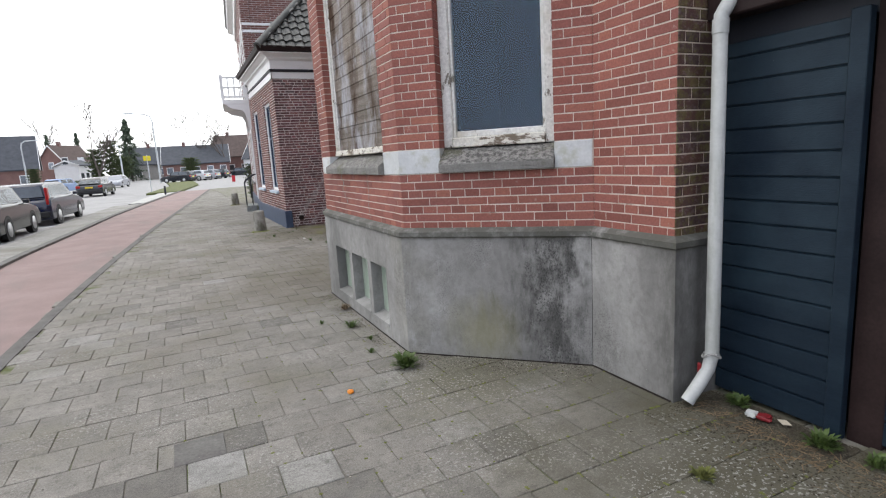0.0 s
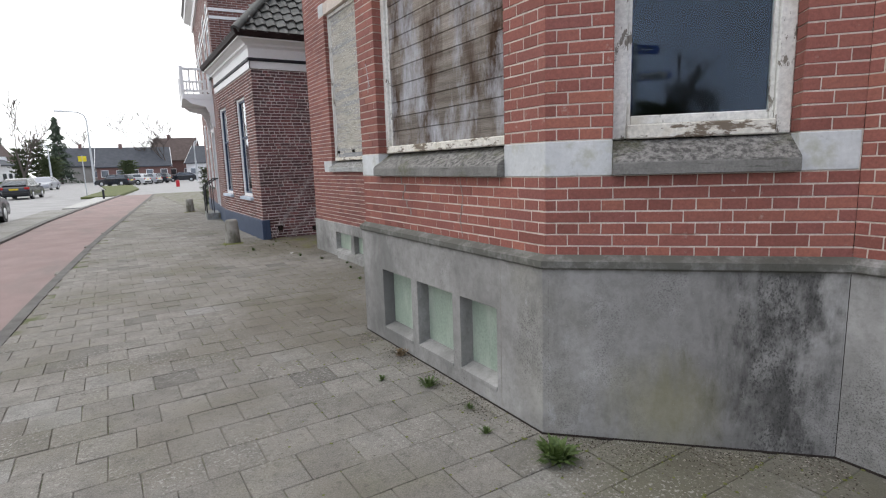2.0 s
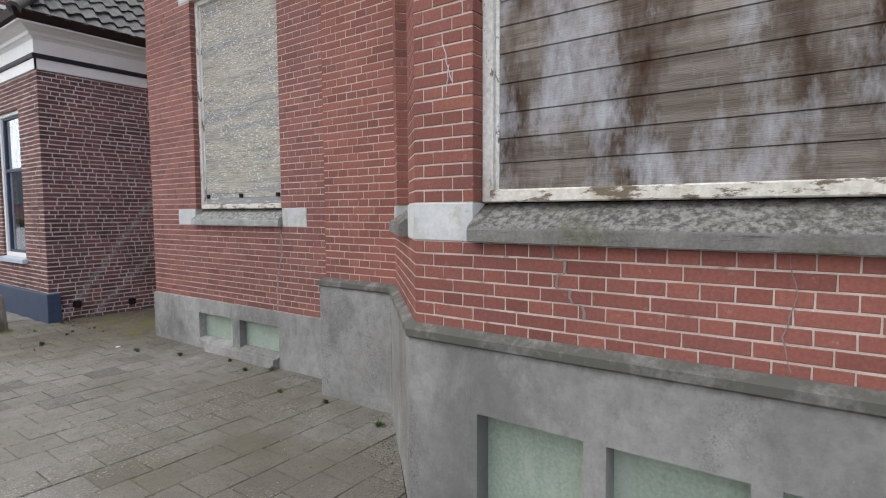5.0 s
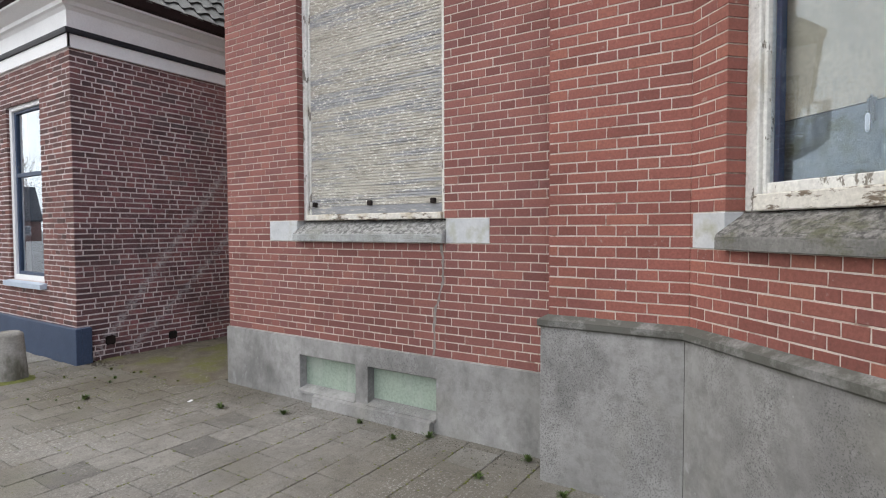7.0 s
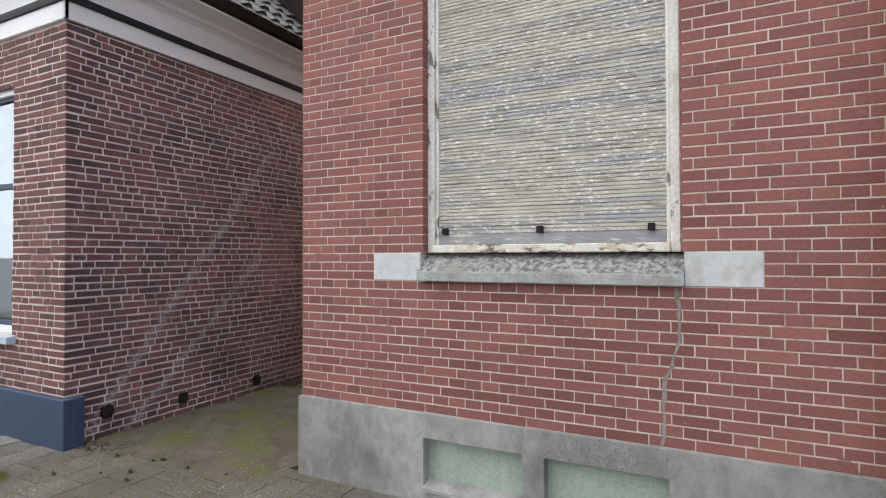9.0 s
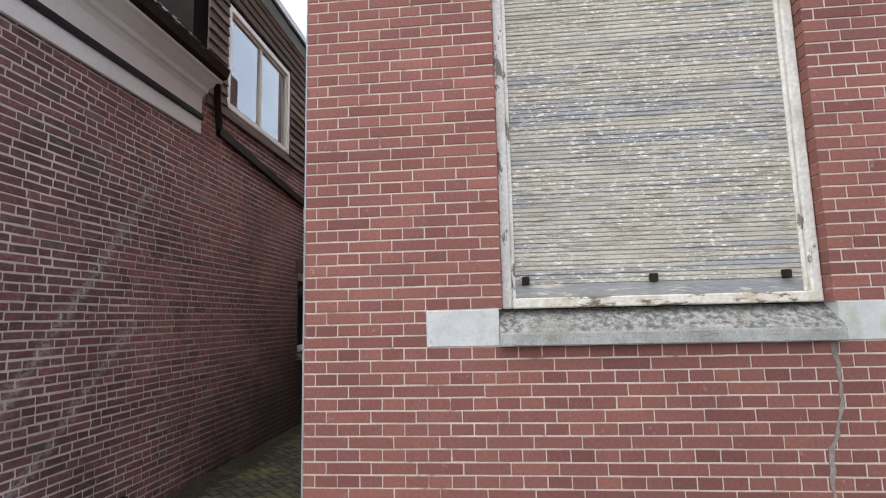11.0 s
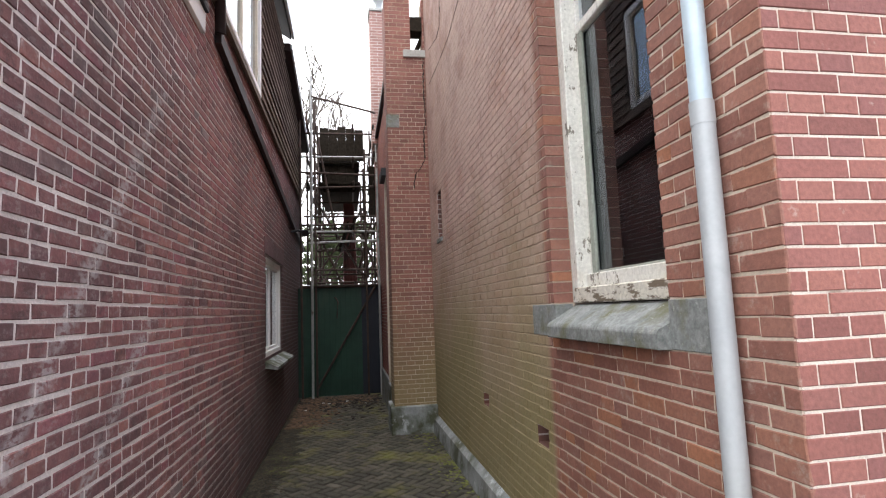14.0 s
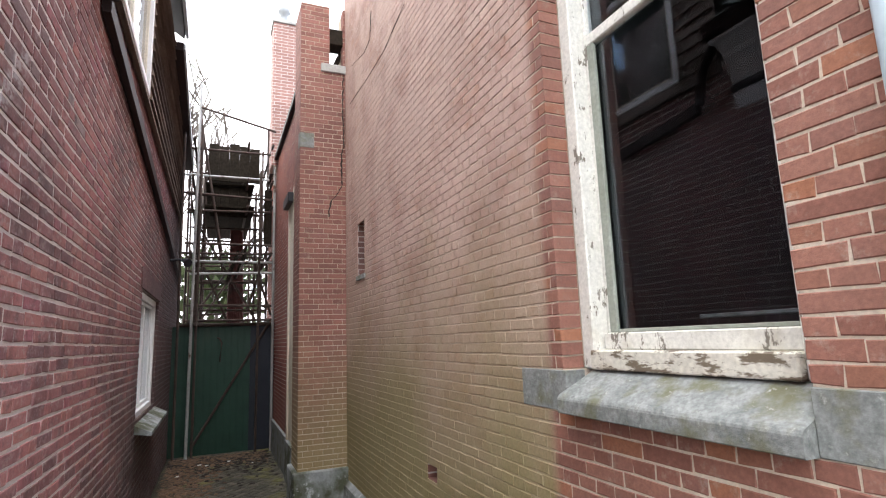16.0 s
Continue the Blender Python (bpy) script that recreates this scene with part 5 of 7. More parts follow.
def house_window(name, m, u0, u1, z0, z1, label, split=0.6, mullion=False, frame_m=None, inner=None, sill=True):
    t = tagged(thing(name, label, "window", at=m), kind="structure")
    f, inner = frame_m or M_WHITE, inner or M_BLUE
    for a, b, c, e in ((u0, u0 + 0.07, z0, z1), (u1 - 0.07, u1, z0, z1), (u0 + 0.07, u1 - 0.07, z1 - 0.07, z1), (u0 + 0.07, u1 - 0.07, z0, z0 + 0.06)):
        part("window_frame", rbox(a, b, 0.03, 0.13, c, e, 0.005), f, t)
    i0, i1, j0, j1 = u0 + 0.07, u1 - 0.07, z0 + 0.06, z1 - 0.07
    zs = z0 + (z1 - z0) * split
    for a, b, c, e in ((i0, i0 + 0.035, j0, j1), (i1 - 0.035, i1, j0, j1), (i0 + 0.035, i1 - 0.035, j0, j0 + 0.04), (i0 + 0.035, i1 - 0.035, j1 - 0.035, j1)) + \
            (((i0 + 0.035, i1 - 0.035, zs - 0.025, zs + 0.025),) if split else ()) + ((((i0 + i1) / 2 - 0.03, (i0 + i1) / 2 + 0.03, j0 + 0.04, j1 - 0.035),) if mullion else ()):
        part("sash_bar", rbox(a, b, 0.06, 0.11, c, e, 0.004), inner, t)
    p = part("pane", rbox(i0, i1, 0.083, 0.088, j0, j1, 0), M_GLASS_BRIGHT, t)
    p.visible_shadow = False
    # no curtain: a near-black sheet painted as the shaded room
    part("curtain", rbox(i0, i1, 0.20, 0.21, z0, z1, 0), M_DARK, t, "near-black sheet standing in for the dim room behind the glass")
    if sill:
        part("window_sill", prism([(-0.07, z0 - 0.075), (-0.07, z0 - 0.02), (0.06, z0 + 0.004), (0.06, z0 - 0.075)], u0 - 0.06, u1 + 0.06, "x"), M_PALEBLUE, t, "pale blue painted sill")
    return t


house_window("window_6", M_HF, *NW1, "sash window with white frame and black bars")
house_window("window_7", M_HF, *NW2, "sash window with white frame and black bars")
wa = house_window("window_8", M_HA, *AWIN, "small white casement window in the alley wall", split=0, mullion=True, inner=M_WHITE, sill=False)
part("window_sill", prism([(-0.14, 0.93), (-0.14, 0.96), (0.04, 1.05), (0.04, 0.96)], AWIN[0] - 0.05, AWIN[1] + 0.1, "x"), M_CEMENT_MOSS, wa, "mossy sloping concrete sill")
part("lintel", rbox(AWIN[0] - 0.1, AWIN[1] + 0.1, -0.012, 0.03, 2.255, 2.45, 0.004), M_BRICK_OLD, wa)


def cornice(name, p0, p1, label, ext0=0.0, ext1=0.0):
    """White, black and white boarded cornice with a dark gutter, along a wall."""
    m, w = wall_frame(p0, p1)
    t = tagged(thing(name, label, "cornice", at=m), kind="structure")
    part("lower_board", rbox(-ext0 * 0.03, w + ext1 * 0.03, -0.03, 0.0, 3.43, 3.575, 0.003), M_WHITE, t)
    part("black_band", prism([(0.0, 3.576), (-0.05, 3.576), (-0.055, 3.60), (-0.05, 3.635), (0.0, 3.635)], -ext0 * 0.05, w + ext1 * 0.05, "x"), M_BLACK, t)
    a, b = [(-0.03, 3.636), (-0.03, 3.82), (-0.06, 3.85), (-0.09, 3.86), (-0.10, 3.90), (-0.2, 3.95), (-0.25, 3.955), (-0.25, 3.98), (0.0, 3.98), (0.0, 3.636)], None
    bm = prism(a, 0, w, "x")
    for v in bm.verts:  # mitred ends follow the projection
        if v.co.x < w / 2:
            v.co.x -= -v.co.y * ext0 if ext0 else 0
        else:
            v.co.x += -v.co.y * ext1 if ext1 else 0
    part("upper_moulding", bm, M_WHITE, t)
    bm = prism([(-0.25, 3.981), (-0.30, 4.0), (-0.33, 4.09), (-0.32, 4.10), (-0.27, 4.02), (-0.05, 4.02), (-0.05, 3.981)], 0, w, "x")
    for v in bm.verts:
        if v.co.x < w / 2:
            v.co.x += v.co.y * ext0
        else:
            v.co.x -= v.co.y * ext1
    part("gutter", bm, M_GUTTER, t, "dark brown wooden gutter")
    return t


cornice("cornice_front", (XN, 17.2), (XN, YN), "white and black painted wooden cornice with dark gutter", 0, 1)
cornice("cornice_alley", (XN, YN), (5.16, YN), "white and black painted wooden cornice with dark gutter", 1, 0)


def roof_plane(name, origin, along, up, width, height, label, clip=None, tile=0.21, row=0.25):
    """Pantiles in rows on a sloping plane."""
    along, up = Vector(along).normalized(), Vector(up).normalized()
    nrm = along.cross(up).normalized()
    if nrm.z < 0:
        nrm = -nrm
    vv, ff = [], []
    nr, nc = int(height / row), int(width / tile)
    prof = [(0, 0.0), (0.25, 0.012), (0.5, 0.045), (0.75, 0.05), (1.0, 0.005)]
    rnd = random.Random(4)
    for r in range(nr):
        for c in range(nc):
            if clip and not clip((c + 0.5) * tile, (r + 0.5) * row):
                continue
            o = len(vv)
            j = rnd.uniform(-0.006, 0.006)
            for v, lift in ((-0.03, 0.035), (1.0, 0.004)):
                for q, h in prof:
                    p = Vector(origin) + along * ((c + q) * tile) + up * ((r + v) * row) + nrm * (h + lift + j)
                    vv.append(tuple(p))
            for q, h in prof:
                p = Vector(origin) + along * ((c + q) * tile) + up * ((r - 0.03) * row) + nrm * (h - 0.01)
                vv.append(tuple(p))
            for k in range(4):
                ff.append((o + k, o + k + 1, o + 6 + k, o + 5 + k))
                ff.append((o + 10 + k, o + 11 + k, o + k + 1, o + k))
    me = bpy.data.meshes.new(name)
    me.from_pydata(vv, [], ff)
    me.materials.append(M_TILE)
    ob = new(name, me)
    return tagged(ob, label, "roof", kind="structure")


EH = 4.03
roof_plane("roof_front", (XN - 0.27, 17.2, EH), (0, -1, 0), (1, 0, 1.05), 17.2 - YN + 0.27, 4.2, "dark grey pantile roof slope to the street", clip=lambda u, v: u < 4.35 - v * 0.69 + 0.1)
roof_plane("roof_alley", (XN - 0.27, YN - 0.27, EH), (1, 0, 0), (0, 1, 1.05), 5.9, 4.2, "dark grey pantile roof slope to the alley", clip=lambda u, v: v * 0.69 - 0.1 < u < 3.1)
bm = bmesh.new()
tube(bm, [(XN - 0.3, YN - 0.3, EH + 0.05), (XN + 2.6, YN + 2.6, EH + 3.1)], 0.085, 8)
structure("roof_ridge", bm, M_TILE, "hip ridge tiles", "roof")
bm = bmesh.new()
vv = [bm.verts.new(p) for p in ((XN - 0.25, 17.2, EH - 0.03), (XN - 0.25, YN - 0.25, EH - 0.03), (5.14, YN - 0.25, EH - 0.03), (5.14, 17.2, EH - 0.03), (XN + 2.7, 17.2, EH + 3.05), (XN + 2.7, YN + 2.75, EH + 3.05), (5.14, YN + 2.75, EH + 3.05))]
for f in ((0, 1, 5, 4), (1, 2, 6, 5), (0, 3, 2, 1), (4, 5, 6)):
    bm.faces.new([vv[i] for i in f])
structure("roof_boarding", bm, M_GUTTER, "dark boarding under the roof tiles", "roof")

# dark weatherboarded upper storey over the alley
UX0, UX1, UX2 = 5.25, 9.62, 12.6
bm = bmesh.new()
box(bm, UX0 + 0.01, UX1, YN + 0.16, YN + 3.0, 3.9, 5.8)
structure("wall_upper", bm, M_GUTTER, "dark timber upper storey of the old house", "wall")
clad = tagged(thing("weatherboard_wall", "dark stained horizontal weatherboards on the upper storey", "cladding"), kind="structure")
z, k = 3.80, 0
while z < 5.72:
    segs = [(UX0, min(UX2, UX1 + max(0.0, (5.50 - z) / 0.14)))]
    if 3.86 < z + 0.05 < 5.20:
        segs = [(UX0, 5.66), (7.52, segs[0][1])]
    for a, b in segs:
        part("board", prism([(YN - 0.012, z), (YN - 0.05, z), (YN - 0.025, z + 0.125), (YN - 0.012, z + 0.125)], a, b, "x"), M_CLAD, clad)
    z, k = z + 0.12, k + 1
M_UP, _ = wall_frame((0, YN - 0.06), (12, YN - 0.06))
house_window("window_9", M_UP, 5.67, 7.51, 3.93, 5.19, "wide dormer window with white frame reflecting the sky", split=0, mullion=True, inner=M_CREAM, sill=False)
structure("trim_bargeboard", prism([(5.50, 3.54), (5.50, 3.64), (12.9, 2.92), (12.9, 2.82)], YN - 0.055, YN - 0.008, "y"), M_GUTTER, "black sloping board between wall and upper storey", "trim")
structure("roof_upper", prism([(YN - 0.14, 5.74), (YN - 0.15, 5.82), (YN + 3.2, 8.1), (YN + 3.2, 8.0)], UX0 - 0.05, UX1 + 0.05, "x"), M_GUTTER, "dark roof verge over the upper storey", "roof")
structure("roof_upper_edge", rbox(UX0 - 0.05, UX1 + 0.05, YN - 0.19, YN - 0.155, 5.75, 5.86, 0.004), M_SHEEN, "pale metal roof edge", "trim")
structure("wall_rear", prism([(UX1 + 0.01, 3.9), (13.2, 3.9), (13.2, 5.02), (UX1 + 0.01, 5.56)], YN + 0.02, YN + 3.0, "y"), M_CLAD, "dark rear part of the old house", "wall")
structure("roof_rear", prism([(UX1 + 0.06, 5.58), (UX1 + 0.06, 5.70), (13.3, 5.16), (13.3, 5.04)], YN - 0.13, YN + 3.1, "y"), M_GUTTER, "dark sloping rear roof", "roof")
structure("roof_rear_edge", prism([(UX1 + 0.06, 5.60), (UX1 + 0.06, 5.68), (13.3, 5.14), (13.3, 5.06)], YN - 0.155, YN - 0.131, "y"), M_SHEEN, "pale metal edge of the rear roof", "trim")
dp = thing("downpipe", "dark painted downpipe with a bend under the gutter", "downpipe")
part("pipe", pipe([(5.13, YN - 0.20, 4.0), (5.20, YN - 0.17, 3.94), (5.33, YN - 0.10, 3.90), (5.41, YN - 0.065, 3.83), (5.47, YN - 0.055, 3.60)], 0.038), M_GUTTER, dp)

# ---- alley: buttress, annex, gate, scaffold, pipes ----
bx0, bx1, by0, by1 = 8.5, 8.98, YA + 0.003, 11.63
brick_wall("buttress_front", (bx0, by1), (bx0, by0), 0.345, 5.85, [(0.345, 0.51, 5.06, 5.9)], M_BRICK_BUTTRESS, M_MORTAR_MOSSY, thick=0.3, near=(0.25, 2.0), seed=31, label="brick buttress between alley and yard, cracked", course=0.0585)
brick_wall("buttress_side", (bx1, by1 + 0.002), (bx0 + 0.003, by1 + 0.002), 0.345, 5.85, (), M_BRICK_BUTTRESS, M_MORTAR_MOSSY, thick=0.2, seed=32, label="side of the brick buttress")
structure("buttress_foot", rbox(bx0 - 0.05, bx1 + 0.02, by0 - 0.02, by1 + 0.05, -0.05, 0.345, 0.012), M_CEMENT_MOSS, "pale blue-white painted cement foot of the buttress", "plinth")
structure("buttress_ledge", rbox(bx0 - 0.03, bx0 + 0.32, by0 - 0.02, by0 + 0.30, 4.97, 5.075, 0.006), M_KERB_PALE, "mossy stone ledge on the buttress", "ledge")
structure("buttress_beam", rbox(bx0 + 0.02, bx0 + 0.25, by0 - 0.15, by0 + 0.19, 5.37, 5.58, 0.008), M_DECK, "dark timber beam from buttress to wall", "beam")
structure("buttress_stone", rbox(bx0 - 0.006, bx0 + 0.1, by1 - 0.16, by1 + 0.008, 3.98, 4.16, 0.004), M_STONE_BLUE, "grey stone block in the buttress", "stone")
st = thing("roof_strut", "dark slanting timber strut above the ledge", "strut")
part("strut", pipe([(bx0 + 0.18, by0 + 0.14, 5.05), (bx0 + 0.2, by0 - 0.02, 5.42)], 0.035, 6), M_DECK, st)


def crack(name, pts, w, material, label, plane, seed=1):
    """A jagged strip standing 2 mm proud of a wall. pts are (u, z); plane maps them to the world."""
    rnd = random.Random(seed)
    bm = bmesh.new()
    rows = []
    fine = []
    for (a, b), (c, d) in zip(pts, pts[1:]):
        n = max(2, int(math.hypot(c - a, d - b) / 0.03))
        fine += [(a + (c - a) * i / n, b + (d - b) * i / n) for i in range(n)]
    fine.append(pts[-1])
    for u, z in fine:
        j, ww = rnd.uniform(-0.006, 0.006), w * rnd.uniform(0.4, 1.1)
        rows.append([bm.verts.new(plane(u + j + s * ww / 2, z, o)) for s, o in ((-1, 0.004), (-1, -0.0025), (1, -0.0025), (1, 0.004))])
    for r, s in zip(rows, rows[1:]):
        for k in range(3):
            bm.faces.new((r[k], r[k + 1], s[k + 1], s[k]))
    bmesh.ops.recalc_face_normals(bm, faces=bm.faces[:])
    return structure(name, bm, material, label, "crack")


crack("crack_buttress", [(11.12, 4.96), (11.125, 4.6), (11.115, 4.03), (11.145, 3.94), (11.14, 3.55), (11.19, 3.44), (11.275, 3.34), (11.30, 3.15)], 0.02, M_VOID, "open crack down the buttress",
      lambda u, z, o: (bx0 - 0.001 + o, u, z), 4)
crack("crack_main", [(8.66, 1.365), (8.645, 1.2), (8.66, 1.05), (8.72, 0.88), (8.73, 0.56)], 0.022, M_CRACK, "filled crack below the window", lambda u, z, o: (XM - 0.001 + o, u, z), 5)
crack("crack_bay", [(5.32, 1.365), (5.32, 1.312), (5.27, 1.310), (5.27, 1.255), (5.30, 1.253), (5.30, 1.195), (5.25, 1.193), (5.24, 1.14), (5.19, 1.135), (5.19, 1.08)], 0.012, M_CRACK, "filled crack below the boarded window", lambda u, z, o: (XF - 0.001 + o, u, z), 6)
crack("crack_bay_low", [(4.52, 1.365), (4.50, 1.24), (4.53, 1.1), (4.50, 0.99)], 0.005, M_CRACK, "hairline crack in the bay wall", lambda u, z, o: (XF - 0.001 + o, u, z), 7)
crack("crack_alley", [(8.25, 4.48), (7.46, 4.42), (6.84, 4.40), (6.24, 4.50)], 0.013, M_VOID, "long crack along the alley wall", lambda u, z, o: (u, YA + 0.003 - o, z), 8)
crack("crack_alley", [(8.17, 4.92), (7.57, 4.77), (7.33, 4.80), (7.27, 5.08)], 0.010, M_VOID, "fine crack high on the alley wall", lambda u, z, o: (u, YA + 0.003 - o, z), 9)

# annex behind the buttress, with a cream door frame
YB = 11.56
brick_wall("wall_annex", (13.5, YB), (9.0, YB), 0.0, 4.9, [(3.75, 4.32, 0.3, 3.7)], M_BRICK, M_MORTAR, thick=0.2, seed=33, label="red brick wall of the rear annex")
structure("wall_annex_side", rbox(8.56, 9.0, 9.0, 11.1, 0, 4.7, 0), M_BRICK_DARK, "brick side of the annex", "wall")
structure("wall_annex_back", rbox(13.3, 13.5, 9.0, YB - 0.21, 0, 4.7, 0), M_BRICK_DARK, "brick end of the annex", "wall")
structure("roof_annex", prism([(YB + 0.06, 4.9), (YB + 0.06, 4.97), (9.0, 5.3), (9.0, 5.2)], 9.0, 13.6, "x"), M_GUTTER, "dark eaves of the rear annex", "roof")
df = tagged(thing("door_1", "cream painted tall door with frame in the annex", "door"), kind="structure")
part("door_frame", rbox(9.18, 9.26, YB - 0.05, YB + 0.05, 0.5, 3.7, 0.004), M_CREAM, df)
part("door_frame", rbox(9.67, 9.75, YB - 0.05, YB + 0.05, 0.5, 3.7, 0.004), M_CREAM, df)
part("door_leaf", rbox(9.26, 9.67, YB - 0.02, YB + 0.03, 0.5, 3.7, 0.004), M_CREAM, df)
part("door_foot", rbox(9.15, 9.80, YB - 0.04, YB + 0.06, 0.0, 0.49, 0.006), M_CEMENT_MOSS, df)
part("fanlight", rbox(9.2, 9.74, YB + 0.05, YB + 0.12, 3.5, 3.62, 0.005), M_BLACK, df)
structure("annex_foot", rbox(9.82, 13.4, YB, YB + 0.04, -0.05, 0.5, 0.006), M_STONE_BLUE, "blue-grey cement foot of the annex", "plinth")
ch = thing("chimney", "tall red brick chimney with a metal cowl", "chimney")
part("shaft", rbox(11.8, 12.3, 11.2, 11.67, 4.8, 7.55, 0.006), M_BRICK_CHIMNEY, ch)
part("cap", rbox(11.78, 12.32, 11.18, 11.69, 7.5505, 7.61, 0.006), M_KERB_PALE, ch)
part("cowl", pipe([(12.0, 11.47, 7.6), (12.0, 11.47, 7.85), (12.0, 11.47, 7.88), (12.0, 11.47, 7.97)], [0.07, 0.07, 0.12, 0.1]), M_ZINC, ch)

gate = thing("yard_gate", "dark green corrugated steel gate with rusty diagonal brace", "gate", at=pose(12.0, 0, 0))
y = 11.93
while y < 13.04:
    part("green_sheet", prism([(-0.004, y), (0.0, y + 0.02), (0.0, y + 0.08), (-0.004, y + 0.10), (0.006, y + 0.10), (0.010, y + 0.08), (0.010, y + 0.02), (0.006, y)], 0.02, 2.03, "z"), M_GREEN, gate)
    y += 0.10
part("dark_sheet", rbox(-0.01, 0.01, 11.56, 11.94, 0.02, 2.05, 0.002), M_NAVY, gate, "black-blue gate sheet")
part("brace", pipe([(-0.05, 12.78, 0.15), (-0.05, 11.66, 2.05)], 0.022, 8), M_RUST, gate)
part("top_rail", pipe([(-0.03, 11.56, 2.05), (-0.03, 13.06, 2.05)], 0.028, 8), M_RUST, gate)
part("gate_handle", pipe([(-0.03, 12.40, 1.45), (-0.05, 12.40, 1.52), (-0.05, 12.38, 1.75), (-0.05, 12.42, 1.83), (-0.03, 12.45, 1.84)], 0.014, 8), M_RUST, gate)

# scaffold in the yard behind
sc = thing("scaffold", "weathered tube scaffold with dark timber decks", "scaffold")
SR = random.Random(41)
for x, light in ((11.85, True), (13.3, False), (14.7, False)):
    for yy, top, pale in ((12.85, 6.15, True), (13.03, 5.95, False), (12.77, 5.4, False), (11.84, 4.7, False), (11.60, 6.05, True)):
        part("standard", pipe([(x, yy, 0), (x + SR.uniform(-0.03, 0.03), yy + SR.uniform(-0.03, 0.03), top)], 0.024 if pale else 0.021, 8), M_STEEL if pale and light else M_RUST, sc)
for x in (11.9, 13.25, 14.65):
    for z, pale in ((2.09, False), (2.36, False), (2.89, True), (3.08, True), (3.24, False), (3.37, False), (3.95, False), (4.22, False), (4.54, True), (5.0, False)):
        part("transom", pipe([(x, 11.56 + SR.uniform(0, 0.15), z + SR.uniform(-0.03, 0.03)), (x, 13.08 - SR.uniform(0, 0.2), z + SR.uniform(-0.03, 0.03))], 0.021, 8), M_STEEL if pale and x < 12 else M_RUST, sc)
for yy in (11.66, 12.05, 12.9):
    for z in (2.1, 3.2, 4.0, 4.45, 5.1):
        part("ledger", pipe([(11.6, yy, z), (15.0, yy, z + 0.03)], 0.021, 8), M_RUST, sc)
for a, b in (((11.8, 12.82, 5.72), (11.8, 11.6, 5.42)), ((11.9, 12.8, 3.0), (14.6, 12.8, 5.4)), ((11.9, 11.8, 2.2), (14.6, 11.8, 4.6)), ((12.2, 12.9, 2.1), (13.6, 11.8, 3.9)), ((11.86, 12.78, 5.3), (13.2, 12.4, 3.1)),
             ((13.3, 11.8, 2.2), (13.3, 12.8, 3.9)), ((14.6, 12.8, 2.2), (14.6, 11.7, 4.0)), ((11.88, 12.75, 5.1), (11.95, 12.42, 3.2)), ((11.9, 12.7, 3.0), (12.1, 12.3, 2.1)), ((11.95, 11.95, 3.2), (12.0, 11.62, 2.2)), ((11.9, 11.7, 3.35), (12.1, 12.0, 2.3))):
    part("brace", pipe([a, b], 0.021, 8), M_RUST, sc)
for zz, xa, xb in ((5.16, 12.9, 15.0), (4.5, 12.2, 15.0), (4.05, 12.0, 15.0)):
    for k in range(4):
        yk = 11.92 + 0.20 * k
        part("deck_board", rbox(xa + 0.05 * (k % 2), xb, yk, yk + 0.1985, zz, zz + 0.04, 0.004), M_DECK, sc)
for k in range(5):
    part("toe_board", rbox(12.15 + 0.004 * (k % 2), 12.19, 11.84 + 0.17 * k, 12.008 + 0.17 * k, 4.55, 5.19 + 0.03 * (k * 7 % 3), 0.004), M_DECK, sc)
for k in range(4):
    part("hanging_board", rbox(12.3 + 0.004 * (k % 2), 12.34, 12.02 + 0.155 * k, 12.172 + 0.155 * k, 3.95, 4.49, 0.004), M_DECK, sc)
for k in range(9):
    y = 12.0 + 0.036 * k
    part("stacked_pole", pipe([(13.9, y + 0.03, 0.0), (13.9, y - 0.01, 2.0), (13.85, y + 0.05 - 0.012 * k, 4.3)], 0.020, 8), M_REDPOLE, sc, "dark red stacked pole")
part("guard_plank", rbox(12.0, 12.04, 11.63, 11.76, 3.4, 4.4, 0.004), M_DECK, sc)
for z, ya in ((3.42, 12.0), (3.30, 12.15)):
    part("loose_plank", prism([(ya, z), (ya + 0.04, z), (ya + 0.20, z - 0.5), (ya + 0.16, z - 0.5)], 12.0, 12.9, "x"), M_DECK, sc)
structure("wall_yard_far", rbox(19.0, 19.2, 8.0, 18.0, -0.1, 2.25, 0.01), M_BRICK_DARK, "low brick wall across the yard", "wall")

# zinc downpipe at the corner of the building
zp = thing("zinc_downpipe", "grey-blue zinc downpipe on the brick corner", "downpipe")
px, py = 2.915, YA + 0.046
part("lower_pipe", pipe([(px, py, 0.0), (px, py, 2.09)], 0.034, 16), M_ZINC, zp)
part("upper_pipe", pipe([(px, py, 2.07), (px, py, 6.3)], 0.032, 16), M_ZINC_BLUE, zp)
part("collar", pipe([(px, py, 2.05), (px, py, 2.12)], 0.0355, 16), M_ZINC, zp)
for z in (0.5, 3.6):
    part("bracket", rbox(px - 0.04, px + 0.04, py - 0.05, py + 0.008, z, z + 0.03, 0.004), M_ZINC, zp)
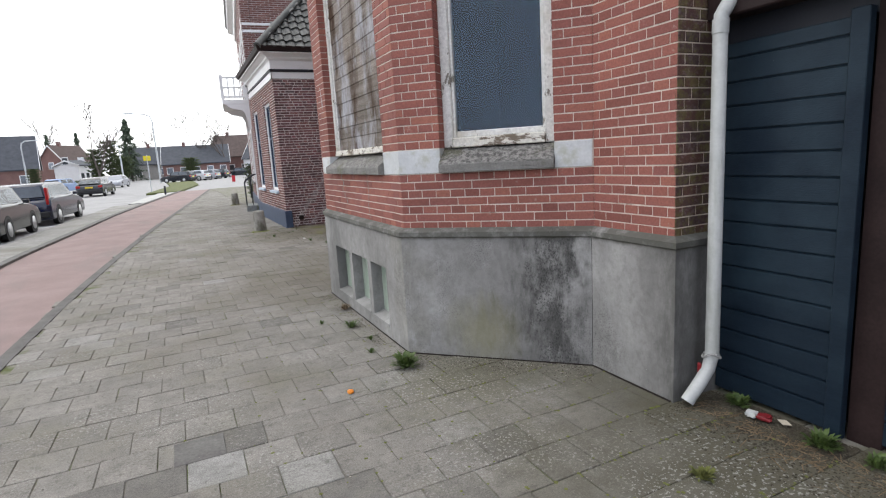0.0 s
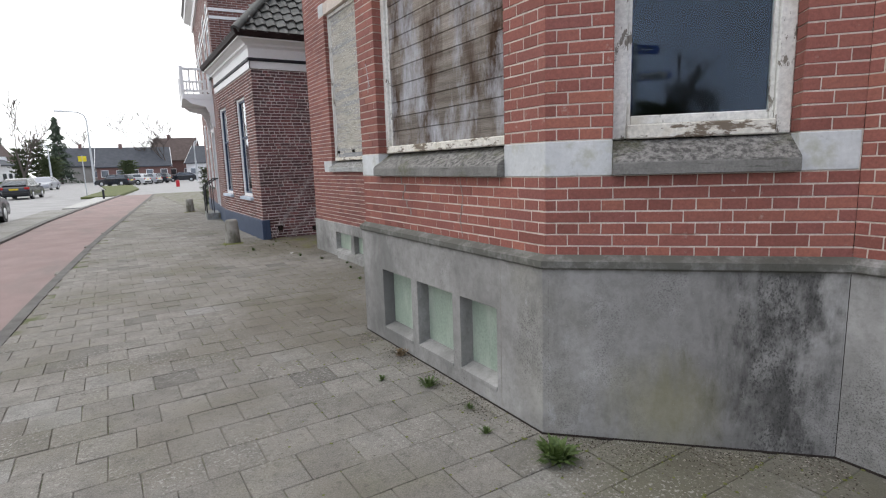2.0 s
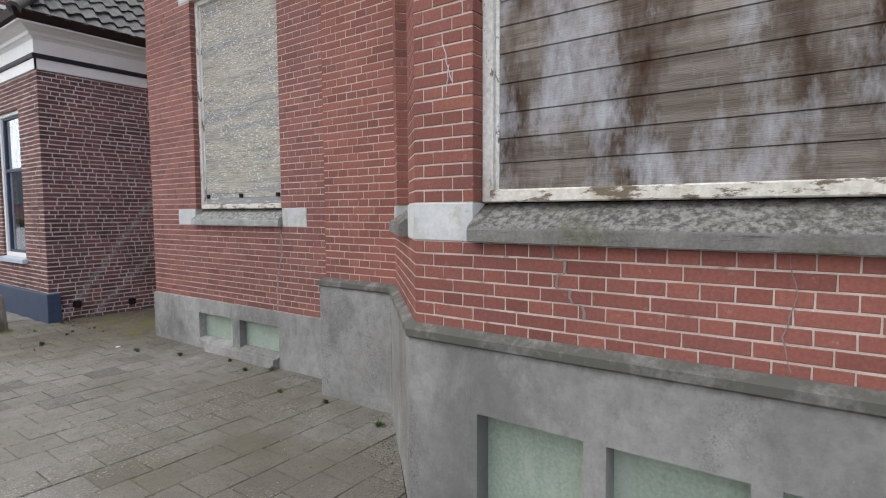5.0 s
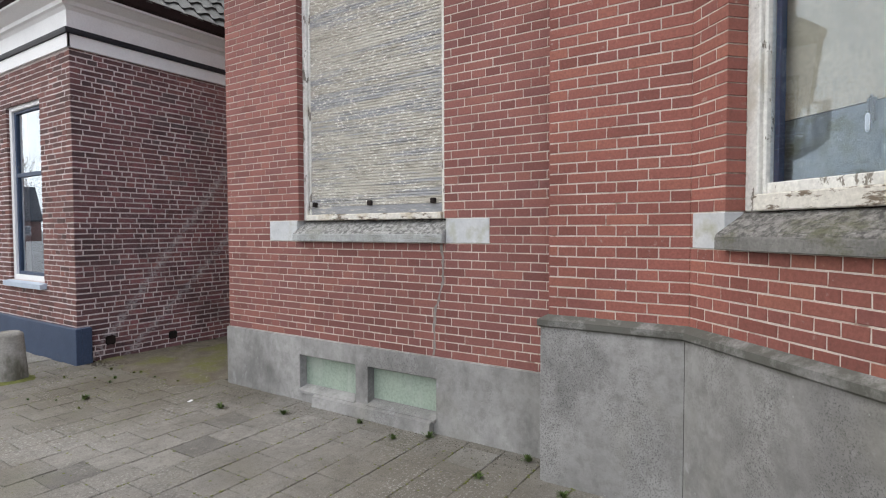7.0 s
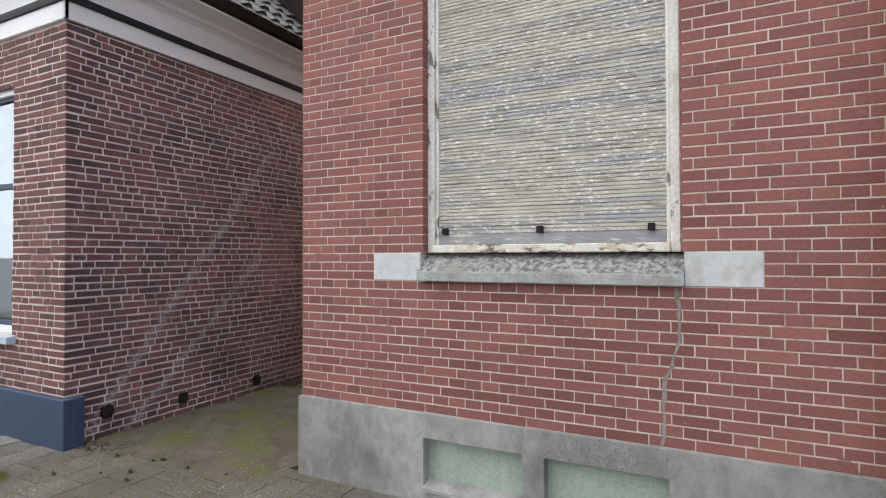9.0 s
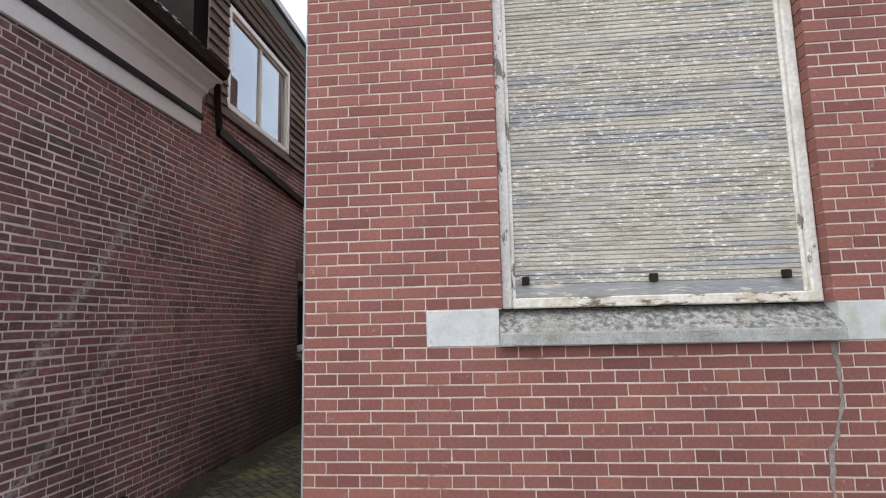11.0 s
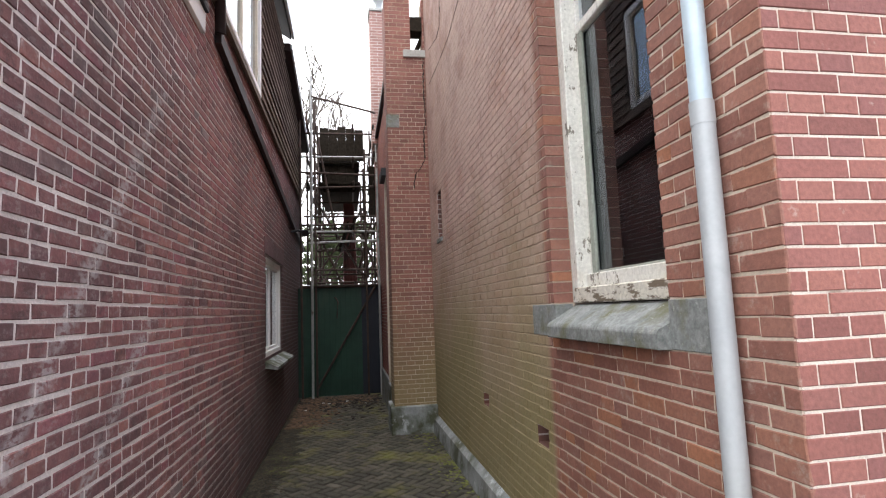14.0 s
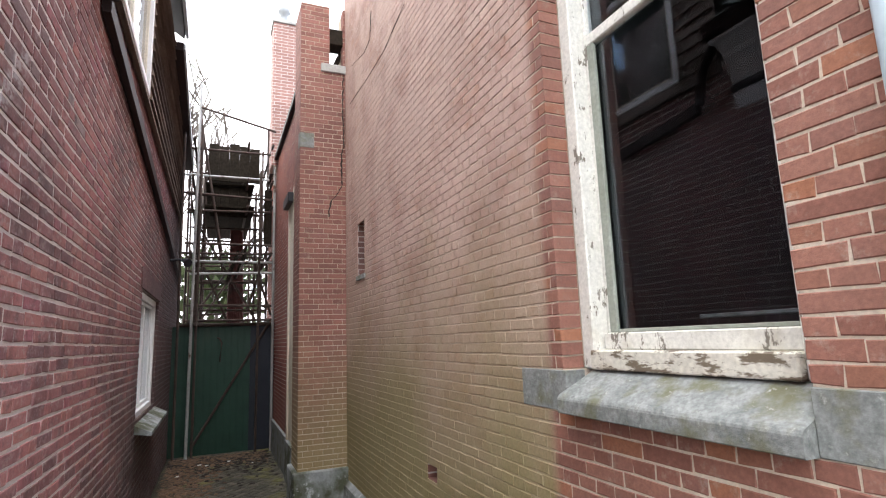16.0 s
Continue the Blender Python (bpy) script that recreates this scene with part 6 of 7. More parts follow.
# white plastic downpipe beside the garage
pp = thing("white_downpipe", "grey-white plastic downpipe with crooked shoe and padlocked chain", "downpipe")
part("pipe", pipe([(2.74, 1.93, 2.34), (2.70, 1.95, 2.25), (2.64, 1.965, 2.17), (2.605, 1.97, 2.12), (2.60, 1.97, 2.05), (2.59, 1.955, 0.28)], 0.037, 16), M_PVC, pp)
part("elbow_collar", pipe([(2.602, 1.97, 2.10), (2.60, 1.97, 2.03)], 0.041, 16), M_PVC, pp)
bm = tube(bmesh.new(), [(2.59, 1.955, 0.30), (2.575, 1.965, 0.22), (2.53, 1.98, 0.14), (2.45, 2.0, 0.035)], 0.037, 16, False)
part("shoe", bm, M_PVC, pp, "pale loose outlet bend")
part("outlet", pipe([(2.4525, 1.9995, 0.0385), (2.47, 1.995, 0.06)], 0.033, 12), M_VOID, pp)
bm = bmesh.new()
for k in range(20):
    a = 2 * math.pi * k / 20
    c = Vector((2.588 + 0.045 * math.cos(a), 1.957 + 0.045 * math.sin(a), 0.30 + 0.015 * math.sin(2 * a)))
    r = bmesh.ops.create_icosphere(bm, subdivisions=1, radius=0.0085)
    bmesh.ops.translate(bm, vec=c, verts=r["verts"])
part("chain", bm, M_STEEL, pp, "steel chain round the pipe")
part("padlock", rbox(2.532, 2.55, 1.985, 2.008, 0.185, 0.25, 0.006), M_DKRED, pp, "red padlock sleeve")

# ---- street front: second house, bollards, balcony ----
h2a, h2b = (XN, 17.2), (2.98, 25.0)
H2M, H2W = wall_frame(h2b, h2a)
H2 = tagged(thing("brick_house", "tall dark red brick house with white balcony and bands", "house"), group="")


def h2part(name, bm, material, label="", parent=None):
    o = part(name, bm, material, parent or H2, label)
    if parent is None:
        o.matrix_local = H2M
    return o


WH = 7.05
openings = [(1.0, 1.9, 0.9, 3.1), (2.9, 3.8, 0.9, 3.1), (4.9, 6.0, 0.25, 3.25), (1.0, 1.9, 4.0, 5.9), (2.9, 3.8, 4.0, 5.9), (5.0, 5.9, 3.7, 5.9), (6.6, 7.3, 4.0, 5.9)]
bm = bmesh.new()
us = sorted({0, H2W, *[v for o in openings for v in o[:2]]})
zs = sorted({-0.1, WH, *[v for o in openings for v in o[2:]]})
for i in range(len(us) - 1):
    for j in range(len(zs) - 1):
        uc, zc = (us[i] + us[i + 1]) / 2, (zs[j] + zs[j + 1]) / 2
        if not any(a < uc < b and c < zc < d for a, b, c, d in openings):
            box(bm, us[i], us[i + 1], 0, 0.25, zs[j], zs[j + 1])
bmesh.ops.remove_doubles(bm, verts=bm.verts[:], dist=0.001)
h2part("wall", bm, M_BRICK_DARK)
h2part("side_wall", rbox(H2W - 0.3, H2W - 0.01, 0.26, 7.0, -0.1, WH, 0), M_BRICK_DARK)
h2part("far_wall", rbox(0, 0.3, 0.26, 7.0, -0.1, WH, 0), M_BRICK_DARK)
for z in (5.32, 5.52):
    h2part("white_band", rbox(H2W - 0.02, H2W + 0.006, 0.01, 7.0, z, z + 0.07, 0.002), M_WHITE)
    h2part("white_band", rbox(0.0, H2W, -0.012, 0.0, z, z + 0.07, 0.002), M_WHITE)
h2part("cornice", prism([(0.0, WH - 0.35), (-0.06, WH - 0.35), (-0.08, WH - 0.1), (-0.28, WH - 0.02), (-0.3, WH + 0.12), (0.2, WH + 0.12)], -0.2, H2W + 0.15, "x"), M_WHITE, "white painted wooden cornice")
h2part("gutter", prism([(-0.3, WH + 0.1), (-0.36, WH + 0.24), (0.2, WH + 0.24), (0.2, WH + 0.1)], -0.2, H2W + 0.2, "x"), M_GUTTER)
h2part("roof", prism([(-0.3, WH + 0.2), (3.6, WH + 3.2), (7.2, WH + 0.2)], -0.1, H2W + 0.1, "x"), M_TILE)
h2part("plinth", rbox(0, H2W, -0.04, 0.0, -0.1, 0.4, 0.006), M_BLUE, "blue-grey painted plinth")
for a, b, c, d in openings:
    if d - c > 2.5:
        dd = h2part("door", rbox(a + 0.1, b - 0.1, 0.1, 0.15, c, d - 0.6, 0.005), M_NAVY, "dark front door")
        for q in ((a, a + 0.1, c, d), (b - 0.1, b, c, d), (a + 0.1, b - 0.1, d - 0.1, d), (a + 0.1, b - 0.1, d - 0.65, d - 0.55)):
            h2part("door_frame", rbox(q[0], q[1], -0.02, 0.12, q[2], q[3], 0.005), M_WHITE)
        h2part("fanlight", rbox(a + 0.1, b - 0.1, 0.1, 0.11, d - 0.55, d - 0.1, 0), M_CARGLASS)
        continue
    for q in ((a, a + 0.07, c, d), (b - 0.07, b, c, d), (a + 0.07, b - 0.07, d - 0.07, d), (a + 0.07, b - 0.07, c, c + 0.07), (a + 0.07, b - 0.07, c + (d - c) * 0.6, c + (d - c) * 0.6 + 0.06)):
        h2part("window_frame", rbox(q[0], q[1], 0.0, 0.1, q[2], q[3], 0.004), M_WHITE)
    h2part("pane", rbox(a + 0.07, b - 0.07, 0.07, 0.08, c + 0.07, d - 0.07, 0), M_CARGLASS)
    h2part("window_sill", rbox(a - 0.05, b + 0.05, -0.06, 0.02, c - 0.07, c, 0.004), M_STONE_BLUE)
bu0, bu1 = 4.3, 6.75
bal = h2part("balcony", rbox(bu0, bu1, -0.78, 0.0, 3.42, 3.56, 0.01), M_WHITE, "white painted wooden balcony on brackets")
for u in (bu0 + 0.06, bu1 - 0.06):
    part("bracket", prism([(0.0, 3.42), (-0.7, 3.42), (-0.55, 3.30), (-0.2, 3.22), (-0.1, 3.0), (-0.07, 2.7), (0.0, 2.65)], u - 0.05, u + 0.05, "x"), M_WHITE, bal)
    for yy in (-0.75, -0.03):
        part("post", rbox(u - 0.045, u + 0.045, yy - 0.045, yy + 0.045, 3.56, 4.3, 0.006), M_WHITE, bal)
for z in (3.62, 4.2):
    part("rail", rbox(bu0 + 0.02, bu1 - 0.02, -0.78, -0.72, z, z + 0.06, 0.006), M_WHITE, bal)
    for u in (bu0 + 0.03, bu1 - 0.09):
        part("rail", rbox(u, u + 0.06, -0.72, -0.07, z, z + 0.06, 0.006), M_WHITE, bal)
for k in range(9):
    u = bu0 + 0.3 + k * (bu1 - bu0 - 0.6) / 8
    part("baluster", rbox(u - 0.02, u + 0.02, -0.77, -0.73, 3.68, 4.2, 0.004), M_WHITE, bal)
for k in range(3):
    for u in (bu0 + 0.06, bu1 - 0.06):
        part("baluster", rbox(u - 0.02, u + 0.02, -0.58 + 0.18 * k, -0.54 + 0.18 * k, 3.68, 4.2, 0.004), M_WHITE, bal)
stp = thing("door_step", "grey stone front step with black iron handrails", "steps", at=H2M)
part("step", rbox(4.85, 6.05, -0.42, -0.045, -0.12, 0.2, 0.012), M_STONE_BLUE, stp)
for u in (4.9, 5.95):
    part("handrail", pipe([(u, -0.4, 0.2), (u, -0.4, 0.95), (u, -0.36, 1.02), (u, -0.1, 1.2), (u, 0.0, 1.22)], 0.018, 8), M_BLACK, stp)
    part("baluster", pipe([(u, -0.2, 0.2), (u, -0.2, 1.12)], 0.012, 8), M_BLACK, stp)


def bollard(x, y):
    t = thing("bollard", "short weathered concrete bollard, tapering, mossy foot", "bollard", "bollards", pose(x, y, -0.01))
    bm = tube(bmesh.new(), [(0, 0, 0), (0, 0, 0.45), (0, 0, 0.475), (0, 0, 0.49)], [0.15, 0.118, 0.11, 0.085], 20)
    part("post", bm, M_BOLLARD, t)
    bm = tube(bmesh.new(), [(0, 0, 0.0), (0, 0, 0.03)], [0.24, 0.155], 14)
    for v in bm.verts:
        v.co.x *= 1 + 0.25 * noise.noise(v.co * 9)
        v.co.y *= 1 + 0.25 * noise.noise(v.co * 9 + Vector((4, 0, 0)))
    part("moss", bm, M_MOSS, t, "moss round the foot")
    return t


bollard(1.6, 13.0)
bollard(2.0, 23.0)

for k, (a, b) in enumerate((((5.86, 2.27), (5.815, 2.08)), ((5.83, 2.16), (5.84, 2.04)))):
    crack("scratch", [a, b], 0.0035, M_STONE_WHITE, "pale chalky scratch on the bricks", lambda u, z, o: (XF - 0.001 + o, u, z), 20 + k)

# ---- street: cars ----
def paint(name, c):
    m, nt, b = shader(name)
    b.inputs["Base Color"].default_value = (*c, 1)
    b.inputs["Roughness"].default_value = 0.12
    b.inputs["Specular IOR Level"].default_value = 0.7
    bump(nt, b, noise_of(nt, 90.0), 0.02, 0.001)
    return m


M_CARLIGHT = plain("red_tail_light", (0.35, 0.012, 0.012), 0.2)
M_CARLAMP = plain("clear_head_light", (0.6, 0.62, 0.64), 0.15)
M_TRIM = plain("black_plastic_trim", (0.015, 0.015, 0.016), 0.6)
M_PLATE = plain("yellow_number_plate", (0.65, 0.48, 0.03), 0.5)


def car(name, colour, label, at, wagon=True, length=4.5, tall_lights=False):
    """A parked car: nose towards +y of its own frame, wheels on z = 0."""
    t = thing(name, label, "car", "", at)
    L, W = length / 2, 0.88
    back = -L + 0.12 if wagon else -L + 0.75
    lower = [(-L, 0.35), (-L - 0.02, 0.62), (-L + 0.06, 0.92), (-L + 0.6, 0.97), (L - 1.35, 0.95), (L - 0.35, 0.80), (L - 0.03, 0.62), (L, 0.38), (L - 0.1, 0.22), (-L + 0.1, 0.22)]
    bm = bmesh.new()
    rings = []
    for x, k in ((-W, 0.90), (-W * 0.97, 1.0), (-W * 0.6, 1.02), (W * 0.6, 1.02), (W * 0.97, 1.0), (W, 0.90)):
        rings.append([bm.verts.new((x, y * (0.985 if abs(x) == W else 1), 0.5 + (z - 0.5) * k)) for y, z in lower])
    for a, b in zip(rings, rings[1:]):
        for i in range(len(lower)):
            bm.faces.new((a[i], a[(i + 1) % len(lower)], b[(i + 1) % len(lower)], b[i])).smooth = True
    bm.faces.new(rings[0])
    bm.faces.new(rings[-1][::-1])
    bmesh.ops.recalc_face_normals(bm, faces=bm.faces[:])
    part("body", bm, colour, t)
    cabin = [(-L + 0.08, 0.94), (back + 0.12, 1.38), (back + 0.5, 1.45), (0.25, 1.46), (0.55, 1.40), (L - 1.25, 0.94)]
    bm = bmesh.new()
    va = [bm.verts.new((-0.80 + max(0, z - 0.94) * 0.34, y, z)) for y, z in cabin]
    vb = [bm.verts.new((0.80 - max(0, z - 0.94) * 0.34, y, z)) for y, z in cabin]
    for i in range(len(cabin) - 1):
        bm.faces.new((va[i], va[i + 1], vb[i + 1], vb[i])).smooth = 0 < i < 4
    bm.faces.new(va)
    bm.faces.new(vb[::-1])
    bmesh.ops.recalc_face_normals(bm, faces=bm.faces[:])
    bmesh.ops.bevel(bm, geom=bm.edges[:], offset=0.03, segments=2, affect="EDGES")
    part("roof", bm, colour, t)
    for s in (-1, 1):
        for a, b, c, d in ((-L + 0.38, -0.55, -0.35, back + 0.42), (-0.48, 0.50, 0.42, -0.35), ):
            bm = bmesh.new()
            q = [bm.verts.new((s * (0.806 - max(0, z - 0.94) * 0.34), y, z)) for y, z in ((a, 0.99), (b if a < -0.5 else L - 1.42, 0.99), (-0.56 if a < -0.5 else c, 1.37), (d + 0.05 if a < -0.5 else -0.48, 1.37))]
            bm.faces.new(q)
            bmesh.ops.solidify(bm, geom=bm.faces[:], thickness=0.008)
            part("side_window", bm, M_CARGLASS, t)
        for yy in (-L + 0.85, L - 0.9):
            wh = part("wheel", tube(bmesh.new(), [(s * 0.70, yy, 0.31), (s * 0.73, yy, 0.31), (s * 0.87, yy, 0.31), (s * 0.89, yy, 0.31)], [0.29, 0.31, 0.31, 0.285], 24), M_RUBBER, t, "black tyre")
            bm = tube(bmesh.new(), [(s * 0.88, yy, 0.31), (s * 0.896, yy, 0.31), (s * 0.90, yy, 0.31)], [0.20, 0.20, 0.05], 20)
            part("rim", bm, M_ALLOY, wh, "alloy rim")
            bm = tube(bmesh.new(), [(s * 0.885, yy, 0.33), (s * 0.886, yy, 0.33)], [0.36, 0.36], 24)
            part("wheel_arch", bm, M_TRIM, t)
        if tall_lights:
            part("tail_light", rbox(s * 0.745, s * 0.825, -L - 0.012, -L + 0.20, 0.72, 1.30, 0.02), M_CARLIGHT, t, "tall red tail light")
        else:
            part("tail_light", rbox(s * 0.58, s * 0.87, -L - 0.025, -L + 0.12, 0.70, 0.86, 0.02), M_CARLIGHT, t)
        part("head_light", rbox(s * 0.55, s * 0.84, L - 0.2, L - 0.02, 0.60, 0.74, 0.02), M_CARLAMP, t)
        part("mirror", rbox(s * 0.86, s * 1.0, L - 1.55, L - 1.45, 0.93, 1.05, 0.02), colour, t)
    bm = bmesh.new()
    q = [bm.verts.new(p) for p in ((-0.70, -L + 0.04, 1.0), (0.70, -L + 0.04, 1.0), (0.60, back + 0.085, 1.34), (-0.60, back + 0.085, 1.34))]
    bm.faces.new(q)
    bmesh.ops.solidify(bm, geom=bm.faces[:], thickness=0.01)
    part("rear_window", bm, M_CARGLASS, t)
    part("rear_bumper", rbox(-0.82, 0.82, -L - 0.05, -L + 0.1, 0.30, 0.50, 0.03), M_TRIM, t)
    part("number_plate", rbox(-0.26, 0.26, -L - 0.035, -L - 0.02, 0.66, 0.77, 0.003), M_PLATE, t)
    return t


P_NAVY, P_GREY, P_SILVER, P_WHITE = paint("dark_blue_car_paint", (0.004, 0.008, 0.03)), paint("dark_grey_car_paint", (0.012, 0.015, 0.02)), paint("silver_car_paint", (0.33, 0.34, 0.36)), paint("white_car_paint", (0.6, 0.6, 0.6))
P_LIGHTBLUE, P_DKRED = paint("light_blue_car_paint", (0.18, 0.26, 0.42)), paint("red_car_paint", (0.35, 0.02, 0.02))
RZ = -0.12
car("parked_car", P_GREY, "dark grey hatchback parked at the kerb", pose(-5.0, 19.25, RZ, 0, 0, -2), True, 4.1)
car("parked_car", P_NAVY, "dark blue estate car with tall red tail lights", pose(-4.62, 24.7, RZ, 0, 0, -4), True, 4.7, True)
car("moving_car", P_GREY, "dark grey saloon on the road", pose(-5.7, 50.4, RZ, 0, 0, -6), False, 4.4)
car("far_car", P_LIGHTBLUE, "light blue hatchback across the road", pose(-10.3, 66, RZ, 0, 0, -20), True, 4.0)
car("far_car", P_SILVER, "silver car across the road", pose(-6.4, 76, RZ, 0, 0, 170), False, 4.2)
for k, (x, y, c, lab) in enumerate(((0.3, 82, P_GREY, "grey estate car parked in a row"), (2.2, 84, P_WHITE, "white car parked in a row"), (3.8, 87, P_SILVER, "silver car parked in a row"), (5.4, 91, P_GREY, "dark car parked in a row"))):
    car("far_car", c, lab, pose(x, y, RZ, 0, 0, 60), True, 4.2)
car("far_car", P_GREY, "dark car at the far bend", pose(9.5, 96, RZ, 0, 0, 80), False, 4.4)
skip = thing("red_container", "small red container beside the pavement", "container", at=pose(5.5, 62, -0.05))
part("bin", rbox(-0.16, 0.16, -0.2, 0.2, 0.0, 0.6, 0.03), M_RED, skip)
part("lid", rbox(-0.17, 0.17, -0.21, 0.21, 0.605, 0.66, 0.02), M_RED, skip)


# ---- lamp posts and signs ----
def lamp_post(x, y, h, arm, label):
    t = thing("street_lamp", label, "street lamp", "street lamps", pose(x, y, -0.1))
    part("pole", tube(bmesh.new(), [(0, 0, 0), (0, 0, h * 0.5), (0, 0, h * 0.88), (arm * 0.06, 0, h * 0.96), (arm * 0.25, 0, h), (arm * 0.7, 0, h * 1.01)], [0.14, 0.12, 0.1, 0.085, 0.08, 0.075], 10), M_SHEEN, t)
    part("lantern", rbox(min(arm * 0.68, arm), max(arm * 0.68, arm), -0.12, 0.12, h * 1.0, h * 1.02, 0.02), M_SHEEN, t)
    return t


lamp_post(-2.0, 88, 9.6, -3.4, "tall grey street lamp with curved arm")
lamp_post(-19.5, 98, 7.0, 2.2, "grey street lamp beside the houses")
lamp_post(-7.6, 102, 6.0, -0.9, "thin grey lamp post beside the verge")
lamp_post(11.2, 92, 6.0, 0.8, "thin grey lamp post at the bend")
ys = thing("road_sign", "yellow road sign on a grey post", "road sign", at=pose(-1.75, 46, -0.02))
part("pole", pipe([(0, 0, 0), (0, 0, 2.75)], 0.035, 8), M_SHEEN, ys)
part("panel", rbox(-0.24, 0.24, -0.03, -0.0, 2.35, 2.70, 0.01), M_SIGNYELLOW, ys, "yellow sign panel")
ks = thing("island_bollard", "small dark post on the traffic island", "post", at=pose(-0.74, 40.0, -0.02))
part("post", pipe([(0, 0, 0), (0, 0, 0.55)], 0.06, 10), M_BLACK, ks)
bs = thing("route_signpost", "post with blue direction signs pointing several ways", "signpost", at=pose(-5.05, -5.0, -0.1))
part("pole", pipe([(0, 0, 0), (0, 0, 4.25)], 0.045, 10), M_SHEEN, bs)
for z, side, w, rot, white in ((3.95, 1, 0.62, 25, True), (3.93, -1, 0.56, -20, False), (3.60, 1, 0.62, 35, False), (3.24, 1, 0.80, 8, True), (3.30, -1, 0.74, 8, True), (2.92, 1, 0.80, 12, True), (2.62, 1, 0.78, 15, False)):
    turn = Matrix.Rotation(radians(rot + 130 + (180 if side < 0 else 0)), 3, "Z")
    bm = prism([(0.06, z), (0.06, z + 0.21), (w, z + 0.21), (w + 0.08, z + 0.105), (w, z)], -0.012, 0.012, "y")
    bmesh.ops.rotate(bm, cent=(0, 0, 0), matrix=turn, verts=bm.verts[:])
    arm = part("sign_arm", bm, M_SIGNBLUE, bs, "blue direction arm")
    for y0, y1 in ((-0.016, -0.0125), (0.0125, 0.016)):
        if white:
            bm = rbox(0.085, w - 0.02, y0, y1, z + 0.03, z + 0.18, 0)
            bmesh.ops.rotate(bm, cent=(0, 0, 0), matrix=turn, verts=bm.verts[:])
            part("sign_face", bm, M_WHITE, arm, "white sign face with dark lettering bars")
        s0, s1 = (y0 - 0.003, y0 - 0.0005) if y0 < 0 else (y1 + 0.0005, y1 + 0.003)
        bm = rbox(0.12, w * 0.8, s0 if white else y0, s1 if white else y1, z + 0.085, z + 0.125, 0)
        bmesh.ops.rotate(bm, cent=(0, 0, 0), matrix=turn, verts=bm.verts[:])
        part("lettering_bar", bm, M_NAVY if white else M_WHITE, arm)


# ---- far houses ----
def house(name, x, y, w, d, eave, ridge, wall_m, roof_m, label, rot=0.0, gable_m=None, windows=3, chimney=True):
    """A gabled house: ridge along its local x; front at local y = 0 facing -y."""
    t = thing(name, label, "house", "houses along the street", pose(x, y, -0.12, 0, 0, rot))
    part("wall", prism([(0, 0), (d, 0), (d, eave), (d / 2, ridge), (0, eave)], 0, w, "x"), wall_m, t)
    sl = (ridge - eave) / (d / 2)
    for s in (0, 1):
        y0, y1 = (-0.3, d / 2) if s == 0 else (d + 0.3, d / 2)
        part("roof", prism([(y0, eave - 0.3 * sl + 0.05), (y1, ridge + 0.05), (y1, ridge + 0.22), (y0, eave - 0.3 * sl + 0.22)], -0.25, w + 0.25, "x"), roof_m, t)
    for k in range(windows):
        u = w * (k + 0.5) / windows
        wi = part("window", rbox(u - 0.6, u + 0.6, -0.05, 0.0, 0.9, 2.2, 0.01), M_WHITE, t, "white framed window")
        part("pane", rbox(u - 0.5, u + 0.5, -0.07, -0.055, 1.0, 2.1, 0), M_CARGLASS, wi)
    for xx in (-0.06, w):
        wi = part("window", rbox(xx, xx + 0.06, d / 2 - 0.55, d / 2 + 0.55, eave + 0.2, eave + 1.5, 0.01), M_WHITE, t, "white framed gable window")
        part("pane", rbox(xx - 0.02 if xx < 0 else xx + 0.065, xx - 0.005 if xx < 0 else xx + 0.08, d / 2 - 0.45, d / 2 + 0.45, eave + 0.3, eave + 1.4, 0), M_CARGLASS, wi)
        for s in (-1, 1):
            part("verge_board", prism([(d / 2 + s * (d / 2 + 0.3), eave - 0.3 * sl), (d / 2, ridge), (d / 2, ridge + 0.24), (d / 2 + s * (d / 2 + 0.3), eave - 0.3 * sl + 0.24)], xx - 0.22 if xx < 0 else xx + 0.22, xx - 0.16 if xx < 0 else xx + 0.29, "x"), M_WHITE, t)
    if chimney:
        part("chimney", rbox(w * 0.3, w * 0.3 + 0.6, d / 2 - 0.3, d / 2 + 0.3, ridge - 0.4, ridge + 0.9, 0.01), M_BRICK_DARK, t)
    return t


M_SLATE = surface("far_dark_roof", (0.035, 0.04, 0.05), (0.06, 0.066, 0.08), 2, 0.7, relief=0.3)
M_REDROOF = surface("far_brown_roof", (0.07, 0.05, 0.045), (0.11, 0.08, 0.07), 2, 0.8, relief=0.3)
M_REDWALL = surface("far_red_wall", (0.17, 0.098, 0.086), (0.22, 0.128, 0.112), 1, 0.9, relief=0.3)
M_GREYWALL = surface("far_grey_wall", (0.30, 0.29, 0.27), (0.40, 0.39, 0.36), 1, 0.9, relief=0.3)
house("house", -29.5, 100, 11, 8, 3.2, 8.0, M_REDWALL, M_SLATE, "brick house with large dark slate roof", 8)
house("house", -22.3, 116, 5, 8, 3.2, 7.6, M_GREYWALL, M_SLATE, "pale gabled house with dark roof", 95)
house("house", -17.8, 126, 8, 8, 3.0, 7.6, M_REDWALL, M_REDROOF, "red brick house with brown tiled roof", 60)
house("house", -14.8, 112, 5, 4, 3.4, 4.2, M_WHITE, M_SLATE, "small white rendered house", 70, chimney=False)
house("house", -9.0, 128, 14, 8, 3.2, 6.6, M_GREYWALL, M_SLATE, "long low house with dark roof behind the hedge", 0)
house("house", -2.0, 118, 12, 9, 2.8, 6.2, M_REDWALL, M_SLATE, "long brick house with grey roof", -4, windows=5)
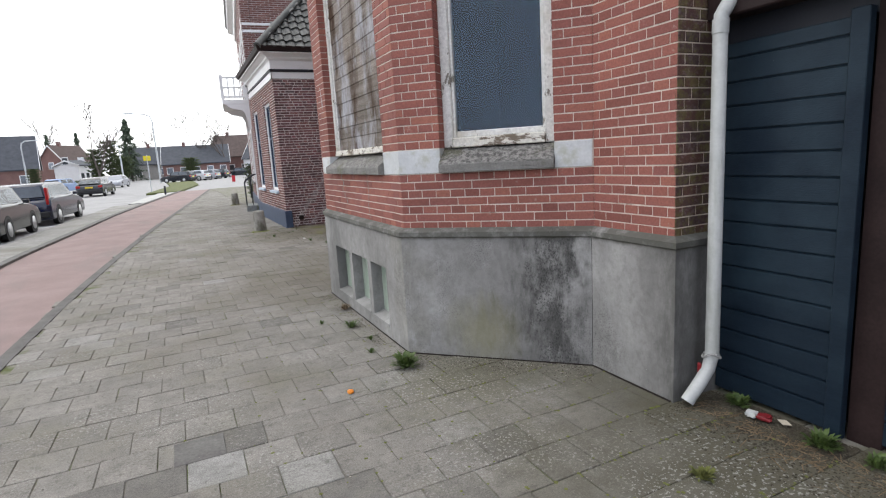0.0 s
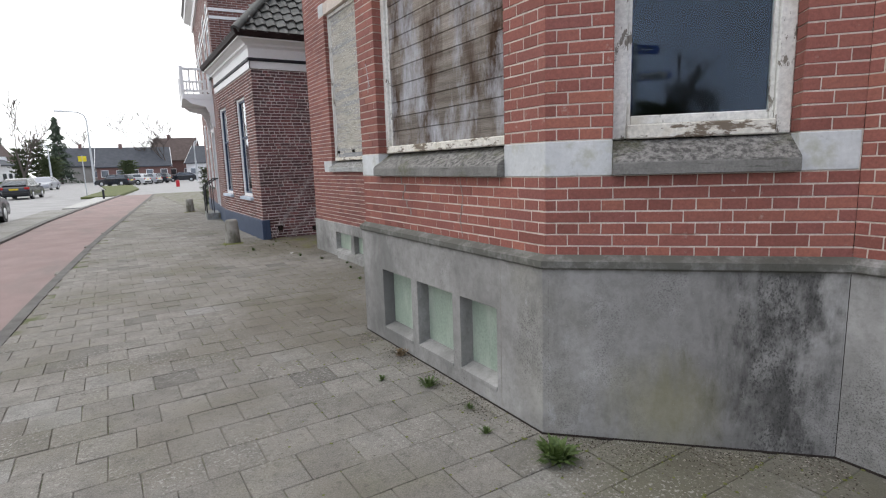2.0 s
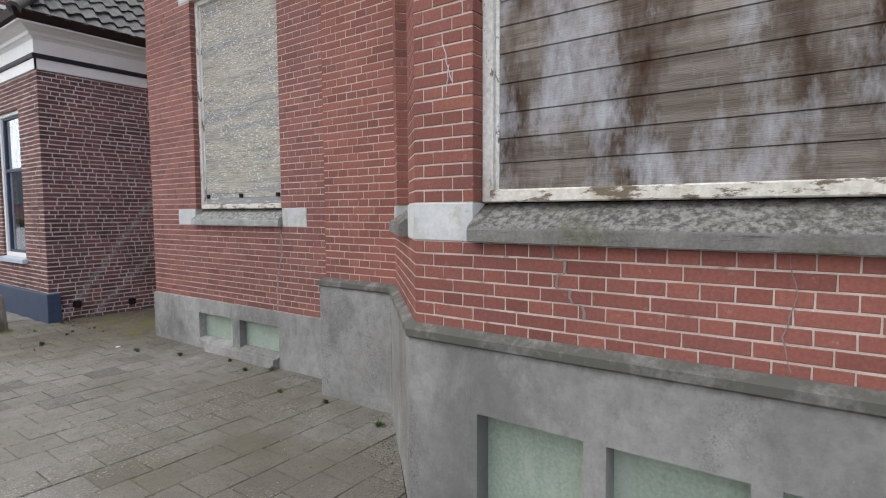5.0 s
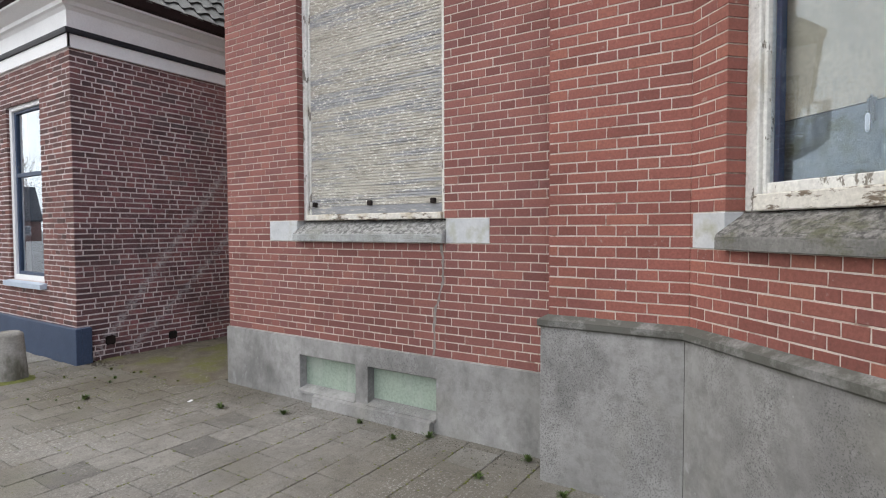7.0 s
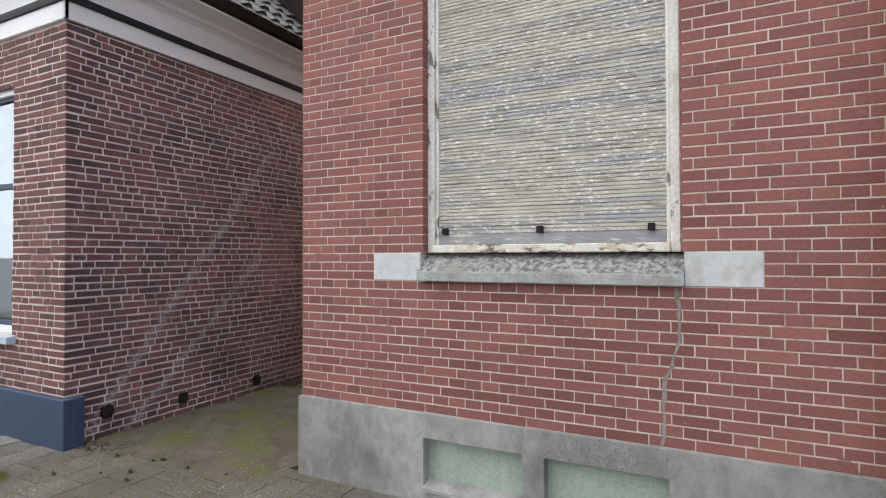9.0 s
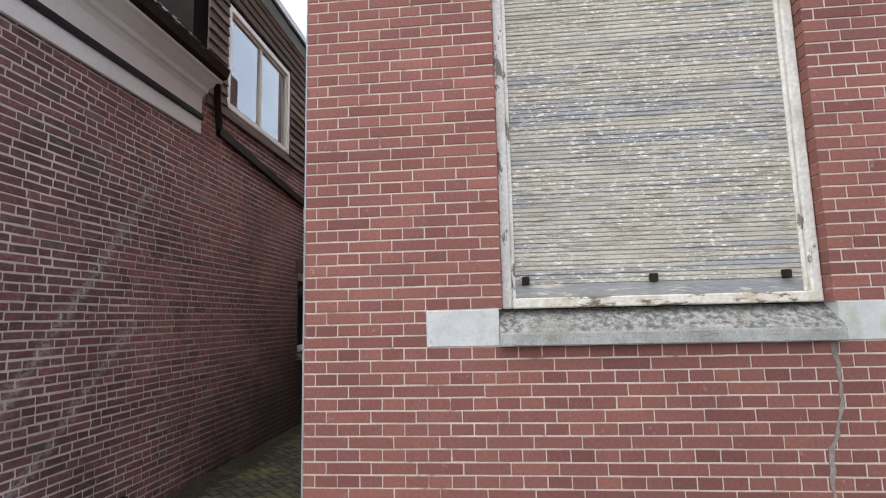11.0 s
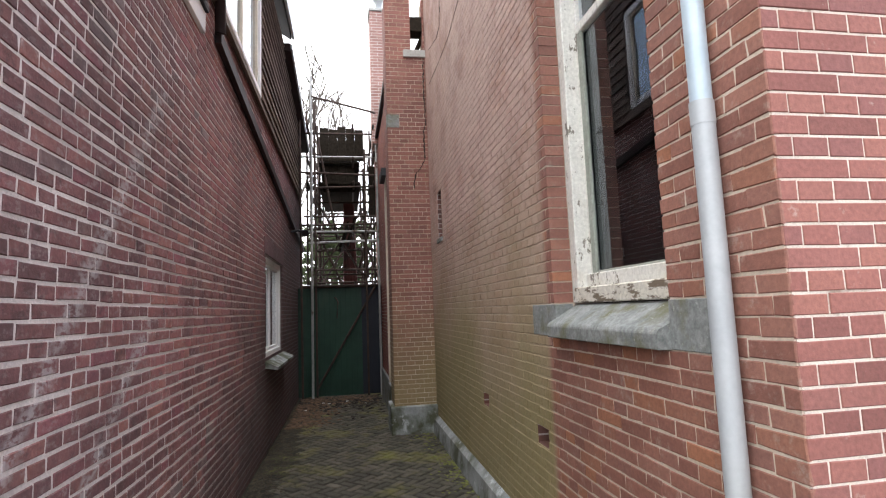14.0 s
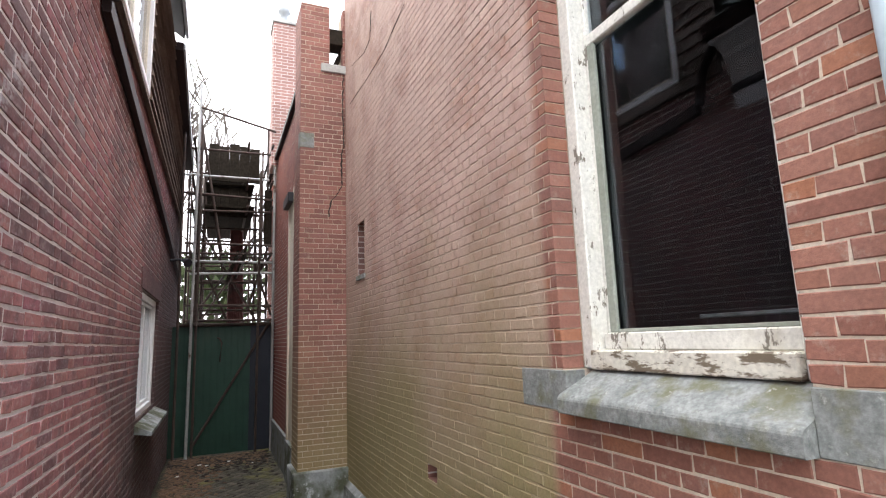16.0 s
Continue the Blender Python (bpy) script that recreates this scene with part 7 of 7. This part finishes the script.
house("house", 7.5, 128, 8, 8, 4.0, 8.4, M_REDWALL, M_REDROOF, "tall brown brick house at the bend", -20)
house("house", 13.0, 120, 8, 8, 3.2, 6.4, M_WHITE, M_SLATE, "white rendered house at the far bend", -30)
house("house", -20, 4, 12, 8, 3.2, 7.4, M_REDWALL, M_SLATE, "brick house across the street", 80)
house("house", -22, 42, 12, 8, 3.2, 7.4, M_REDWALL, M_REDROOF, "brick house across the street", 85)


# ---- trees ----
def bare_tree(x, y, h, spread, label, seed):
    """Tapered trunk with limbs that fork into fine twigs."""
    rnd = random.Random(seed)
    t = thing("bare_tree", label, "tree", "bare trees", pose(x, y, -0.12))
    trunk, twigs = bmesh.new(), bmesh.new()

    def grow(bm, p, d, length, r, depth):
        pts, rad = [p], [r]
        for k in range(3):
            d = (d + Vector((rnd.uniform(-1, 1), rnd.uniform(-1, 1), rnd.uniform(-0.3, 0.7))) * 0.16).normalized()
            p = p + d * length / 3
            pts.append(p)
            rad.append(r * (1 - 0.16 * (k + 1)))
        tube(bm, pts, [max(q, h * 0.0026) for q in rad], 6 if depth < 2 else 3, False)
        if depth < 5:
            for k in range(3 if depth < 4 else 2):
                i = rnd.choice((1, 2, 3, 3))
                nd = (d + Vector((rnd.uniform(-1, 1), rnd.uniform(-1, 1), rnd.uniform(-0.2, 0.8))) * spread).normalized()
                grow(twigs if depth else trunk, pts[i], nd, length * rnd.uniform(0.55, 0.8), rad[i] * 0.68, depth + 1)
    grow(trunk, Vector((0, 0, 0)), Vector((0, 0, 1)), h * 0.42, h * 0.017, 0)
    part("trunk", trunk, M_BARK, t)
    part("crown", twigs, M_BARK, t, "bare winter twigs")
    return t


def conifer(x, y, h, r, label, seed, material=None, columnar=False):
    rnd = random.Random(seed)
    t = thing("conifer", label, "tree", "evergreens", pose(x, y, -0.12))
    part("trunk", tube(bmesh.new(), [(0, 0, 0), (0, 0, h * 0.5), (0, 0, h * 0.97)], [h * 0.018, h * 0.012, 0.02], 7), M_BARK, t)
    vv, ff = [], []
    n = 2600
    for k in range(n):
        f = (k + 0.5) / n
        z = h * (0.08 + 0.92 * f)
        lim = r * ((1 - f) ** 0.75 if not columnar else math.sin(math.pi * (0.12 + 0.86 * (1 - f)) ** 0.8) ** 0.6)
        lim *= 0.75 + 0.35 * math.sin(f * 46 + rnd.random())
        a, q = rnd.uniform(0, 6.283), lim * rnd.uniform(0.35, 1.05)
        c = Vector((q * math.cos(a), q * math.sin(a), z - q * (0.3 if not columnar else -0.2)))
        s = r * rnd.uniform(0.05, 0.12)
        o = len(vv)
        out = Vector((math.cos(a), math.sin(a), -0.4 if not columnar else 1.2)).normalized()
        side = out.cross(Vector((0, 0, 1))).normalized()
        up = side.cross(out)
        for p in (c - side * s * 0.6, c + out * s * 1.6, c + side * s * 0.6, c + up * s * 0.5):
            vv.append(tuple(p + Vector((rnd.uniform(-1, 1), rnd.uniform(-1, 1), rnd.uniform(-1, 1))) * s * 0.3))
        ff += [(o, o + 1, o + 3), (o + 1, o + 2, o + 3), (o, o + 2, o + 1)]
    me = bpy.data.meshes.new("crown")
    me.from_pydata(vv, [], ff)
    me.materials.append(material or M_NEEDLE)
    ob = new("crown", me)
    ob.parent = t
    return t


bare_tree(-10.9, 104, 12.5, 0.75, "tall bare deciduous tree behind the houses", 1)
bare_tree(5.2, 122, 12.0, 0.8, "bare deciduous tree above the roofs", 2)
bare_tree(9.6, 118, 11.0, 0.7, "bare deciduous tree at the bend", 3)
bare_tree(-3.2, 140, 11.0, 0.9, "broad bare tree behind the far houses", 4)
bare_tree(-24.0, 140, 12.0, 0.8, "bare deciduous tree behind the slate roof", 5)
bare_tree(-40.0, 130, 13.0, 0.8, "bare deciduous tree behind the brick house", 9)
bare_tree(22.5, 14.2, 10.5, 0.8, "bare tree in the yard behind the alley", 6)
bare_tree(24.0, 12.2, 8.5, 0.8, "bare tree in the yard behind the alley", 7)
bare_tree(-27, -36, 9, 0.8, "bare tree across the street behind", 8)
bare_tree(-19, -46, 9, 0.8, "bare tree across the street behind", 10)
bare_tree(-13, 8, 11, 0.8, "bare tree across the street", 12)
conifer(-7.4, 120, 11.6, 2.7, "tall dark spruce above the roofs", 11)
conifer(-22.0, 132, 10.0, 1.7, "dark pine behind the houses", 12)
conifer(-17.8, 138, 10.6, 1.8, "dark pine behind the houses", 13)
conifer(-11.6, 108, 5.6, 1.7, "olive evergreen shrub beside the red house", 14, M_HEDGE, True)
conifer(-9.4, 108, 6.8, 1.9, "olive evergreen shrub beside the red house", 15, M_HEDGE, True)
conifer(-7.8, 106, 4.0, 1.8, "clipped evergreen hedge clump", 16, M_HEDGE, True)
conifer(2.6, 106, 3.4, 1.6, "clipped evergreen by the parked cars", 17, M_HEDGE, True)
conifer(-17.5, 92, 2.8, 0.9, "clipped topiary in front of the white house", 18, M_HEDGE, True)
conifer(3.05, 26.3, 1.7, 0.26, "slim evergreen beside the front steps", 19, M_HEDGE, True)
conifer(21.0, 12.6, 4.4, 1.8, "evergreen shrub in the yard behind the gate", 20, M_HEDGE, True)
hd = thing("hedge", "low clipped hedge along the road", "hedge", at=pose(-14, 82, -0.12))
rnd = random.Random(2)
vv, ff = [], []
for k in range(2500):
    c = Vector((rnd.uniform(-6, 4), rnd.uniform(-0.4, 0.4), rnd.uniform(0.05, 1.0)))
    o = len(vv)
    vv += [tuple(c + Vector((rnd.uniform(-1, 1), rnd.uniform(-1, 1), rnd.uniform(-1, 1))) * 0.16) for q in range(3)]
    ff.append((o, o + 1, o + 2))
me = bpy.data.meshes.new("leaves")
me.from_pydata(vv, [], ff)
me.materials.append(M_HEDGE)
new("leaves", me).parent = hd


# ---- small things on the ground ----
def weed(x, y, size, label, seed, blades=90, material=None, z=0.0):
    """A tuft of small leaves on thin stalks."""
    rnd = random.Random(seed)
    t = thing("weed", label, "weed", "weeds", pose(x, y, z))
    vv, ff = [], []
    for k in range(blades):
        a, q = rnd.uniform(0, 6.283), size * rnd.uniform(0.1, 1.0)
        tip = Vector((math.cos(a) * q, math.sin(a) * q, size * rnd.uniform(0.15, 0.75)))
        root = Vector((math.cos(a), math.sin(a), 0)) * size * 0.15
        side = Vector((-math.sin(a), math.cos(a), 0)) * size * 0.09
        mid = root.lerp(tip, 0.65) + Vector((0, 0, size * 0.12))
        o = len(vv)
        vv += [tuple(v) for v in (root - side * 0.15, root + side * 0.15, mid + side, tip, mid - side)]
        ff += [(o, o + 1, o + 2, o + 4), (o + 4, o + 2, o + 3)]
    me = bpy.data.meshes.new("leaves")
    me.from_pydata(vv, [], ff)
    me.materials.append(material or M_LEAF)
    ob = new("leaves", me)
    ob.parent = t
    return t


weed(1.32, 3.48, 0.13, "fresh green weed at the plinth corner", 1, 150)
weed(1.26, 4.62, 0.09, "small green weed between paving slabs", 2, 60)
weed(1.38, 5.25, 0.08, "dry tuft at the plinth foot", 3, 40, M_STRAW)
weed(1.95, 1.5, 0.07, "dry grass tuft between slabs", 4, 70, M_MOSS)
weed(2.70, 1.86, 0.085, "green weed below the garage door", 5, 110)
weed(2.63, 1.38, 0.10, "green weed below the garage door", 6, 120)
weed(2.66, 1.16, 0.08, "green weed below the garage door", 16, 80)
for k, (x, y, s) in enumerate(((2.38, 9.95, 0.06), (2.55, 9.3, 0.05), (2.60, 8.7, 0.06), (2.45, 8.9, 0.05), (2.2, 10.5, 0.06), (2.62, 7.95, 0.06), (2.3, 7.6, 0.05), (1.7, 11.7, 0.07), (1.3, 4.2, 0.05), (1.2, 3.9, 0.05), (2.25, 8.1, 0.05), (2.2, 6.95, 0.06), (1.05, 4.9, 0.05))):
    weed(x, y, s, "low green tuft in a paving joint", 30 + k, 40, M_LEAF)


def scatter(name, n, place, size, material, label, category, seed, flat=0.35, long=1.0):
    """Loose crumbs lying about, as one heap of pieces."""
    rnd = random.Random(seed)
    vv, ff = [], []
    for k in range(n):
        x, y = place(rnd)
        s, a = size * rnd.uniform(0.4, 1.3), rnd.uniform(0, 6.283)
        u = Vector((math.cos(a), math.sin(a), 0)) * s * long
        v = Vector((-math.sin(a), math.cos(a), 0)) * s
        c = Vector((x, y, 0.002))
        top = s * flat * rnd.uniform(0.5, 1.2)
        o = len(vv)
        for p in (c - u - v * 0.6, c + u * 0.8 - v, c + u + v * 0.7, c - u * 0.7 + v):
            vv.append(tuple(p))
        for p in (c - u * 0.5 - v * 0.3, c + u * 0.4 - v * 0.5, c + u * 0.5 + v * 0.3, c - u * 0.3 + v * 0.5):
            vv.append(tuple(p + Vector((0, 0, top))))
        ff += [(o + 4, o + 5, o + 6, o + 7)] + [(o + i, o + (i + 1) % 4, o + 4 + (i + 1) % 4, o + 4 + i) for i in range(4)]
    me = bpy.data.meshes.new(name)
    me.from_pydata(vv, [], ff)
    me.materials.append(material)
    return tagged(new(name, me), label, category, kind="stuff")


def along_plinth(r):
    k = r.random()
    if k < 0.35:
        y = r.uniform(YC2, YC1)
        return XF - 0.04 - abs(r.gauss(0, 0.10)), y
    if k < 0.6:
        f = r.random()
        d = abs(r.gauss(0, 0.13)) + 0.05
        return XF + f * (XP - XF) - d * 0.7, YC2 + f * (YI2 - YC2) - d * 0.7
    if k < 0.75:
        f = r.random()
        d = abs(r.gauss(0, 0.12)) + 0.05
        return XF + f * (XP - XF) - d * 0.7, YC1 + f * (YI1 - YC1) + d * 0.7
    return XM - 0.04 - abs(r.gauss(0, 0.16)), r.uniform(YP1, YA)


scatter("grit", 4200, along_plinth, 0.0045, M_GRIT, "loose grit and crumbs along the plinth", "grit", 1)
scatter("grit", 1500, lambda r: (r.uniform(-1.4, 2.4), r.uniform(1.0, 13.0)), 0.005, M_GRIT, "scattered pale grit on the slabs", "grit", 2)
scatter("soil", 4200, along_plinth, 0.0038, M_SOIL, "dark soil and moss along the plinth foot", "soil", 3, 0.5)
scatter("moss", 1500, lambda r: (2.4 + abs(r.gauss(0, 0.9)), 12.3 + r.gauss(0, 0.4)), 0.009, M_MOSS, "moss patches at the alley mouth", "moss", 4, 0.25)
scatter("moss", 500, lambda r: (YA and r.uniform(3.0, 8.5), YA + 0.07 + abs(r.gauss(0, 0.12))), 0.016, M_MOSS, "moss along the alley foot", "moss", 5, 0.4)
scatter("soil", 2200, lambda r: (2.5 - abs(r.gauss(0, 0.7)), 12.0 + r.gauss(0, 0.7)), 0.004, M_SOIL, "dark grit and soil trodden over the slabs", "soil", 17, 0.3)
scatter("dead_leaves", 700, lambda r: (r.uniform(9.3, 11.9), 13.05 - abs(r.gauss(0, 0.28))), 0.035, M_DEADLEAF, "dead leaves heaped in the alley end", "leaves", 6, 0.35)
scatter("dead_leaves", 800, lambda r: (11.9 - abs(r.gauss(0, 0.35)), r.uniform(11.7, 13.0)), 0.035, M_DEADLEAF, "dead leaves heaped against the gate", "leaves", 7, 0.35)
scatter("litter_scraps", 9, lambda r: (r.uniform(10.6, 11.8), r.uniform(11.8, 12.95)), 0.04, M_STONE_WHITE, "pale paper scraps at the gate", "litter", 8, 0.3)
scatter("dead_stalks", 260, lambda r: (2.62 - abs(r.gauss(0, 0.16)), r.uniform(0.9, 2.0)), 0.0026, M_STRAW, "dry brown stalks below the garage door", "stalks", 9, 1.0, 18.0)
scatter("soil", 7000, lambda r: (2.76 - abs(r.gauss(0, 0.22)), r.uniform(0.5, 2.06)), 0.005, M_SOIL, "dark soil below the garage door", "soil", 10, 0.5)
scatter("soil", 5200, lambda r: (r.uniform(2.3, 11.5), 13.1 - abs(r.gauss(0, 0.2))), 0.012, M_SOIL, "dark soil along the old wall", "soil", 11, 0.5)
scatter("debris", 420, lambda r: (11.9 - abs(r.gauss(0, 0.6)), r.uniform(11.65, 13.05)), 0.02, M_SOIL, "broken dark debris before the gate", "debris", 15, 0.5)
scatter("debris", 700, lambda r: (11.9 - abs(r.gauss(0, 0.7)), r.uniform(11.65, 13.05)), 0.03, M_VOID, "dark rotten leaf litter before the gate", "debris", 16, 0.4)
pl = thing("orange_peel", "round piece of orange peel on the slabs", "peel", at=pose(0.845, 3.27, 0.0))
bm = bmesh.new()
bmesh.ops.create_uvsphere(bm, u_segments=14, v_segments=8, radius=0.022)
for v in bm.verts:
    v.co.z = max(v.co.z * 0.7, -0.010) + 0.012
    v.co += v.co * 0.12 * noise.noise(v.co * 90)
part("peel", bm, M_ORANGE, pl)
lt = thing("wrapper", "crumpled red and white wrapper on the soil", "litter", at=pose(2.64, 1.69, 0.012, 0, 0, 20))
for nm, mt, x0, x1 in (("red_end", M_DKRED, -0.05, 0.015), ("white_end", M_STONE_WHITE, 0.016, 0.07)):
    bm = rbox(-0.03, 0.03, x0, x1, 0, 0.022, 0.006, 2)
    bmesh.ops.subdivide_edges(bm, edges=bm.edges[:], cuts=2)
    for v in bm.verts:
        v.co += Vector((noise.noise(v.co * 50), noise.noise(v.co * 50 + Vector((3, 1, 0))), abs(noise.noise(v.co * 60)))) * 0.014
    part(nm, bm, mt, lt)
cd = thing("card_scrap", "small piece of torn pale card", "litter", at=pose(2.70, 1.60, 0.012, 0, 8, 50))
part("card", rbox(-0.04, 0.04, -0.02, 0.02, 0, 0.002, 0), M_CREAM, cd)
tp = thing("paper_scrap", "white scrap of paper on the slabs", "litter", at=pose(2.16, 10.87, 0.006, 4, 3, 30))
part("paper", rbox(-0.03, 0.03, -0.012, 0.012, 0, 0.006, 0.002), M_WHITE, tp)
# loose cement kerb under the cellar lights, and gas cover slab
lk = thing("cement_ledge", "loose grey cement ledge below cellar windows", "ledge")
part("ledge", prism([(XM - 0.018, -0.02), (XM - 0.09, -0.02), (XM - 0.075, 0.085), (XM - 0.018, 0.098)], 8.72, 9.9, "y"), M_RENDER, lk)
ds = thing("cover_slab", "dark grey square cover slab in the pavement", "slab", at=pose(-0.07, 3.04, -0.008))
part("cover", rbox(-0.128, 0.128, -0.128, 0.128, 0, 0.012, 0.003), M_KERB, ds)
# near-black strip painted as the shadow gap between slabs and plinth
structure("foot_joint", pipe([(2.424, 7.0, 0.003), (1.449, 6.045, 0.003), (1.449, 3.7245, 0.003), (2.424, 2.75, 0.003), (2.424, 2.09, 0.003)], 0.0075, 6), M_VOID, "dark strip standing in for the shadow gap at the plinth foot", "joint")
# seams in the rendered plinth
for x, y, z0, z1 in ((XF - 0.035, 4.08, 0.0, 0.9), (XF - 0.035, 5.70, 0.62, 0.9)):
    structure("seam", rbox(x - 0.001, x + 0.004, y - 0.0015, y + 0.0015, z0, z1, 0), M_CRACK, "thin vertical joint in the plinth", "joint")
for x, y in ((XF - 0.0135, YC2 - 0.034), (XF - 0.0135, YC1 + 0.034), (XP - 0.036, YI1 + 0.013), (XP - 0.036, YI2 - 0.013)):
    structure("seam", pipe([(x + 0.002, y, 0.0), (x + 0.002, y, 0.90)], 0.003, 6), M_VOID, "thin vertical joint in the plinth", "joint")
# wall lamp and vents
wl = thing("wall_lamp", "small black security lamp on the alley wall", "wall lamp", at=pose(10.6, YN - 0.02, 2.9))
part("bracket", pipe([(0, 0, 0), (0, -0.12, 0.02), (-0.05, -0.2, -0.02)], 0.018, 8), M_BLACK, wl)
part("head", pipe([(-0.04, -0.18, 0.0), (-0.14, -0.24, -0.05)], [0.03, 0.06], 12), M_BLACK, wl)
for x, z in ((2.59, 0.21), (3.33, 0.15), (4.27, 0.13)):
    v = thing("air_vent", "small dark broken air hole at the wall foot", "vent", "air holes", pose(x, YN - 0.004, z))
    part("grille", rbox(-0.055, 0.055, -0.012, 0.012, -0.05, 0.05, 0.012, 2), M_VOID, v)
    part("bar", rbox(-0.006, 0.004, -0.0165, -0.0125, -0.04, 0.03, 0), M_GUTTER, v)

scatter("moss", 900, lambda r: (round(r.uniform(0.2, 2.5) / 0.1375) * 0.1375 + r.gauss(0, 0.006), r.uniform(1.0, 13.4)), 0.008, M_MOSS, "moss in the paving joints", "moss", 13, 0.3)
scatter("moss", 1500, lambda r: (2.6 - abs(r.gauss(0, 0.9)), (round(r.uniform(1.0, 13.4) / 0.275) + 0.5) * 0.275 + 0.03 + r.gauss(0, 0.006)), 0.008, M_MOSS, "moss in the paving joints", "moss", 14, 0.3)

rnd = random.Random(77)
for k in range(16):
    weed(rnd.uniform(1.3, 2.7), rnd.uniform(11.35, 13.0), rnd.uniform(0.02, 0.04), "low grass tuft at the alley mouth", 60 + k, 50, M_MOSS if k % 3 else M_LEAF)
for k, (x, y, h) in enumerate(((-34, -50, 9), (-13, -58, 10), (-25.5, -32.5, 7.0), (-24.0, -33.8, 6.6), (-23.0, -35.2, 7.2), (-26.8, -33.5, 6.4), (-21.8, -36.0, 6.8))):
    bare_tree(x, y, h, 0.8, "bare tree across the street behind", 21 + k)
for k, (x, y, h, r) in enumerate(((-27.0, -31.2, 5.6, 2.0), (-28.6, -30.0, 5.0, 1.9), (-25.2, -33.0, 5.4, 2.2), (-31.5, -27.0, 5.2, 1.8))):
    conifer(x, y, h, r, "dark evergreen thicket across the street behind", 40 + k, M_HEDGE, True)

# ---- small pieces of walls and pavements, last ----
lay_slabs()
lay_alley()
lay_all()
